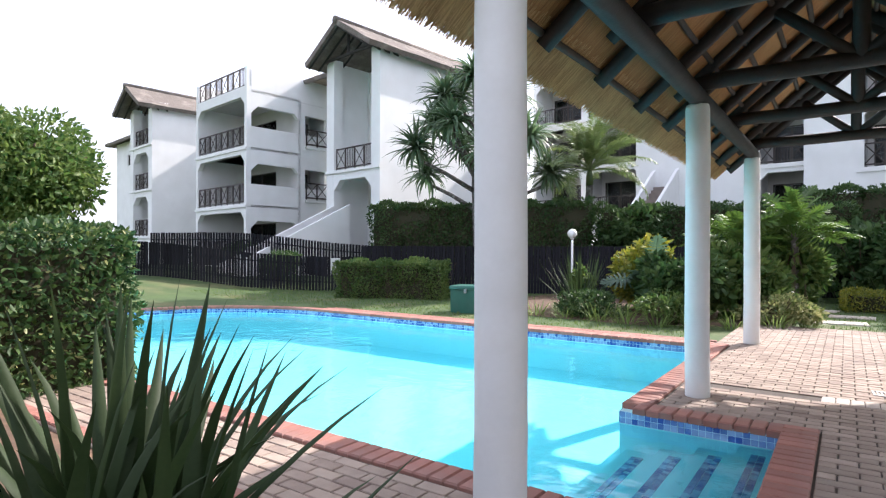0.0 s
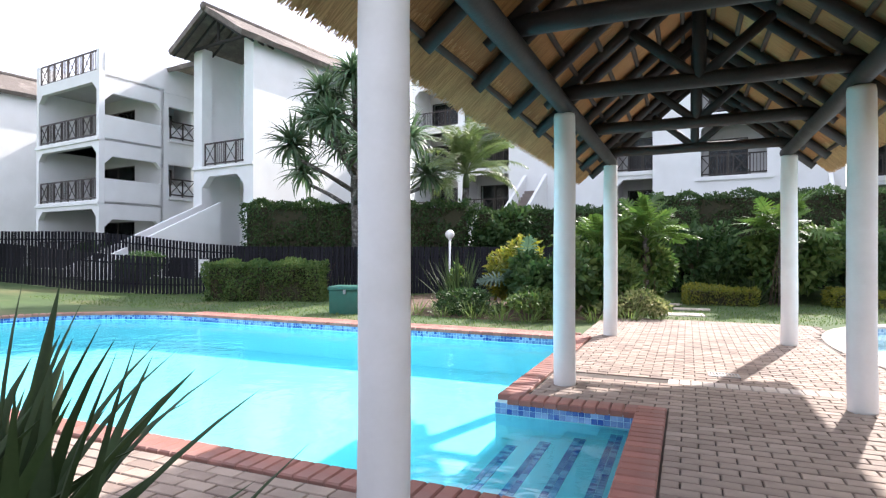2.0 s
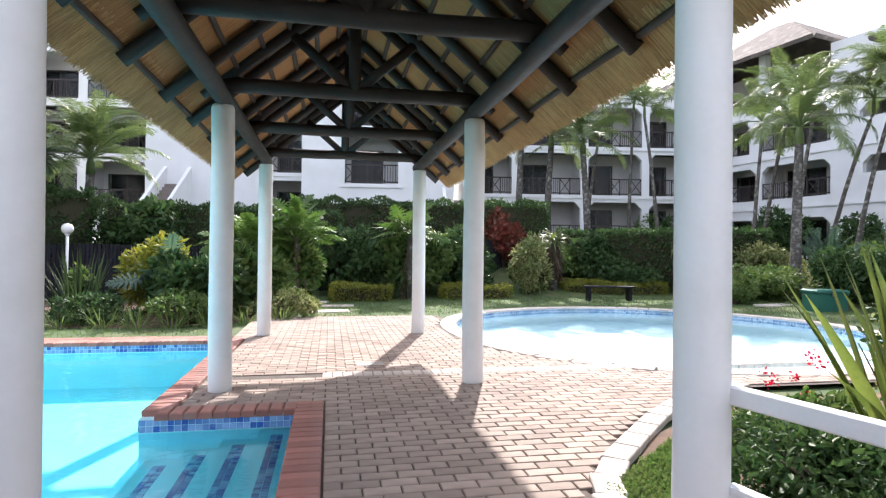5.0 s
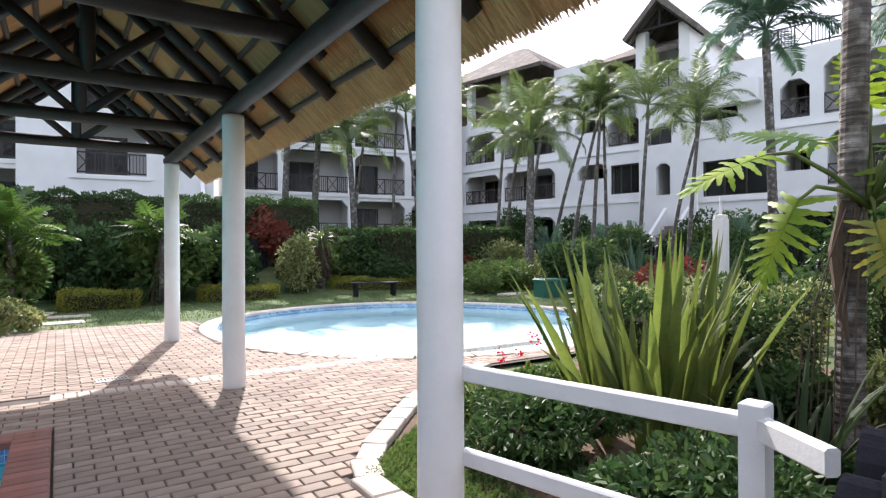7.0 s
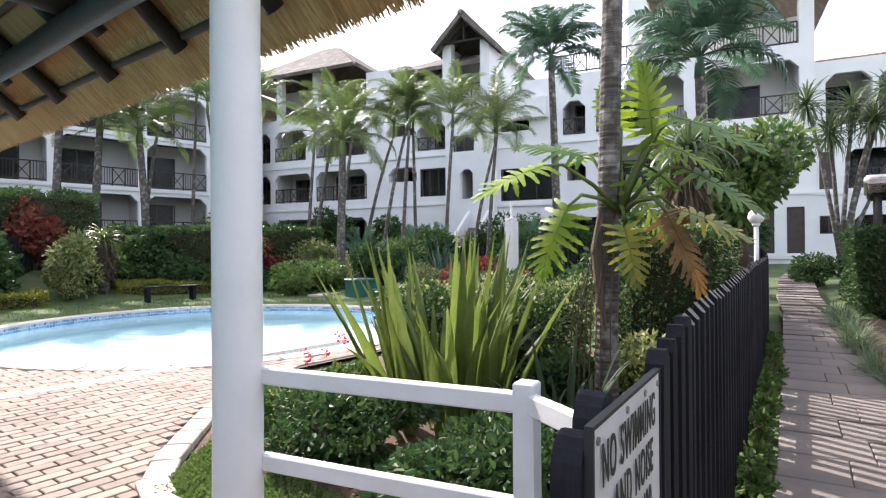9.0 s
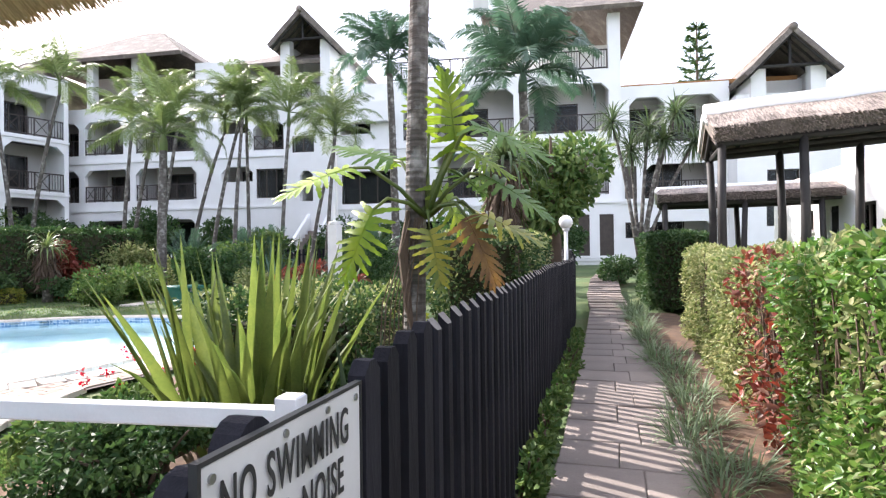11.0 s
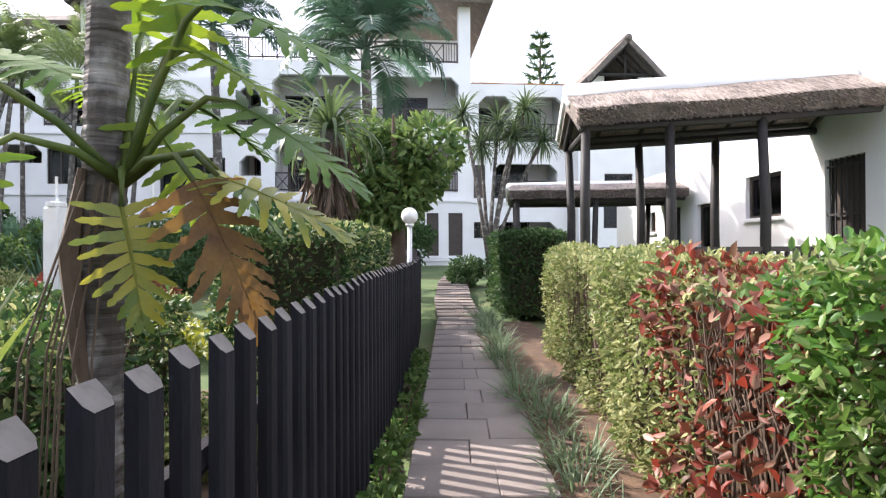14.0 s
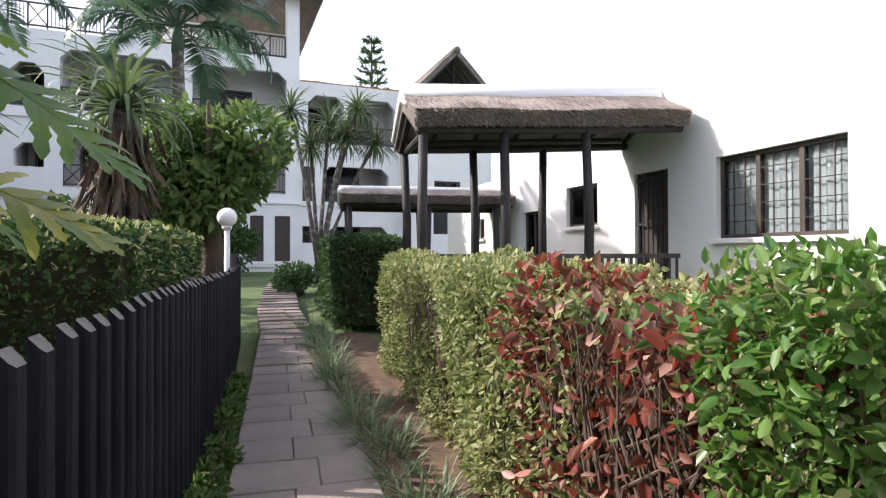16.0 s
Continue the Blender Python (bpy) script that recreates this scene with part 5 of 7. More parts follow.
def covered_walk(x, y, fall, turn, length, half, ze, zr, posts, base, label, thick=0.2, cap=True, rail=True):
    """A thatched roof on poles over a walk. Local x runs along the ridge from the wall outward."""
    ob = thing("covered_walkway", pose(x, y, 0, 0, 0, turn), label, "walkway")
    row = half - 0.1
    drop = length * math.tan(radians(fall))

    def low(px):
        return drop * px / length

    for s in (-1, 1):
        a, b = (0, s * half, ze), (length, s * half, ze - drop)
        if s > 0:
            a, b = b, a
        fr = slope_frame(a, b, (a[0], 0, zr - low(a[0])))
        S = half * math.hypot(1, (zr - ze) / half) + 0.05
        thatch_slope(ob, fr, length, S, thick, GREYTHATCH)
        loose_straw(ob, fr, length, S, thick, 5000, GREYSTRAW, 17 + s, "weathered loose straw")
        part("eave_pole", Geo().tube([(0.05, s * row, ze - 0.02), (length * 0.5, s * row, ze - 0.035 - drop / 2), (length - 0.05, s * row, ze - 0.02 - drop)], 0.055, 8), POLE, ob)
        part("lower_pole", Geo().tube([(0.3, s * row * 0.6, ze + 0.01), (length - 0.1, s * row * 0.6, ze + 0.02 - drop)], 0.04, 8), POLE, ob)
        for px in posts:
            lean = 0.02 * math.sin(px * 7 + s)
            part("roof_post", Geo().tube([(px + lean, s * row, base - 0.3), (px + lean * 2, s * row, ze * 0.6), (px, s * row, ze - 0.02 - low(px))], [0.066, 0.06, 0.055], 10), POLE, ob, "dark timber pole", True)
        part("corner_brace", Geo().tube([(length - 0.08, s * row, ze - 0.04 - drop), (length - 0.08, 0, zr - 0.06 - drop)], 0.045, 8), POLE, ob)
    for k in range(int(length / 0.6) + 1):
        xx = 0.1 + k * 0.6
        if xx < length:
            part("rafter", Geo().tube([(xx, -half + 0.08, ze + 0.04 - low(xx)), (xx, 0, zr - 0.03 - low(xx)), (xx, half - 0.08, ze + 0.04 - low(xx))], 0.035, 6), POLE, ob)
    part("tie_beam", Geo().tube([(length - 0.15, -row, ze - 0.05 - drop), (length - 0.15, row, ze - 0.05 - drop)], 0.05, 8), POLE, ob)
    if cap:
        part("ridge_cap", Geo().tube([(-0.02, 0, zr + thick - 0.02), (length * 0.5, 0, zr + thick - 0.01 - drop / 2), (length + 0.03, 0, zr + thick - 0.02 - drop)], 0.16 if thick > 0.18 else 0.075, 10), PAINT, ob, "white plastered ridge cap", True)
        part("gable_cap", Geo().tube([(length + 0.0, -half * 0.98, ze + thick * 0.55 - drop), (length + 0.0, 0, zr + thick * 0.8 - drop), (length + 0.0, half * 0.5, (ze + zr) / 2 + thick * 0.8 - drop)], [0.05, 0.07, 0.05], 8), PAINT, ob, "white plastered gable edge", True)
    if rail:
        for s in (-1, 1):
            r = part("railing", Geo().box(0.1, s * row - 0.03, base + 0.84, length - 0.3, s * row + 0.03, base + 0.9), RAILING, ob, "dark slatted handrail")
            part("bottom_rail", Geo().box(0.1, s * row - 0.03, base + 0.15, length - 0.3, s * row + 0.03, base + 0.2), RAILING, r)
            for k in range(int((length - 0.4) / 0.11)):
                part("slat", Geo().box(0.12 + k * 0.11, s * row - 0.014, base + 0.2, 0.145 + k * 0.11, s * row + 0.014, base + 0.84), RAILING, r)
    return ob


covered_walk(11.02, -10.1, 3.0, 94, 3.62, 0.76, 3.0, 3.36, (1.42, 2.5, 3.5), 0.44, "thatched walkway roof on dark poles with a white ridge cap")
covered_walk(15.72, -9.2, 0, 92, 3.55, 0.8, 2.38, 2.58, (0.4, 1.8, 3.4), 0.4, "lower thatched walkway roof on dark poles", thick=0.16, rail=False)


# ---- flower beds ----
def bed(name, poly, z, label, mat=None, thick=0.05):
    n = len(poly)
    g = Geo()
    cx, cy = sum(p[0] for p in poly) / n, sum(p[1] for p in poly) / n
    g.v = [(x, y, z(x, y) + 0.0) for x, y in poly] + [((x + cx) / 2, (y + cy) / 2, z((x + cx) / 2, (y + cy) / 2) + thick) for x, y in poly] + [(cx, cy, z(cx, cy) + thick)]
    g.f = [(i, (i + 1) % n, (i + 1) % n + n, i + n) for i in range(n)] + [(i + n, (i + 1) % n + n, 2 * n) for i in range(n)]
    return lone(name, g, mat or SOIL, label, "flower bed", kind="structure", smooth=True)


bed("bed_rail", [(2.66, -2.62), (3.3, -1.85), (4.2, -1.25), (6.0, -0.9), (8.0, -1.6), (8.2, -4.6), (5.2, -5.12), (3.0, -5.3), (2.45, -4.9), (2.55, -3.6)], lambda x, y: -0.015 + 0.04 * ease((-3.5 - y) / 1.5), "brown earth bed beside the white rail")
bed("bed_path", [(3.2, -6.15), (5, -6.02), (8, -5.66), (12, -5.1), (12, -6.0), (9, -6.6), (5, -7.2), (3.0, -7.4)], lambda x, y: path_height(x) - 0.025, "brown earth strip along the path hedge")
bed("bed_pool", [(-0.7, -3.82), (-3.6, -3.82), (-6.5, -3.6), (-7, -6), (-0.7, -6)], lambda x, y: -0.02, "earth bed with spiky plants beside the pool")
bed("bed_back", [(-4.6, 5.3), (-2, 5.1), (0.3, 6.4), (0.2, 9), (-6.5, 11.2), (-7, 7)], lambda x, y: -0.05, "planted bed beyond the pool")


def grass_tufts(name, spots, count, length, label, mat, seed, lift=0.0):
    rng = random.Random(seed)
    g = Geo()
    for _ in range(count):
        x, y = spots(rng)
        z = ground_height(x, y) + lift
        a, l = rng.uniform(0, math.tau), length * rng.uniform(0.5, 1.2)
        w = 0.006
        dx, dy = math.cos(a) * l * rng.uniform(0.1, 0.8), math.sin(a) * l * rng.uniform(0.1, 0.8)
        sx, sy = -math.sin(a) * w, math.cos(a) * w
        g.add([(x - sx, y - sy, z), (x + sx, y + sy, z), (x + dx * 0.4 + sx, y + dy * 0.4 + sy, z + l * 0.7), (x + dx, y + dy, z + l * 0.85)], [(0, 1, 2), (0, 2, 3)])
    return lone(name, g, mat, label, "grass", kind="stuff")


def lawn_spot(rng):
    while True:
        x, y = rng.uniform(-15, 18), rng.uniform(3.9, 12.5)
        if not inside(POOL2, x, y) and gap(POOL2, x, y) > 0.75 and not (-1 < x < 3.6 and y < 6.2) and not (x < -0.3 and y < 4.0):
            return x, y


grass_tufts("lawn_grass", lawn_spot, 42000, 0.05, "short mown lawn grass", GRASS, 3)
grass_tufts("bed_grass", lambda r: (2.52 + 0.55 * r.random(), -3.65 + 1.1 * r.random()), 5200, 0.045, "short grass behind the pale kerb", GRASS, 6, 0.05)
grass_tufts("bed_grass", lambda r: (2.5 + (u := r.random()) * 1.6, -2.72 + u * 1.35 - r.random() * 0.5 * (0.3 + u)), 5200, 0.05, "short grass along the pale kerb", GRASS, 4, 0.05)


# ---- hedges and shrubs ----
# clipped hedge beside the path: variegated, red and green plants in one row
hedge("path_hedge", pose(7.85, -6.72, 0.10, 0, 0, 4.5), (3.9, 0.85, 1.17), 42000, HEDGELEAF, "clipped variegated hedge with bare stems beside the path", 0.04, 11, wobble=0.18, stems=220, bottom=0.05, inset=0.2, core=0.24)
hedge("croton_hedge", pose(5.28, -6.98, 0.10, 0, 0, 4.5), (1.3, 0.95, 1.08), 6200, REDLEAF, "hedge gone red and brown with bare twigs", 0.062, 12, wobble=0.2, stems=260, bottom=0.12, core=0.36, inset=0.3,
      extra=[("green_leaves", HEDGELEAF, 0.1, 0.66, 2600, 0.04), ("pink_leaves", PINKLEAF, -0.6, 0.6, 420, 0.062), ("low_green_leaves", LEAF, -0.62, 0.62, 900, 0.045)], wide=0.55)
hedge("green_hedge", pose(3.74, -7.07, 0.10, 0, 6.0, 2), (1.68, 0.98, 1.22), 31000, GLOSSLEAF, "dense green hedge with broad glossy leaves", 0.042, 13, wobble=0.2, extra=[("pale_leaves", HEDGELEAF, -0.86, 0.86, 5200, 0.034)], stems=60, wide=0.5, core=0.3, inset=0.24)
hedge("tall_hedge", pose(13.4, -5.95, 0.25, 0, 0, 8), (2.6, 1.0, 1.35), 12000, DEEPLEAF, "dark green clipped hedge block", 0.07, 14)
hedge("block_hedge", pose(8.3, -3.95, 0.0, 0, 0, 6), (2.6, 1.0, 1.5), 14000, DEEPLEAF, "square-clipped green hedge behind the fence with pale tips", 0.055, 15, extra=[("pale_foliage", HEDGELEAF, -1.3, 1.3, 5000, 0.05)])
# Pale leaves over dark ones put sunlight and shade into the colour.
hedge("lawn_hedge", pose(6.0, -2.75, -0.02, 0, 0, 14), (2.3, 1.5, 0.98), 8000, DEEPLEAF, "clipped variegated shrub beside the lawn in sunlit and shaded leaf colours", 0.06, 27, wobble=0.2, stems=60, core=0.25, inset=0.2, extra=[("pale_foliage", HEDGELEAF, -1.15, 1.15, 3600, 0.05)])
hedge("low_pool_hedge", pose(-9.6, 7.0, -0.06, 0, 0, 22), (3.2, 1.0, 1.05), 14000, LEAF, "rounded clipped green hedge on the lawn", 0.07, 16, wobble=0.2)
# Leaf colours hold the light: dark for backlit sides, pale for the lit top.
hedge("poolside_hedge", pose(-6.58, -3.68, -0.05, 0, 0, 8), (3.6, 1.7, 1.52), 22000, DEEPLEAF, "clipped mixed hedge beside the pool in sunlit and shaded leaf colours", 0.075, 17, stems=90, wobble=0.16, extra=[("pale_foliage", HEDGELEAF, -1.8, 1.8, 3500, 0.06)])
hedge("terrace_hedge", pose(-2.2, 13.7, 0.5, 0, 0, 9), (7.0, 1.4, 2.2), 18000, DEEPLEAF, "tall dark clipped hedge above the black fence", 0.10, 25, wobble=0.3)
hedge("terrace_hedge", pose(-9.3, 11.3, 0.4, 0, 0, 23), (7.6, 1.4, 2.5), 24000, DEEPLEAF, "tall dark clipped hedge above the black fence", 0.10, 18, wobble=0.3)
hedge("terrace_hedge", pose(4.4, 15.6, 0.7, 0, 0, -4), (9.5, 1.3, 2.5), 22000, DEEPLEAF, "tall dark clipped hedge above the black fence", 0.10, 19, wobble=0.3)
hedge("shade_hedge", pose(12.5, 13.0, 0.2, 0, 0, -35), (7.0, 1.6, 2.0), 12000, DEEPLEAF, "dark hedge below the apartments", 0.12, 20)
hedge("border_hedge", pose(1.9, 10.6, -0.06, 0, 0, 3), (1.7, 0.7, 0.48), 5000, YELLOWLEAF, "low clipped yellow-green border hedge", 0.05, 21, stems=10, wobble=0.16)
hedge("border_hedge", pose(5.4, 11.3, -0.06, 0, 0, 8), (2.2, 0.7, 0.42), 6000, YELLOWLEAF, "low clipped yellow-green border hedge", 0.05, 22, stems=10, wobble=0.16)
hedge("border_hedge", pose(10.4, 12.2, 0.0, 0, 0, -16), (3.4, 0.7, 0.42), 8000, YELLOWLEAF, "low clipped yellow-green border hedge", 0.05, 23, stems=10, wobble=0.16)

for k, (x, y, rx, rz, n, mat, lf, lab) in enumerate((
        (-2.75, 7.6, 0.85, 0.95, 4200, YELLOWLEAF, 0.13, "shrub with yellow croton leaves"),
        (-1.7, 6.6, 0.85, 0.75, 4200, DEEPLEAF, 0.18, "broad-leaved green shrub beside the pool"),
        (-0.55, 7.4, 0.9, 0.95, 3600, LEAF, 0.20, "tall green shrub with drooping leaves"),
        (-0.1, 9.2, 1.1, 1.25, 4600, LEAF, 0.20, "tall green shrub with drooping leaves"),
        (-1.6, 5.55, 0.75, 0.32, 3000, LEAF, 0.08, "low fresh green ground cover"),
        (-3.2, 5.9, 0.9, 0.3, 3200, DEEPLEAF, 0.08, "low green ground cover plants"),
        (0.1, 6.3, 0.65, 0.36, 2600, HEDGELEAF, 0.08, "low fresh green ground cover"),
        (-4.0, 7.2, 0.35, 0.7, 900, LEAF, 0.14, "young bright green garden shrub"),
        (3.6, 11.6, 1.2, 1.2, 4600, LEAF, 0.22, "large green shrub with fan-like leaves"),
        (5.4, 12.2, 1.2, 1.1, 4500, DEEPLEAF, 0.2, "dark green leafy garden shrub"),
        (-7.4, 12.6, 1.0, 0.9, 4000, DEEPLEAF, 0.14, "dark green leafy garden shrub"),
        (-4.6, 13.4, 1.8, 1.4, 7500, DEEPLEAF, 0.2, "wide dark green shrub below the palm"),
        (7.4, 12.2, 0.8, 1.1, 3600, HEDGELEAF, 0.12, "light green leafy garden shrub"),
        (7.3, 14.6, 0.8, 1.2, 3200, REDLEAF, 0.2, "red-leaved cordyline shrub beside a lamp"),
        (9.2, 13.6, 1.5, 0.8, 5200, LEAF, 0.16, "spreading green shrub below the hedge"),
        (11.2, 12.6, 1.3, 0.7, 4200, DEEPLEAF, 0.14, "spreading green shrub below the hedge"),
        (13.4, 11.6, 0.9, 0.9, 3000, REDLEAF, 0.18, "red-leaved shrub on the bank"),
        (13.2, 9.0, 1.5, 0.6, 5000, LEAF, 0.12, "low green ground cover on the bank"),
        (15.0, 10.2, 1.6, 0.9, 5000, HEDGELEAF, 0.12, "grey-green ground cover on the bank"),
        (14.2, 6.4, 1.2, 0.8, 4200, DEEPLEAF, 0.14, "dark green shrub on the lawn edge"),
        (16.6, 7.0, 1.5, 1.0, 4600, LEAF, 0.14, "green shrub below the palms"),
        (17.5, 3.6, 1.5, 0.9, 4600, DEEPLEAF, 0.14, "green shrub below the palms"),
        (7.2, -1.5, 0.9, 0.5, 4200, HEDGELEAF, 0.07, "pale variegated shrub beside the lawn"),
        (3.45, -3.3, 0.62, 0.30, 7500, DEEPLEAF, 0.05, "low dark green shrub behind the white rail"),
        (3.35, -4.3, 0.55, 0.28, 7000, DEEPLEAF, 0.05, "low dark green shrub behind the white rail"),
        (3.95, -2.35, 0.5, 0.3, 3200, LEAF, 0.07, "low green shrub behind the white rail"),
        (4.2, -4.85, 0.35, 0.22, 1800, DEEPLEAF, 0.08, "dark green shrub along the fence"),
        (6.2, -4.1, 0.45, 0.3, 2600, HEDGELEAF, 0.07, "light green shrub beside the palm trunk"),
        (10.6, -3.3, 1.3, 1.0, 4600, DEEPLEAF, 0.13, "dark green shrub behind the lamp"),
        (12.6, -1.9, 1.3, 1.2, 5000, DEEPLEAF, 0.15, "bushy green tree with dense leaves"),
        (9.9, -3.6, 0.6, 0.95, 2400, REDLEAF, 0.13, "red-leaved shrub behind the fence"),
        (12.6, 1.6, 1.2, 0.6, 4000, REDLEAF, 0.12, "reddish shrub on the lawn edge"),
        (9.4, -1.2, 1.0, 0.42, 3600, YELLOWLEAF, 0.1, "low yellow-green garden shrub"),
        (-15.5, 7.6, 0.9, 0.7, 3000, DEEPLEAF, 0.12, "green shrub above the fence"),
        (-19.5, 8.8, 1.1, 0.8, 3000, DEEPLEAF, 0.14, "green shrub above the fence"),
        (17.8, -4.6, 0.8, 0.45, 2200, DEEPLEAF, 0.1, "low green shrub beside the path"),
        (11.9, 8.2, 0.7, 0.35, 2400, LEAF, 0.09, "low green ground cover plants"),
        (14.9, 7.8, 0.9, 0.45, 2600, HEDGELEAF, 0.09, "pale ground cover on the bank"),
        (16.2, 11.6, 1.1, 0.6, 3000, DEEPLEAF, 0.11, "dark ground cover on the bank"),
        (12.6, 10.4, 0.9, 0.4, 2600, DEEPLEAF, 0.1, "dark ground cover on the bank"),
        (14.4, 12.8, 1.2, 0.7, 3200, HEDGELEAF, 0.11, "pale ground cover on the bank"),
        (17.8, 9.6, 1.2, 0.8, 3200, LEAF, 0.12, "green shrub below the palms"),
        (13.4, 4.2, 0.9, 0.5, 2800, HEDGELEAF, 0.09, "pale ground cover on the bank"),
        (15.8, 2.4, 1.1, 0.7, 3200, DEEPLEAF, 0.11, "dark green shrub below the palms"),
        (11.2, 0.2, 0.9, 0.4, 2800, HEDGELEAF, 0.08, "pale variegated shrub beside the lawn"),
        (8.6, -0.4, 0.8, 0.4, 2800, HEDGELEAF, 0.08, "pale variegated shrub beside the lawn"),
        (5.3, -3.0, 0.5, 0.42, 2600, DEEPLEAF, 0.08, "dark shrub behind the flax plant"),
        (5.2, -3.9, 0.45, 0.35, 2200, DEEPLEAF, 0.08, "dark shrub behind the flax plant"),
        (10.4, 13.6, 1.2, 0.9, 3600, DEEPLEAF, 0.14, "dark green shrub below the palms"),
        (1.4, 12.0, 1.3, 1.3, 5200, DEEPLEAF, 0.2, "large dark green shrub before the fence"),
        (-1.6, 11.3, 1.2, 1.2, 5000, DEEPLEAF, 0.18, "large dark green shrub before the fence"),
        (-3.4, 10.6, 0.9, 0.7, 3200, DEEPLEAF, 0.14, "dark green shrub before the fence"))):
    shrub("shrub", x, y, ground_height(x, y) + 0.02, (rx, rx, rz), n, mat, lab, lf, 100 + k)


for k in range(15):
    u, d = -3.0 + 2.05 * k, 2.3 + 0.9 * ((k * 7) % 3)
    x, y = 23.1 + 0.208 * u - 0.978 * d, 24.4 - 0.978 * u - 0.208 * d
    r = 1.25 + 0.12 * ((k * 5) % 4)
    shrub("shrub", x, y, ground_height(x, y) + 0.02, (r, r, 0.95 + 0.14 * ((k * 3) % 4)), 3600, (DEEPLEAF, LEAF, DEEPLEAF)[k % 3], "dense green shrub at the foot of the apartments", 0.17, 400 + k, group="shrubs below the apartments")


def path_plants(line, n, off, label, mat, seed, length=0.26):
    rng = random.Random(seed)
    for x, y, a in along(line, n):
        ob = sword_clump("border_tuft", x + rng.uniform(-0.05, 0.05), y + off + rng.uniform(-0.07, 0.07), path_height(x) - 0.02, 60, length * rng.uniform(0.75, 1.25), 0.012, mat, label, rng.randint(0, 9999), 1.1, "grass tuft", (1.2, 2.6), 0.07)
        ob["group"] = "grass tufts along the path"


MONDO = material("border_grass_blades", (0.09, 0.145, 0.065), (0.22, 0.28, 0.16), 0.5, 3, bump=0, vary=0.25, leafy=0.3)
path_plants([(4.5, -6.34), (6.3, -6.2), (8.0, -5.98)], 0.85, 0, "grey-green grass tuft at the edge of the path", MONDO, 33, 0.26)
path_plants([(4.3, -6.17), (6.3, -6.02), (8.0, -5.81), (9.2, -5.66)], 0.37, 0, "grey-green grass tuft at the edge of the path", MONDO, 31, 0.24)
path_plants([(9.2, -5.62), (12.5, -5.2)], 0.34, -0.02, "grey-green grass tuft at the edge of the path", MONDO, 32, 0.3)
for k, (x, y, a) in enumerate(along([(4.0, -5.36), (6.9, -5.07), (9.0, -4.82)], 0.42)):
    shrub("edging_plant", x, y + 0.02, path_height(x) - 0.03, (0.17, 0.11, 0.13), 420, LEAF, "small green plants at the foot of the fence", 0.05, 300 + k, blobs=5, category="plant", group="edging plants")

# strap-leaved plants
sword_clump("flax_plant", 4.38, -3.25, -0.02, 74, 1.40, 0.098, FLAX, "tall clump of green flax with sword-shaped leaves", 41, 0.5, bends=(0.12, 0.6), root=0.3)
sword_clump("flax_plant", 4.1, -4.35, 0.0, 26, 0.85, 0.05, DARKFLAX, "dark green arching strap-leaved plant", 42, 1.3, bends=(0.4, 1.2))
sword_clump("spiky_plant", -1.35, -4.45, -0.05, 64, 1.2, 0.085, DARKFLAX, "dark spiky plant with long pointed leaves", 43, 1.15, bends=(0.25, 0.8), root=0.2)
sword_clump("spiky_plant", -0.9, -4.95, -0.05, 48, 1.05, 0.08, DARKFLAX, "dark spiky plant with long pointed leaves", 44, 1.2, bends=(0.25, 0.9), root=0.16)
sword_clump("spiky_plant", -0.62, -4.72, -0.05, 26, 1.1, 0.075, DARKFLAX, "dark spiky plant with long pointed leaves", 49, 1.3, bends=(0.2, 0.7), root=0.14)
sword_clump("flax_plant", -3.75, 6.6, -0.06, 60, 1.35, 0.05, DARKFLAX, "upright grey-green flax clump in the bed", 45, 0.7, bends=(0.2, 0.6), root=0.2)
sword_clump("agave_plant", 14.6, 4.6, 0.1, 42, 1.7, 0.09, GREYFROND, "grey agave rosette with stiff pointed leaves", 46, 1.3, bends=(0.1, 0.4), root=0.1)
sword_clump("bromeliad", 2.6, 10.8, -0.05, 30, 0.7, 0.06, DARKFLAX, "dark rosette plant in the border", 47, 1.2, bends=(0.2, 0.8))

sword_clump("bromeliad", 1.9, 11.4, -0.05, 34, 0.95, 0.07, DARKFLAX, "dark rosette plant in the border", 48, 1.1, bends=(0.2, 0.8))
TUFT = material("bright_tuft_blades", (0.12, 0.20, 0.05), (0.22, 0.28, 0.09), 0.5, 3, bump=0, vary=0.3, leafy=0.3)
for k, (x, y) in enumerate(((-4.3, 5.5), (-3.6, 5.35), (-2.9, 5.3), (-2.3, 5.2), (-1.7, 5.15), (-1.1, 5.25), (-0.5, 5.5), (0.1, 5.8), (0.5, 6.2), (-3.9, 6.0), (-2.6, 5.8), (-1.4, 5.8))):
    tagged(sword_clump("bed_tuft", x, y, -0.06, 40, 0.42, 0.02, TUFT, "fresh green arching grass tuft in the bed", 500 + k, 1.1, "grass tuft", (0.8, 2.0), 0.12), group="grass tufts in the bed")


def flowers(x, y, z, n, spread, seed):
    rng = np.random.default_rng(seed)
    for i in range(n):
        p = rng.normal(0, 1, (12, 3)) * 0.014
        ob = new("flower", leaf_mesh("flower", p, p / 0.02, 0.02, REDFLOWER, rng, wide=0.9))
        ob.location = (x + rng.normal(0, spread), y + rng.normal(0, spread), z + rng.normal(0, 0.05))
        tagged(ob, "red flower head above the green shrub", "flower", "red flowers")


flowers(4.25, -2.55, 0.52, 8, 0.2, 51)
flowers(3.95, -2.3, 0.5, 4, 0.12, 52)

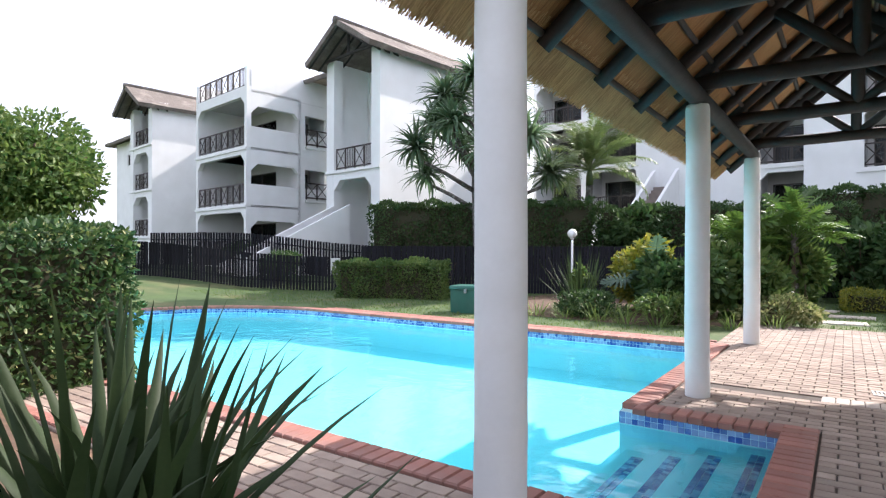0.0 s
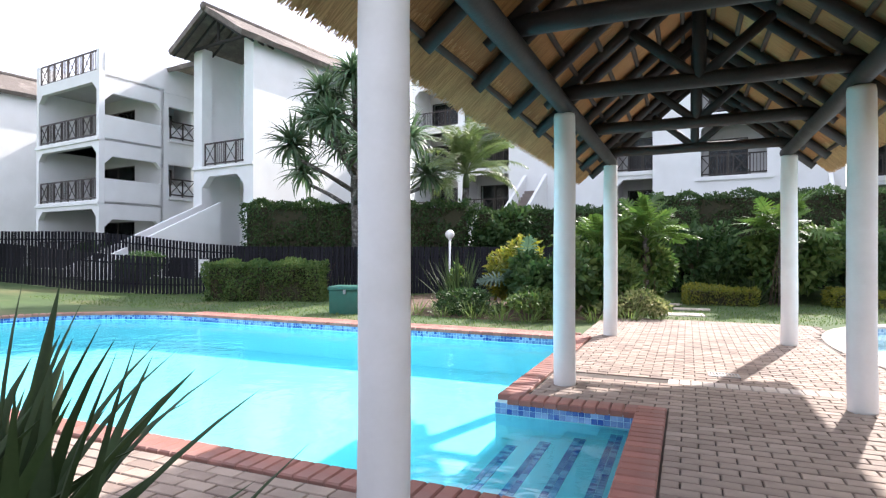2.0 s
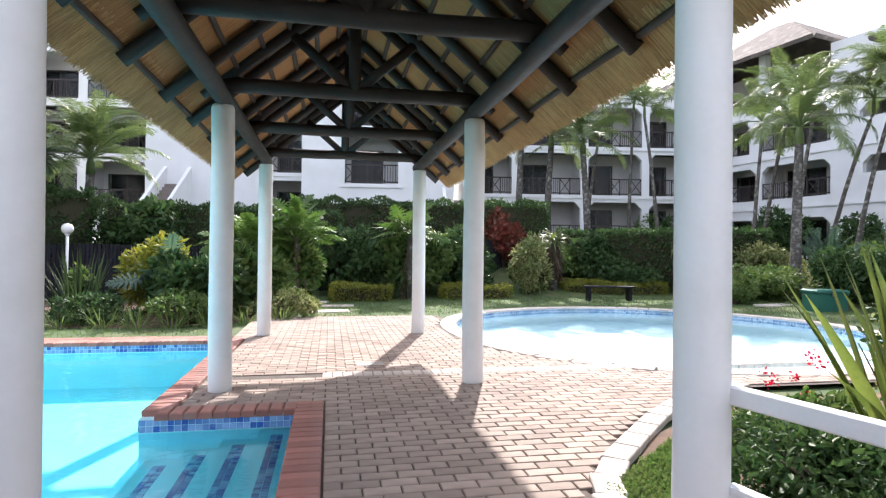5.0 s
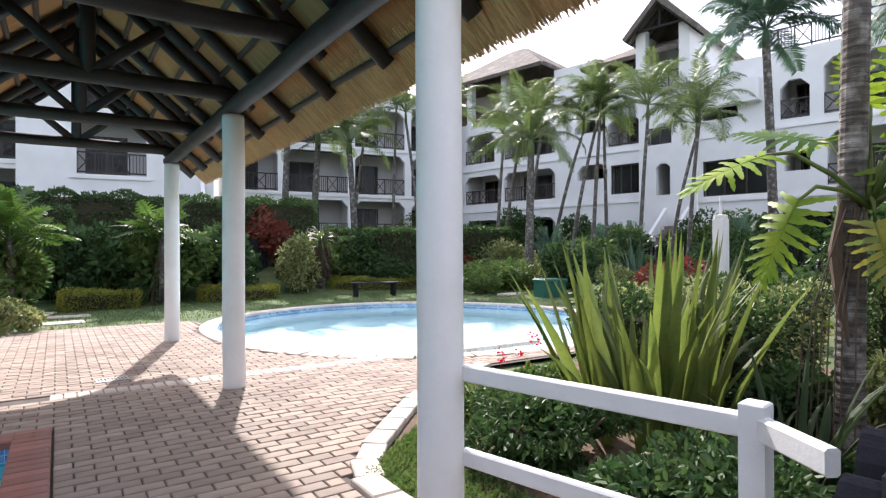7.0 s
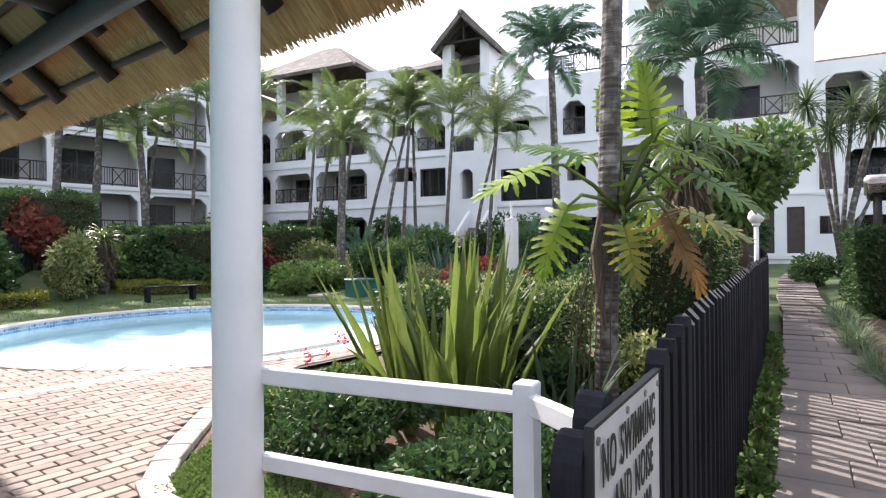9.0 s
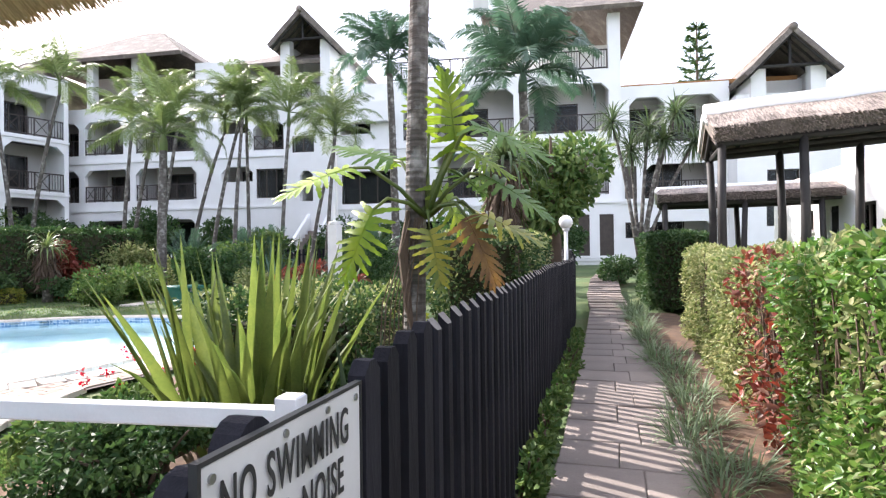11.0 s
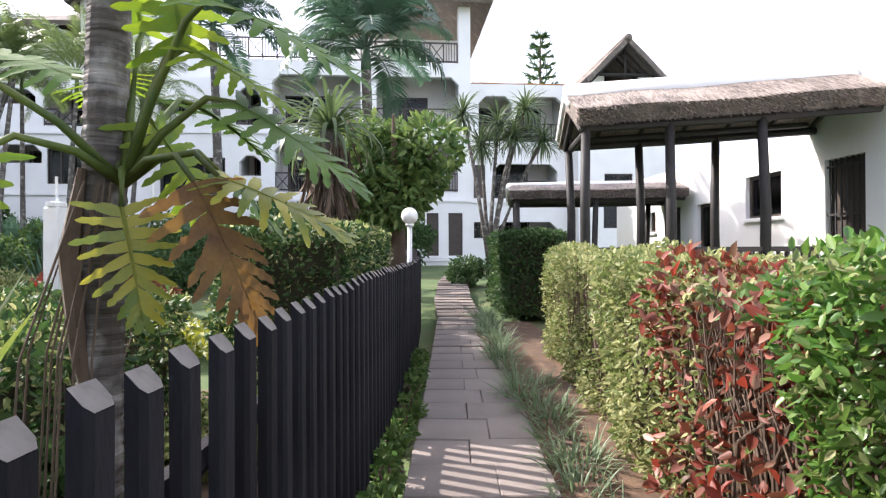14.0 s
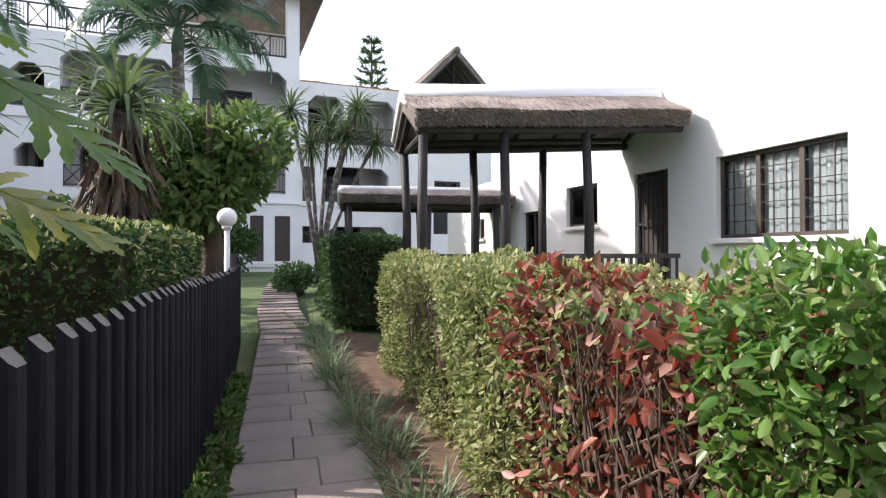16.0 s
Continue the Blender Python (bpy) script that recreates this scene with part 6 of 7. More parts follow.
# ---- palms and trees ----
random.seed(12)
ARECA = [frond_mesh(1.9, 0.5, 46, d, FROND, 0.95, 0.032, 0.75) for d in (1.5, 2.2, 1.1)]
ROYAL = [frond_mesh(2.4, 0.68, 46, d, GREYFROND, 0.9, 0.06) for d in (1.9, 2.4, 1.5)]
DATE = [frond_mesh(2.3, 0.48, 60, d, FROND, 0.9, 0.034, 0.8) for d in (1.5, 2.0, 1.1)]
CYCAD = [frond_mesh(1.5, 0.24, 34, d, GREYFROND, 1.0, 0.025, 0.7) for d in (0.7, 1.1, 0.4)]

# the ringed trunk beside the fence, whose crown is high above
palm("palm_tree", 4.89, -4.30, -0.02, 5.1, (0.12, -0.10), ROYAL, 17, GREYFROND, "tall palm with a ringed grey trunk inside the fence", 0.082, 0.064, 61, tilt=(-0.8, 1.0), ring=0.024)
for k, (x, y, h, lean, n, kind, lab) in enumerate((
        (14.2, 8.6, 4.6, (0.3, 0.2), 20, DATE, "feather palm with a slim trunk above the lawn"),
        (15.4, 11.8, 5.6, (0.9, 0.6), 14, ARECA, "slender leaning palm below the apartments"),
        (15.9, 10.6, 6.2, (1.2, 0.3), 14, ARECA, "slender leaning palm below the apartments"),
        (16.6, 9.0, 6.0, (1.0, -0.5), 14, ARECA, "slender leaning palm below the apartments"),
        (16.2, 7.6, 6.1, (1.4, 0.8), 15, ARECA, "slender leaning palm below the apartments"),
        (17.4, 6.6, 5.4, (-0.3, -0.6), 14, ARECA, "slender leaning palm below the apartments"),
        (18.2, 5.3, 5.2, (0.2, -0.3), 14, ARECA, "slender palm beside the stair tower"),
        (17.0, 10.4, 5.7, (0.9, -0.9), 13, ARECA, "slender leaning palm below the apartments"),
        (17.9, 8.4, 5.9, (0.7, 0.7), 13, ARECA, "slender leaning palm below the apartments"),
        (18.8, 6.4, 5.0, (0.9, -0.5), 13, ARECA, "slender palm beside the stair tower"),
        (16.4, 12.6, 6.4, (0.5, -0.8), 13, ARECA, "slender leaning palm below the apartments"),
        (14.6, 15.4, 6.3, (0.7, -0.6), 13, ARECA, "slender palm in front of the white facade"),
        (11.9, 17.6, 6.2, (0.6, -0.4), 15, ARECA, "slender palm in front of the white facade"),
        (13.5, 16.8, 6.5, (0.5, 0.5), 15, ARECA, "slender palm in front of the white facade"),
        (13.6, 14.6, 6.0, (-0.5, 0.3), 14, ARECA, "slender palm in front of the white facade"),
        (9.7, 16.6, 4.6, (0.2, 0.0), 20, DATE, "broad feather palm beyond the shallow pool"),
        (8.6, 17.0, 5.0, (0.2, 0.1), 20, DATE, "broad feather palm in front of the white facade"),
        (11.0, 15.4, 4.3, (-0.2, 0.1), 20, DATE, "broad feather palm beyond the shallow pool"),
        (19.5, 3.2, 7.4, (0.0, 0.2), 19, ROYAL, "tall palm with drooping dark fronds"),
        (15.8, -2.5, 5.35, (0.0, 0.1), 22, ROYAL, "tall palm with heavy drooping fronds"),
        (-6.1, 13.0, 3.4, (0.1, 0.0), 30, DATE, "bushy palm above the dark hedge"))):
    slim = kind is ARECA
    palm("palm_tree", x, y, ground_height(x, y), h, lean, kind, n, GREYFROND if kind is ROYAL else FROND, lab, 0.085 if slim else 0.16, 0.05 if slim else 0.11, 70 + k, tilt=(-0.5, 1.1))
for k, (x, y) in enumerate(((16.0, 9.4), (17.6, 8.2), (18.6, 3.6), (16.8, 6.6))):
    palm("cycad", x, y, ground_height(x, y), 0.6, (0.02, 0), CYCAD, 26, GREYFROND, "dark cycad with stiff feather leaves", 0.2, 0.18, 90 + k, crownshaft=False, tilt=(-0.1, 1.4))


PANDAN = material("screw_pine_blades", (0.05, 0.10, 0.05), (0.13, 0.19, 0.10), 0.4, 3, bump=0.1, vary=0.3, leafy=0.25)


def blade_head(n, size, width, bends, mat, sweep, seed):
    """One round head of sword leaves as a single mesh."""
    rng = np.random.default_rng(seed)
    g = Geo()
    for i in range(n):
        b = blade_mesh(size * float(rng.uniform(0.75, 1.05)), width, bends[int(rng.integers(0, len(bends)))], mat, 0.3)
        m = Matrix.Translation((0, 0, float(rng.uniform(-0.12, 0.08)))) @ Matrix.Rotation(i * 2.39996, 4, "Z") @ Matrix.Rotation(0.08 + sweep * (i / n) ** 0.8 + float(rng.normal(0, 0.12)), 4, "Y")
        g.add([m @ v.co for v in b.vertices], [tuple(p.vertices) for p in b.polygons])
        bpy.data.meshes.remove(b)
    return g.mesh("leaf_head", mat, True)


def screw_pine(x, y, z):
    """A branching tree with heads of long sword leaves."""
    ob = thing("screw_pine", pose(x, y, z), "branching tree with heads of grey-green sword leaves", "tree")
    t = Geo()
    t.tube([(0, 0, -0.2), (0.02, 0, 1.8), (-0.05, 0, 3.4), (0, 0.05, 5.0), (0.1, 0, 6.9)], [0.15, 0.13, 0.12, 0.10, 0.07], 9)
    part("trunk", t, BARK, ob, "", True)
    heads = [blade_head(74, 1.15, 0.125, (0.6, 1.1, 1.7), PANDAN, 1.95, 5 + k) for k in range(4)]
    for k in range(17):
        a = k * 2.39996 + 0.6
        lo, r = 2.75 + 0.2 * k, 2.45 - 0.1 * k
        c = (r * math.cos(a), r * math.sin(a), lo + 1.05)
        part("branch", Geo().tube([(0, 0, lo - 0.4), (r * 0.5 * math.cos(a), r * 0.5 * math.sin(a), lo + 0.2), (r * 0.9 * math.cos(a), r * 0.9 * math.sin(a), lo + 0.6), c], [0.085, 0.068, 0.058, 0.05], 8), BARK, ob, "", True)
        part("leaf_head", heads[k % 4], PANDAN, ob, "round head of grey-green sword leaves", m=Matrix.Translation(c) @ Matrix.Rotation(k * 1.3, 4, "Z"))


screw_pine(-9.0, 10.6, 0.1)


def pandanus_group(x, y, z):
    """Slim bare stems from one foot, each with a head of narrow sword leaves."""
    ob = thing("screw_pine", pose(x, y, z), "group of slim pale stems with heads of sword leaves", "tree")
    rng = np.random.default_rng(15)
    heads = [blade_head(90, 0.95, 0.055, (0.7, 1.3, 2.0), ALOE, 2.2, 31 + k) for k in range(3)]
    for dx, dy, h in ((0.0, 0.75, 4.75), (0.3, -0.3, 4.5), (-0.2, -1.1, 4.8), (0.1, -1.6, 3.95), (0.4, 0.25, 3.9), (-0.3, -0.75, 4.0)):
        c = Vector((dx, dy, h))
        part("stem", Geo().tube([(dx * 0.1, dy * 0.1 + rng.normal(0, 0.1), -0.1), (dx * 0.3, dy * 0.25, h * 0.35), (dx * 0.7, dy * 0.6, h * 0.7), c], [0.075, 0.06, 0.05, 0.045], 9), BARK, ob, "slim pale stem", True)
        part("leaf_head", heads[int(rng.integers(0, 3))], ALOE, ob, "round head of narrow sword leaves", m=Matrix.Translation(c) @ Matrix.Rotation(dx * 9, 4, "Z"))


ALOE = material("aloe_blades", (0.05, 0.085, 0.035), (0.11, 0.15, 0.065), 0.45, 3, bump=0.1, vary=0.25, leafy=0.25)


def rosette_tree(x, y, z, h, n, label, mat=None, skirt=True, seed=3, length=0.9):
    """A single stem with a shaggy skirt and one head of arching strap leaves."""
    mat = mat or DARKFLAX
    ob = thing("rosette_tree", pose(x, y, z), label, "tree")
    part("trunk", Geo().tube([(0, 0, -0.1), (0.03, 0, h * 0.5), (0, 0, h)], [0.15, 0.12, 0.10], 10), BARK, ob, "", True)
    rng = np.random.default_rng(seed)
    ms = [blade_mesh(length * k, 0.05, b, mat, 0.25) for k, b in ((1, 1.6), (0.95, 2.2), (0.85, 2.8))]
    for i in range(n):
        q, up = i * 2.39996, 0.05 + 1.5 * (i / n)
        part("blade", ms[int(rng.integers(0, 3))], mat, ob, m=Matrix.Translation((0, 0, h)) @ Matrix.Rotation(q, 4, "Z") @ Matrix.Rotation(up + rng.normal(0, 0.1), 4, "Y"))
    if skirt:
        p = np.stack([rng.normal(0, 0.09, 1100), rng.normal(0, 0.09, 1100), h - 0.05 - rng.random(1100) * h * 0.55], axis=1)
        d = np.stack([p[:, 0] * 1.4, p[:, 1] * 1.4, -np.ones(1100)], axis=1)
        part("dry_skirt", leaf_mesh("dry_skirt", p, d, 0.34, TWIG, rng, wide=0.06, jitter=0.12), TWIG, ob, "hanging dry leaves")


pandanus_group(19.8, -5.0, 0.6)
rosette_tree(8.7, -3.9, 0.0, 2.55, 70, "aloe tree with a shaggy trunk and arching green leaves", ALOE)
rosette_tree(8.4, 12.6, 0.0, 1.7, 60, "aloe tree with arching green leaves", FLAX, seed=4)
rosette_tree(12.2, 10.8, 0.0, 1.6, 46, "aloe tree with arching green leaves", FROND, seed=6)


def split_leaf_mesh(length, mat, lobes=9, stalk=0.9, spread=1.0, droop=0.3):
    """A broad, deeply lobed leaf: fingers with wavy margins joined by a web round the midrib. Grows along x."""
    g = Geo()
    o = Vector((0, 0, 0))
    if stalk:
        n = length * stalk
        pts = [Vector((n * f, 0, 0.35 * n * math.sin(f * 1.7))) for f in (0, 0.25, 0.5, 0.75, 1.0)]
        g.tube(pts, [0.016, 0.014, 0.012, 0.010, 0.009], 6)
        o = pts[-1]

    def rib(f):
        return o + Vector((length * f, 0, -droop * length * f * f))

    g.tube([rib(f) - Vector((0, 0, 0.008 * length)) for f in (0, 0.2, 0.4, 0.6, 0.8, 0.97)], [0.010, 0.009, 0.008, 0.006, 0.004, 0.002], 5)
    rows = ((0.0, 1.0), (0.22, 1.05), (0.40, 0.95), (0.52, 0.60), (0.64, 0.82), (0.74, 0.50), (0.86, 0.58), (0.95, 0.34), (1.0, 0.08))
    for s in (-1, 1):
        for k in range(lobes):
            f0, f1 = k / lobes * 0.97, (k + 1) / lobes * 0.97
            f = (k + 0.5) / lobes
            ang = (2.25 - 1.85 * f ** 0.85) * spread + random.uniform(-0.08, 0.08)
            L = length * (0.27 + 0.18 * math.sin(math.pi * min(1, 0.18 + 0.8 * f)) - 0.13 * f) * random.uniform(0.85, 1.12)
            a, b = rib(f0), rib(f1)
            c, w = (a + b) / 2, (b - a) / 2
            d = Vector((math.cos(ang), s * math.sin(ang), 0))
            across = Vector((-d.y * s, d.x * s, 0)) * -1
            sag, lift = random.uniform(0.05, 0.28), random.uniform(0.0, 0.12)
            wide = max(w.length, 0.045 * length)
            v = []
            for t, q in rows:
                m = c + d * L * t + Vector((0, 0, L * (lift * t - (sag + lift) * t * t)))
                e = w.lerp(across * wide, min(1, t * 2.2)) if t < 0.45 else across * wide
                j = random.uniform(0.8, 1.15)
                v += [m - e * q * j, m - Vector((0, 0, 0.05 * wide * (1 if t else 0))), m + e * q * random.uniform(0.8, 1.15)]
            n = len(rows)
            g.add(v, [(3 * i, 3 * i + 1, 3 * i + 4, 3 * i + 3) for i in range(n - 1)] + [(3 * i + 1, 3 * i + 2, 3 * i + 5, 3 * i + 4) for i in range(n - 1)])
    return g.mesh("split_leaf", mat)


def trunk_climber():
    """A philodendron that clings to the palm trunk, with long-stalked leaves round it."""
    hub = Vector((4.88, -4.42, 1.55))
    ob = thing("split_leaf_plant", pose(*hub), "split-leaf philodendron clinging to the palm trunk, some leaves dry", "plant")
    rt, fw, up = Vector((0.44, -0.9, 0)), Vector((0.9, 0.44, 0)), Vector((0, 0, 1))
    random.seed(21)
    # (across, away, height) of the blade's foot and of its tip, material, label
    leaves = [((-0.52, -0.20, 0.32), (-0.98, -0.35, 0.16), PHILO, ""), ((-0.23, 0.30, 0.45), (-0.68, 0.50, 0.66), BEDPHILO, ""), ((-0.36, -0.25, 0.04), (-0.58, -0.35, -0.40), PHILO, ""),
              ((0.20, -0.10, 0.48), (0.15, -0.20, 0.98), PHILO, ""), ((0.03, 0.20, 0.62), (-0.06, 0.30, 1.02), PHILO, ""), ((0.38, -0.20, 0.27), (0.84, -0.30, 0.02), BEDPHILO, ""),
              ((0.22, -0.15, 0.46), (0.60, -0.20, 0.30), PHILO, ""), ((0.08, 0.10, 0.24), (0.36, 0.10, -0.16), PHILO, ""), ((0.25, -0.25, -0.01), (0.50, -0.30, -0.50), DEADLEAF, "drooping dry brown leaf"),
              ((0.32, -0.15, 0.02), (0.80, -0.18, -0.14), YELLOWLEAF, "yellowing torn leaf"), ((0.01, -0.10, -0.09), (0.10, -0.20, -0.48), YELLOWLEAF, "yellowing torn leaf"),
              ((0.30, -0.30, 0.58), (0.82, -0.40, 0.40), BEDPHILO, ""), ((0.20, 0.40, 0.40), (0.55, 0.80, 0.30), BEDPHILO, ""), ((-0.10, 0.40, 0.50), (-0.30, 0.90, 0.55), PHILO, ""), ((0.30, 0.30, 0.10), (0.62, 0.45, -0.15), BEDPHILO, "")]
    for foot, tip, mt, lab in leaves:
        a, t = (rt * q[0] + fw * q[1] + up * q[2] for q in (foot, tip))
        d = t - a
        L = d.length * 0.98
        x = d.normalized()
        flat = up * 0.9 - fw * 0.42
        side = flat.cross(x).normalized()
        m = Matrix.Translation(a) @ Matrix((x, side, x.cross(side))).transposed().to_4x4()
        dry = mt is DEADLEAF
        part("leaf", split_leaf_mesh(L, mt, 10, 0, 0.7 if dry else 0.95, 0.15), mt, ob, lab, m=m)
        part("leaf_stalk", Geo().tube([(0, 0, 0), a * 0.35 + up * 0.08, a * 0.75 + up * 0.09, a], [0.019, 0.015, 0.012, 0.010], 7), FLAX, ob, "", True)
    r = Geo()
    for k in range(9):
        q = rt * (-0.08 - 0.03 * k) + fw * random.uniform(-0.12, 0.1)
        r.tube([q * 0.4, q + up * -0.6, q * 1.2 + up * -1.56], 0.0045, 5)
    part("air_root", r, TWIG, ob, "hanging brown air roots")
    p = Geo()
    p.tube([rt * -0.13 + up * 0.05, rt * -0.17 + up * -0.25, rt * -0.14 + up * -0.6, rt * -0.10 + up * -0.85], [0.015, 0.036, 0.03, 0.008], 7)
    part("dry_sheath", p, TWIG, ob, "curled dry leaf sheath")


trunk_climber()


def split_leaf_plant(x, y, z, h, leaves, label, size=0.8, seed=1, lean=(0.0, 0.0), mat=None, tilts=None, dead=0):
    rng = np.random.default_rng(seed)
    ob = thing("split_leaf_plant", pose(x, y, z), label, "plant")
    top = Vector((lean[0], lean[1], h))
    part("stem", Geo().tube([(0, 0, -0.05), (lean[0] * 0.3, lean[1] * 0.3, h * 0.5), top], [0.09, 0.08, 0.07], 9), BARK, ob, "", True)
    random.seed(seed)
    ms = [split_leaf_mesh(size * k, mat or PHILO) for k in (1, 0.85, 0.7)]
    for i in range(leaves):
        a, up = i * 2.39996 + rng.normal(0, 0.2), rng.uniform(-0.1, 1.1)
        part("leaf", ms[int(rng.integers(0, 3))], mat or PHILO, ob, m=Matrix.Translation(top - Vector((0, 0, 0.25 * rng.random()))) @ Matrix.Rotation(a, 4, "Z") @ Matrix.Rotation(-up, 4, "Y") @ Matrix.Rotation(rng.normal(0, 0.4), 4, "X"))
    for i in range(dead):
        part("dry_leaf", split_leaf_mesh(size, DEADLEAF), DEADLEAF, ob, "drooping dry orange leaf", m=Matrix.Translation(top - Vector((0, 0, 0.5))) @ Matrix.Rotation(-2.2 + i * 0.8, 4, "Z") @ Matrix.Rotation(0.35, 4, "Y"))
    r = Geo()
    for i in range(14):
        a = rng.uniform(0, math.tau)
        r.tube([top * 0.9, (lean[0] * 0.5 + 0.2 * math.cos(a), lean[1] * 0.5 + 0.2 * math.sin(a), h * 0.5), (0.3 * math.cos(a), 0.3 * math.sin(a), -0.05)], 0.008, 5)
    part("air_root", r, TWIG, ob)
    return ob


split_leaf_plant(-0.8, 8.0, -0.05, 1.45, 44, "split-leaf philodendron in the bed", 0.6, 96, mat=BEDPHILO)
split_leaf_plant(0.2, 8.6, -0.05, 1.75, 50, "split-leaf philodendron in the bed", 0.62, 97, mat=BEDPHILO)
split_leaf_plant(3.3, 11.0, -0.05, 1.9, 54, "split-leaf philodendron behind the border hedge", 0.66, 98, mat=BEDPHILO)
split_leaf_plant(-2.2, 7.0, -0.05, 0.75, 22, "split-leaf philodendron in the bed", 0.6, 99, mat=GREYFROND)


def broad_tree(x, y, z, h, r, count, label, seed, leaf=0.28, tall=0.42):
    rng = np.random.default_rng(seed)
    ob = thing("tree", pose(x, y, z), label, "tree")
    t = Geo()
    t.tube([(0, 0, -0.1), (0.1, 0, h * 0.35), (0, 0.1, h * 0.6)], [0.045 * h, 0.035 * h, 0.024 * h], 10)
    part("trunk", t, TWIG, ob, "", True)
    for i in range(7):
        a = i * 2.4
        part("limb", Geo().tube([(0, 0.05, h * 0.45), (r * 0.4 * math.cos(a), r * 0.4 * math.sin(a), h * 0.65), (r * 0.75 * math.cos(a), r * 0.75 * math.sin(a), h * 0.8)], [0.02 * h, 0.013 * h, 0.005 * h], 7), TWIG, ob, "", True)
    p, d = clump_points(count, (r, r, h * tall), rng, 16)
    p[:, 2] += h * 0.62
    part("crown", leaf_mesh("crown", p, d, leaf, LEAF, rng), LEAF, ob)


broad_tree(-19.9, 0.9, -0.1, 5.5, 3.0, 26000, "leafy green tree beyond the poolside hedge", 101, 0.2)

broad_tree(12.2, -3.85, 0.1, 4.05, 1.2, 8500, "small bushy green tree behind the path fence", 104, 0.15, 0.25)


def norfolk_pine(x, y, z, h):
    ob = thing("norfolk_pine", pose(x, y, z), "tall tiered pine beyond the roofs", "tree")
    part("trunk", Geo().tube([(0, 0, 0), (0, 0, h)], [0.3, 0.04], 8), TWIG, ob)
    rng = np.random.default_rng(8)
    pts, dirs = [], []
    for k in range(15):
        zz = h * (0.35 + 0.62 * k / 14)
        R = 1.9 * (1 - k / 15) ** 0.8 + 0.25
        for j in range(6):
            a = j * math.tau / 6 + k * 0.5
            for s in np.linspace(0.05, 1, 34):
                pts.append((math.cos(a) * R * s, math.sin(a) * R * s, zz + 0.28 * R * s * s))
                dirs.append((math.cos(a), math.sin(a), 0.4))
    part("foliage", leaf_mesh("foliage", np.array(pts), np.array(dirs), 0.42, DEEPLEAF, rng, wide=0.2, jitter=0.32), DEEPLEAF, ob)


norfolk_pine(47.1, -7.7, 0.5, 17.6)

# black fences farther off
picket_fence("far_fence", [(-20.5, 3.2), (-17.4, 4.9), (-15.2, 5.9), (-12.3, 8.6)], 1.15, 0.105, lambda x, y: ground_height(x, y), "black picket fence at the far end of the pool", cut=False, width=0.085)
picket_fence("far_fence", [(-22, 6.5), (-12.5, 10.4)], 1.3, 0.12, lambda x, y: ground_height(x, y) + 0.25, "black picket fence below the apartments", cut=False, width=0.085)
picket_fence("far_fence", [(-12.3, 8.6), (-5.5, 11.5), (1.0, 12.6), (6.0, 13.4)], 1.5, 0.095, lambda x, y: -0.05, "tall black picket fence behind the flower bed", cut=False, width=0.085)
picket_fence("far_fence", [(6.0, 13.4), (8.2, 15.6)], 1.5, 0.14, lambda x, y: 0.3, "black picket fence behind the flower bed", cut=False, width=0.085)
picket_fence("far_fence", [(18.2, 14.0), (19.2, 9.0), (20.6, 3.0), (21.4, -1.0)], 0.95, 0.16, lambda x, y: ground_height(x, y) + 0.1, "black picket fence below the apartments", cut=False, width=0.085)


# Unseen hedges, added to close off the side behind the camera.
def closing_hedge(m, size, seed):
    hedge("unseen_hedge", m, size, 5000, DEEPLEAF, "tall dark green hedge added out of view", 0.14, seed, stems=20)


closing_hedge(pose(-5.0, -8.6, -0.05), (16.0, 1.2, 2.4), 201)
closing_hedge(pose(6.0, -13.6, -0.05), (8.0, 1.2, 2.4), 202)


# ---- garden bench ----
def bench(x, y, turn):
    ob = thing("garden_bench", pose(x, y, ground_height(x, y), 0, 0, turn), "low dark garden bench on the lawn", "bench")
    for k in range(3):
        part("seat_slat", Geo().slab(-0.75, -0.2 + 0.14 * k, 0.40, 0.75, -0.08 + 0.14 * k, 0.44, 0.006), BLACKWOOD, ob)
    for px in (-0.6, 0.6):
        part("leg", Geo().box(px - 0.04, -0.18, -0.02, px + 0.04, 0.2, 0.40), BLACKWOOD, ob)


bench(9.2, 10.2, -12)


# ---- path slabs ----
def path_slabs():
    rng = random.Random(9)
    left = [(2.0, -5.60), (4.8, -5.36), (6.9, -5.13), (9.0, -4.89), (12.0, -4.55), (14.5, -4.15), (18.0, -3.75), (26.0, -3.6)]
    ob = thing("garden_path", None, "grey concrete slab path between fence and hedge", "path", kind="structure")
    width = 0.76

    def at(s):
        for (x0, y0), (x1, y1) in zip(left, left[1:]):
            L = math.hypot(x1 - x0, y1 - y0)
            if s <= L or (x1, y1) == left[-1]:
                d = Vector(((x1 - x0) / L, (y1 - y0) / L, 0))
                return Vector((x0, y0, 0)) + d * s, d
            s -= L
    s, row = -2.2, 0
    while s < 23:
        step = 0.42
        p0, d = at(max(s, 0))
        if s < 0:
            p0 = p0 + d * s
        nrm = Vector((d.y, -d.x, 0))
        cut = 0.34 if row % 2 else 0.47
        for a, b in ((0, cut), (cut, width)):
            g = Geo()
            z = path_height(p0.x) + rng.uniform(-0.004, 0.004)
            fr = Matrix.Translation((p0.x, p0.y, z)) @ Matrix((d, -nrm, Vector((0, 0, 1)))).transposed().to_4x4()
            g.slab(0.002, -b + 0.002, -0.06, step - 0.002, -a - 0.002, 0, 0.006)
            part("paving_slab", g, SLAB, ob, m=fr @ pose(0, 0, 0, rng.uniform(-0.5, 0.5), rng.uniform(-0.5, 0.5), rng.uniform(-0.6, 0.6)))
        s += step
        row += 1


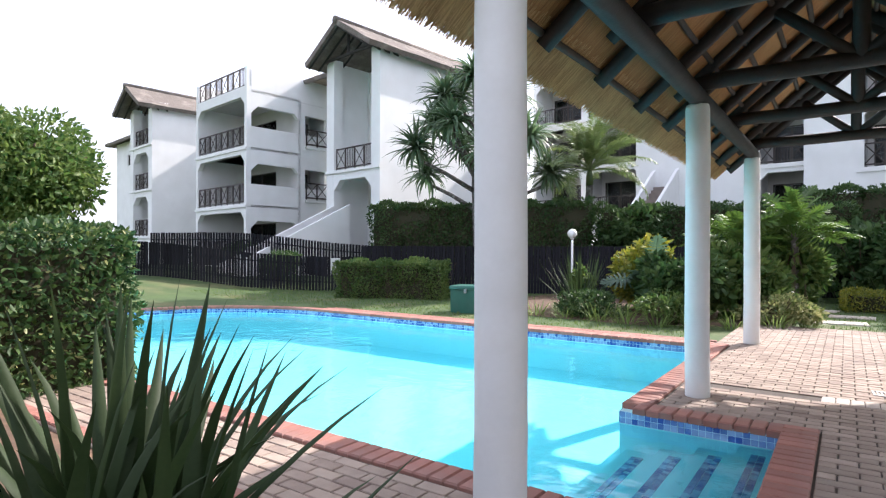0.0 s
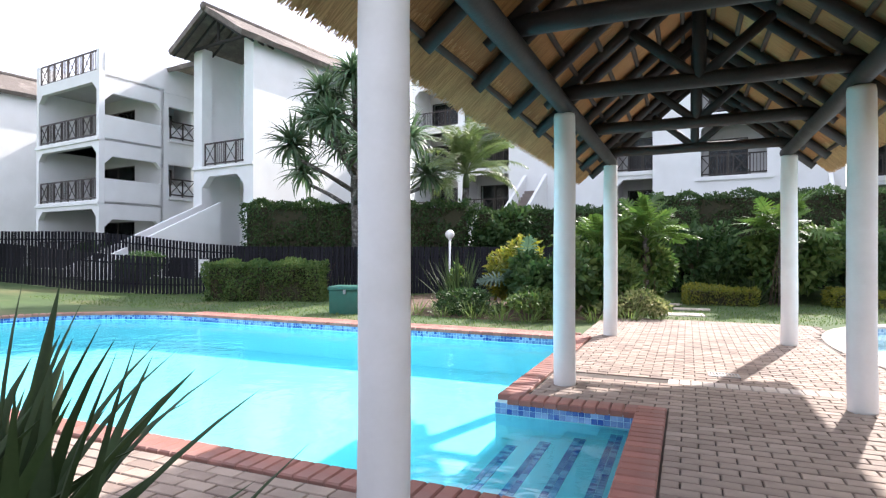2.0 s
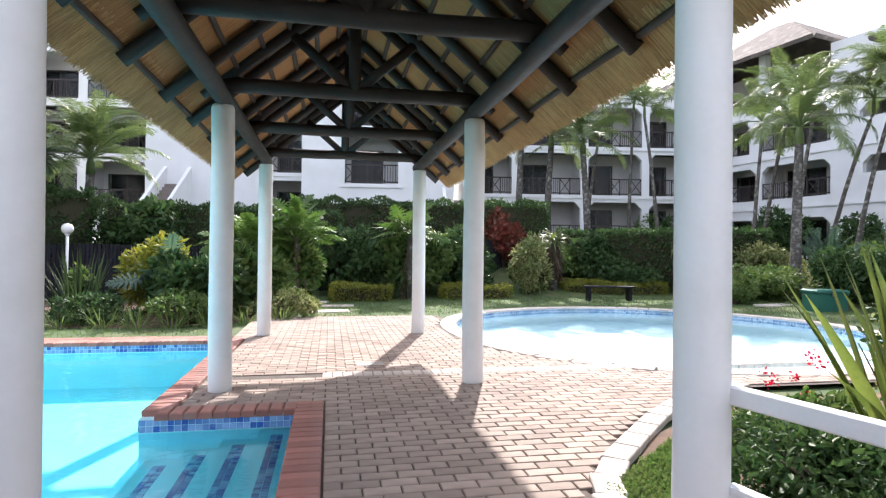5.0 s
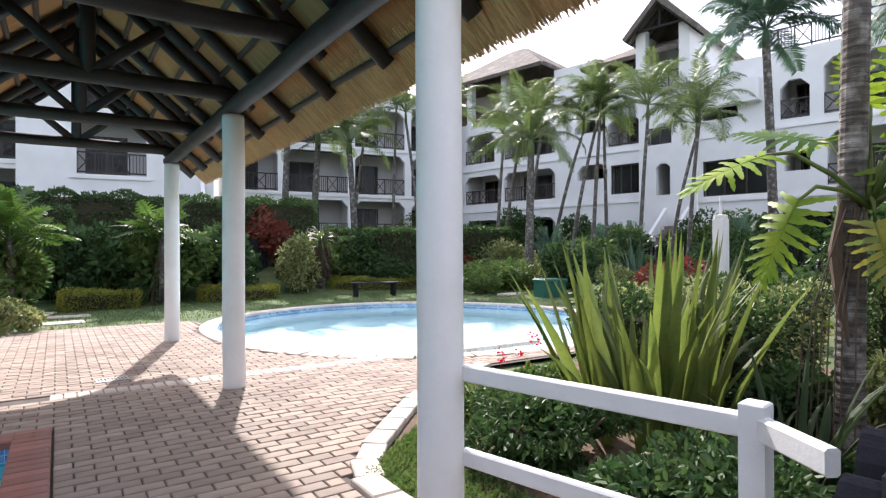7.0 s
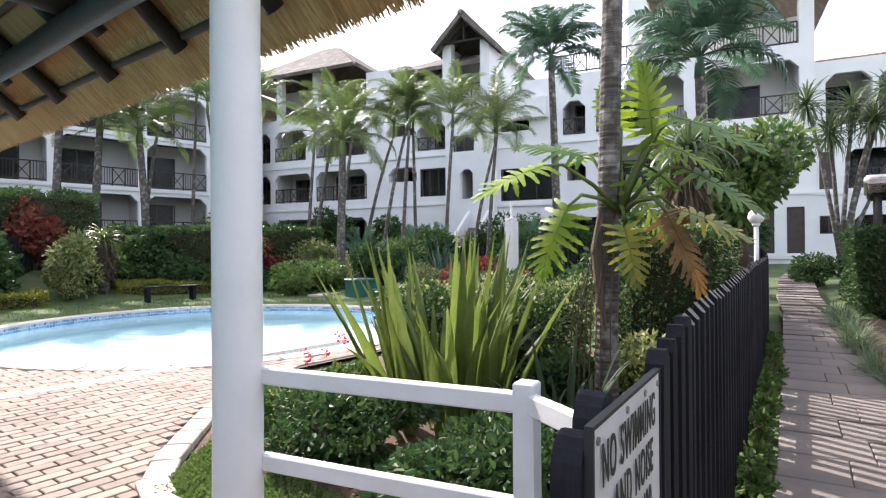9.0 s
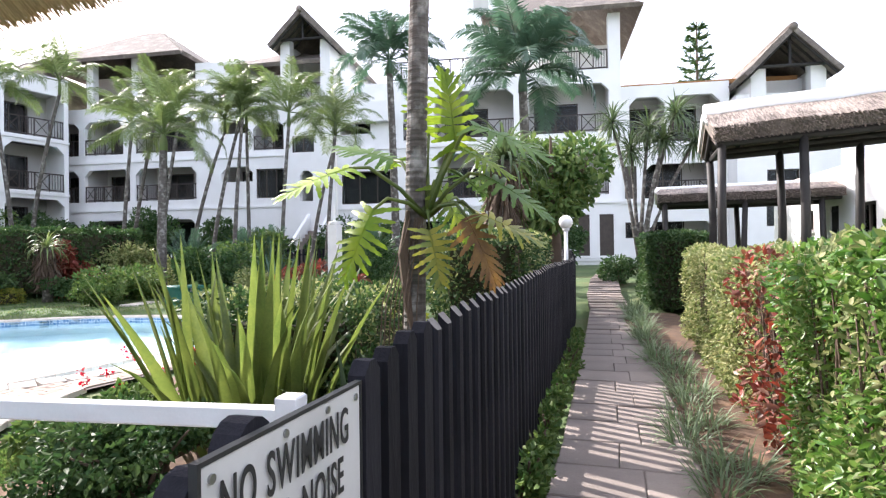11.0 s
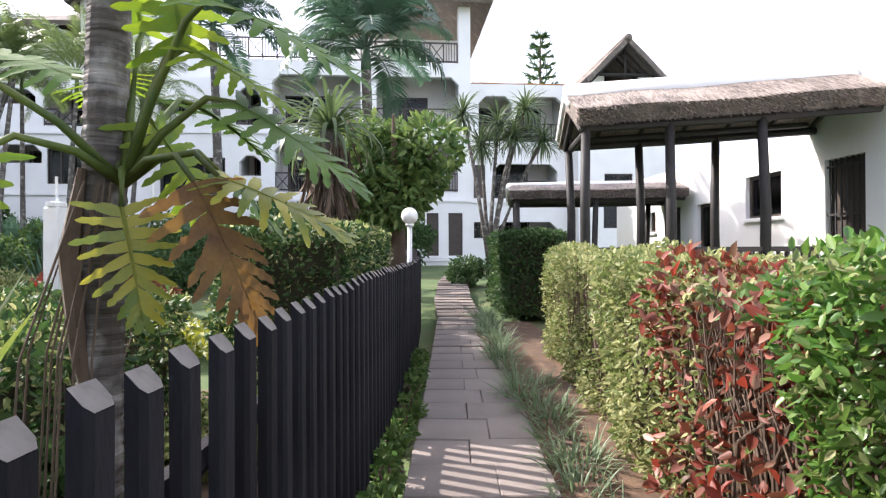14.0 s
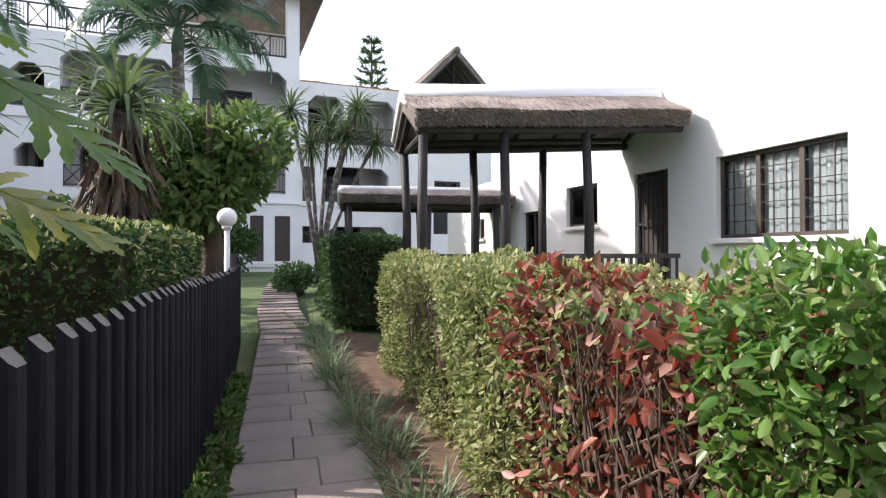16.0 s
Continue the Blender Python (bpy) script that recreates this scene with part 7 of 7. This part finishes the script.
path_slabs()


def stepping_stones():
    for k, (x, y, w, d) in enumerate(((0.5, 10.2, 0.9, 0.45), (1.2, 9.0, 0.8, 0.5), (1.0, 7.7, 0.9, 0.5), (12.5, 7.4, 1.1, 0.5))):
        lone("stepping_stone", Geo().slab(-w / 2, -d / 2, -0.04, w / 2, d / 2, 0.02, 0.012), PALE, "flat pale stepping stone set in the lawn", "stone", "stepping stones", m=pose(x, y, ground_height(x, y) + 0.005, 0, 0, 8 * k - 10))


stepping_stones()


def drain_grate():
    ob = thing("drain_grate", pose(1.46, 1.05, 0.003, 0, 0, 4), "small dark metal drain grate set in the paving", "drain")
    g = Geo()
    for bx in ((-0.15, -0.1, 0.15, -0.08), (-0.15, 0.08, 0.15, 0.1), (-0.15, -0.08, -0.13, 0.08), (0.13, -0.08, 0.15, 0.08)):
        g.box(bx[0], bx[1], -0.01, bx[2], bx[3], 0.006)
    part("grate_frame", g, STEEL, ob)
    for k in range(8):
        part("grate_bar", Geo().box(-0.115 + k * 0.031, -0.08, -0.008, -0.101 + k * 0.031, 0.08, 0.005), STEEL, ob)
    # Thin near-black sheet in place of the shade below the bars.
    part("drain_shade", Geo().box(-0.13, -0.08, -0.011, 0.13, 0.08, -0.0085), DARK, ob)


drain_grate()


def small_notice():
    ob = thing("small_notice", pose(-12.9, 7.95, 0.62, 90, 0, 43), "small white notice fixed to the black fence", "sign")
    part("panel", Geo().slab(-0.16, 0, 0.03, 0.16, 0.42, 0.045, 0.004), SIGNFACE, ob)
    for k, w in enumerate((0.2, 0.14, 0.22)):
        part("printed_bar", Geo().box(-w / 2, 0.06 + 0.1 * k, 0.0452, w / 2, 0.09 + 0.1 * k, 0.0465), INK, ob)


small_notice()


# ---- brick paving ----
KERB = [(4.9, -0.55), (4.3, -0.8), (3.88, -1.1), (3.5, -1.42), (3.14, -1.79), (2.75, -2.2), (2.46, -2.6), (2.36, -2.9), (2.36, -3.3), (2.40, -3.9), (2.42, -4.6)]


def paved(x, y):
    if gap(POOL, x, y) < 0.225 or inside(POOL, x, y) or inside(POOL2, x, y) or gap(POOL2, x, y) < 0.30:
        return False
    if y < -3.83 and x < -0.55:
        return False
    if y > 6.2 or y < -8.2 or x < -7.5 or (x < -0.45 and y > 0):
        return False
    if x > 2.2:
        kx = None
        for (x0, y0), (x1, y1) in zip(KERB, KERB[1:]):
            if (y0 >= y > y1):
                kx = x0 + (x1 - x0) * (y - y0) / (y1 - y0)
        if kx is not None and x > kx + 0.02:
            return False
        if y <= KERB[-1][1] and x > (2.42 if y > -5.0 else 1.3 - 0.1 * (y + 5)):
            return False
        if y >= KERB[0][1] and x > 7.6 - 0.2 * abs(y):
            return False
    if y > 3.9 and x > 3.2:
        return False
    return True


def paving():
    base = thing("brick_paving", None, "weathered clay brick paving laid in running bond", "paving", kind="structure")
    plate = Geo()
    c = 0.2
    for j in range(-42, 32):
        for i in range(-38, 40):
            x, y = i * c, j * c
            if paved(x + c / 2, y + c / 2) or (gap(POOL, x + c / 2, y + c / 2) < 0.3 and not inside(POOL, x + c / 2, y + c / 2) and gap(POOL, x + c / 2, y + c / 2) > 0.14):
                plate.add([(x, y, -0.012), (x + c, y, -0.012), (x + c, y + c, -0.012), (x, y + c, -0.012)], [(0, 1, 2, 3)])
    part("sand_bed", plate, JOINT, base)
    brick = Geo().slab(-0.1025, -0.0490, -0.03, 0.1025, 0.0490, 0.0, 0.005).mesh("brick", BRICK)
    rest, near = Geo(), 0
    rng = random.Random(2)
    for j in range(-75, 58):
        y = j * 0.1065 + 0.05
        if 0.41 < y < 0.65:
            continue
        for i in range(-36, 38):
            x = i * 0.2145 + (0.107 if j % 2 else 0)
            left, right = paved(x - 0.05, y) and paved(x - 0.095, y), paved(x + 0.05, y) and paved(x + 0.095, y)
            if not (left and right):
                if left or right:
                    h = -0.0535 if left else 0.0535
                    rest.slab(-0.048, -0.0490, -0.03, 0.048, 0.0490, 0.0, 0.005, pose(x + h, y, 0, 0, 0, rng.uniform(-0.8, 0.8)))
                continue
            m = pose(x, y, rng.uniform(-0.002, 0.002), rng.uniform(-0.7, 0.7), rng.uniform(-0.5, 0.5), rng.uniform(-0.8, 0.8))
            if 0.9 < x < 2.45 and -3.0 < y < 0.4 and near < 300:
                near += 1
                part("brick", brick, BRICK, base, m=m)
            else:
                rest.slab(-0.1025, -0.0490, -0.03, 0.1025, 0.0490, 0.0, 0.005, m)
    tagged(part("bricks", rest, BRICKS, base), kind="stuff")


paving()


def edging(name, line, closed, step, depth, wide, mat, label, z=0.006, out=1, rise=0.02):
    """A row of single blocks laid side by side along a line."""
    ob = thing(name, None, label, "edging", kind="structure")
    pts = list(line) + ([line[0]] if closed else [])
    g = Geo().slab(-wide / 2, -depth / 2, -0.055, wide / 2, depth / 2, 0.0, 0.008)
    me = g.mesh("edging_block", mat)
    rng = random.Random(4)
    k = 0
    for x, y, a in along(pts, step):
        nx, ny = -math.sin(a) * out, math.cos(a) * out
        m = pose(x + nx * depth / 2, y + ny * depth / 2, z + rng.uniform(-0.002, 0.002), 0, 0, math.degrees(a) + rng.uniform(-1, 1))
        if k < 300:
            part("edging_block", me, mat, ob, m=m)
        k += 1
    return ob


def coping_row():
    ob = thing("pool_coping", None, "dark red brick coping round the swimming pool", "coping", kind="structure")
    me = Geo().slab(-0.0505, -0.115, -0.055, 0.0505, 0.115, 0.0, 0.010).mesh("coping_brick", COPING)
    rng = random.Random(4)
    g, k = Geo(), 0
    for (x0, y0), (x1, y1) in zip(POOL, POOL[1:] + POOL[:1]):
        L = math.hypot(x1 - x0, y1 - y0)
        a = math.atan2(y1 - y0, x1 - x0)
        nx, ny = math.sin(a), -math.cos(a)
        if inside(POOL, (x0 + x1) / 2 + nx * 0.05, (y0 + y1) / 2 + ny * 0.05):
            nx, ny = -nx, -ny
        n = max(1, round((L + (0.0 if L < 1 else 0.0)) / 0.1065))
        ext = range(-2, n + 2) if L > 1.0 else range(n)
        for i in ext:
            f = (i + 0.5) / n
            x, y = x0 + (x1 - x0) * f + nx * 0.1, y0 + (y1 - y0) * f + ny * 0.1
            d = gap(POOL, x, y)
            if d < 0.085 or inside(POOL, x, y):
                continue
            m = pose(x, y, 0.016 + 0.0015 * (i % 2) * (1 if abs(y1 - y0) > abs(x1 - x0) else 0) + rng.uniform(0, 0.002), 0, 0, math.degrees(a) + rng.uniform(-0.5, 0.5))
            if k < 300 and x > -4.5 and y < 1.5:
                part("coping_brick", me, COPING, ob, m=m)
                k += 1
            else:
                g.slab(-0.0505, -0.115, -0.055, 0.0505, 0.115, 0.0, 0.010, m)
    tagged(part("coping_bricks", g, COPING, ob), kind="stuff")
    # the wide far edge, three more rows of red brick
    w = Geo()
    for r in range(3):
        for i in range(64):
            x, y = -0.55 - i * 0.2145 - (0.107 if r % 2 else 0), 3.335 + r * 0.107
            if x > -8.4:
                w.slab(-0.104, -0.05, -0.05, 0.104, 0.05, 0.0, 0.006, pose(x, y, 0.008 + rng.uniform(-0.002, 0.002), 0, 0, rng.uniform(-0.8, 0.8)))
    tagged(part("paving_rows", w, COPING, ob), kind="stuff")
    sheet = Geo()
    sheet.box(-8.4, 3.27, -0.05, -0.44, 3.62, -0.012)
    part("sand_bed", sheet, JOINT, ob)


coping_row()
edging("wading_pool_edge", POOL2, True, 0.235, 0.30, 0.225, PALE, "pale stone edging round the shallow pool", out=-1)
edging("kerb", KERB, False, 0.30, 0.17, 0.285, PALE, "pale whitewashed kerb round the planting", z=0.03, out=1)
edging("header_band", [(0.98, 0.645), (6.9, 0.645)], False, 0.1065, 0.225, 0.1, PALE, "band of pale header bricks across the paving", z=0.002, out=-1)
edging("border_band", [(-0.6, -3.70), (-4.6, -3.70)], False, 0.1065, 0.115, 0.1, COPING, "red brick border along the flower bed", z=0.02, out=1)
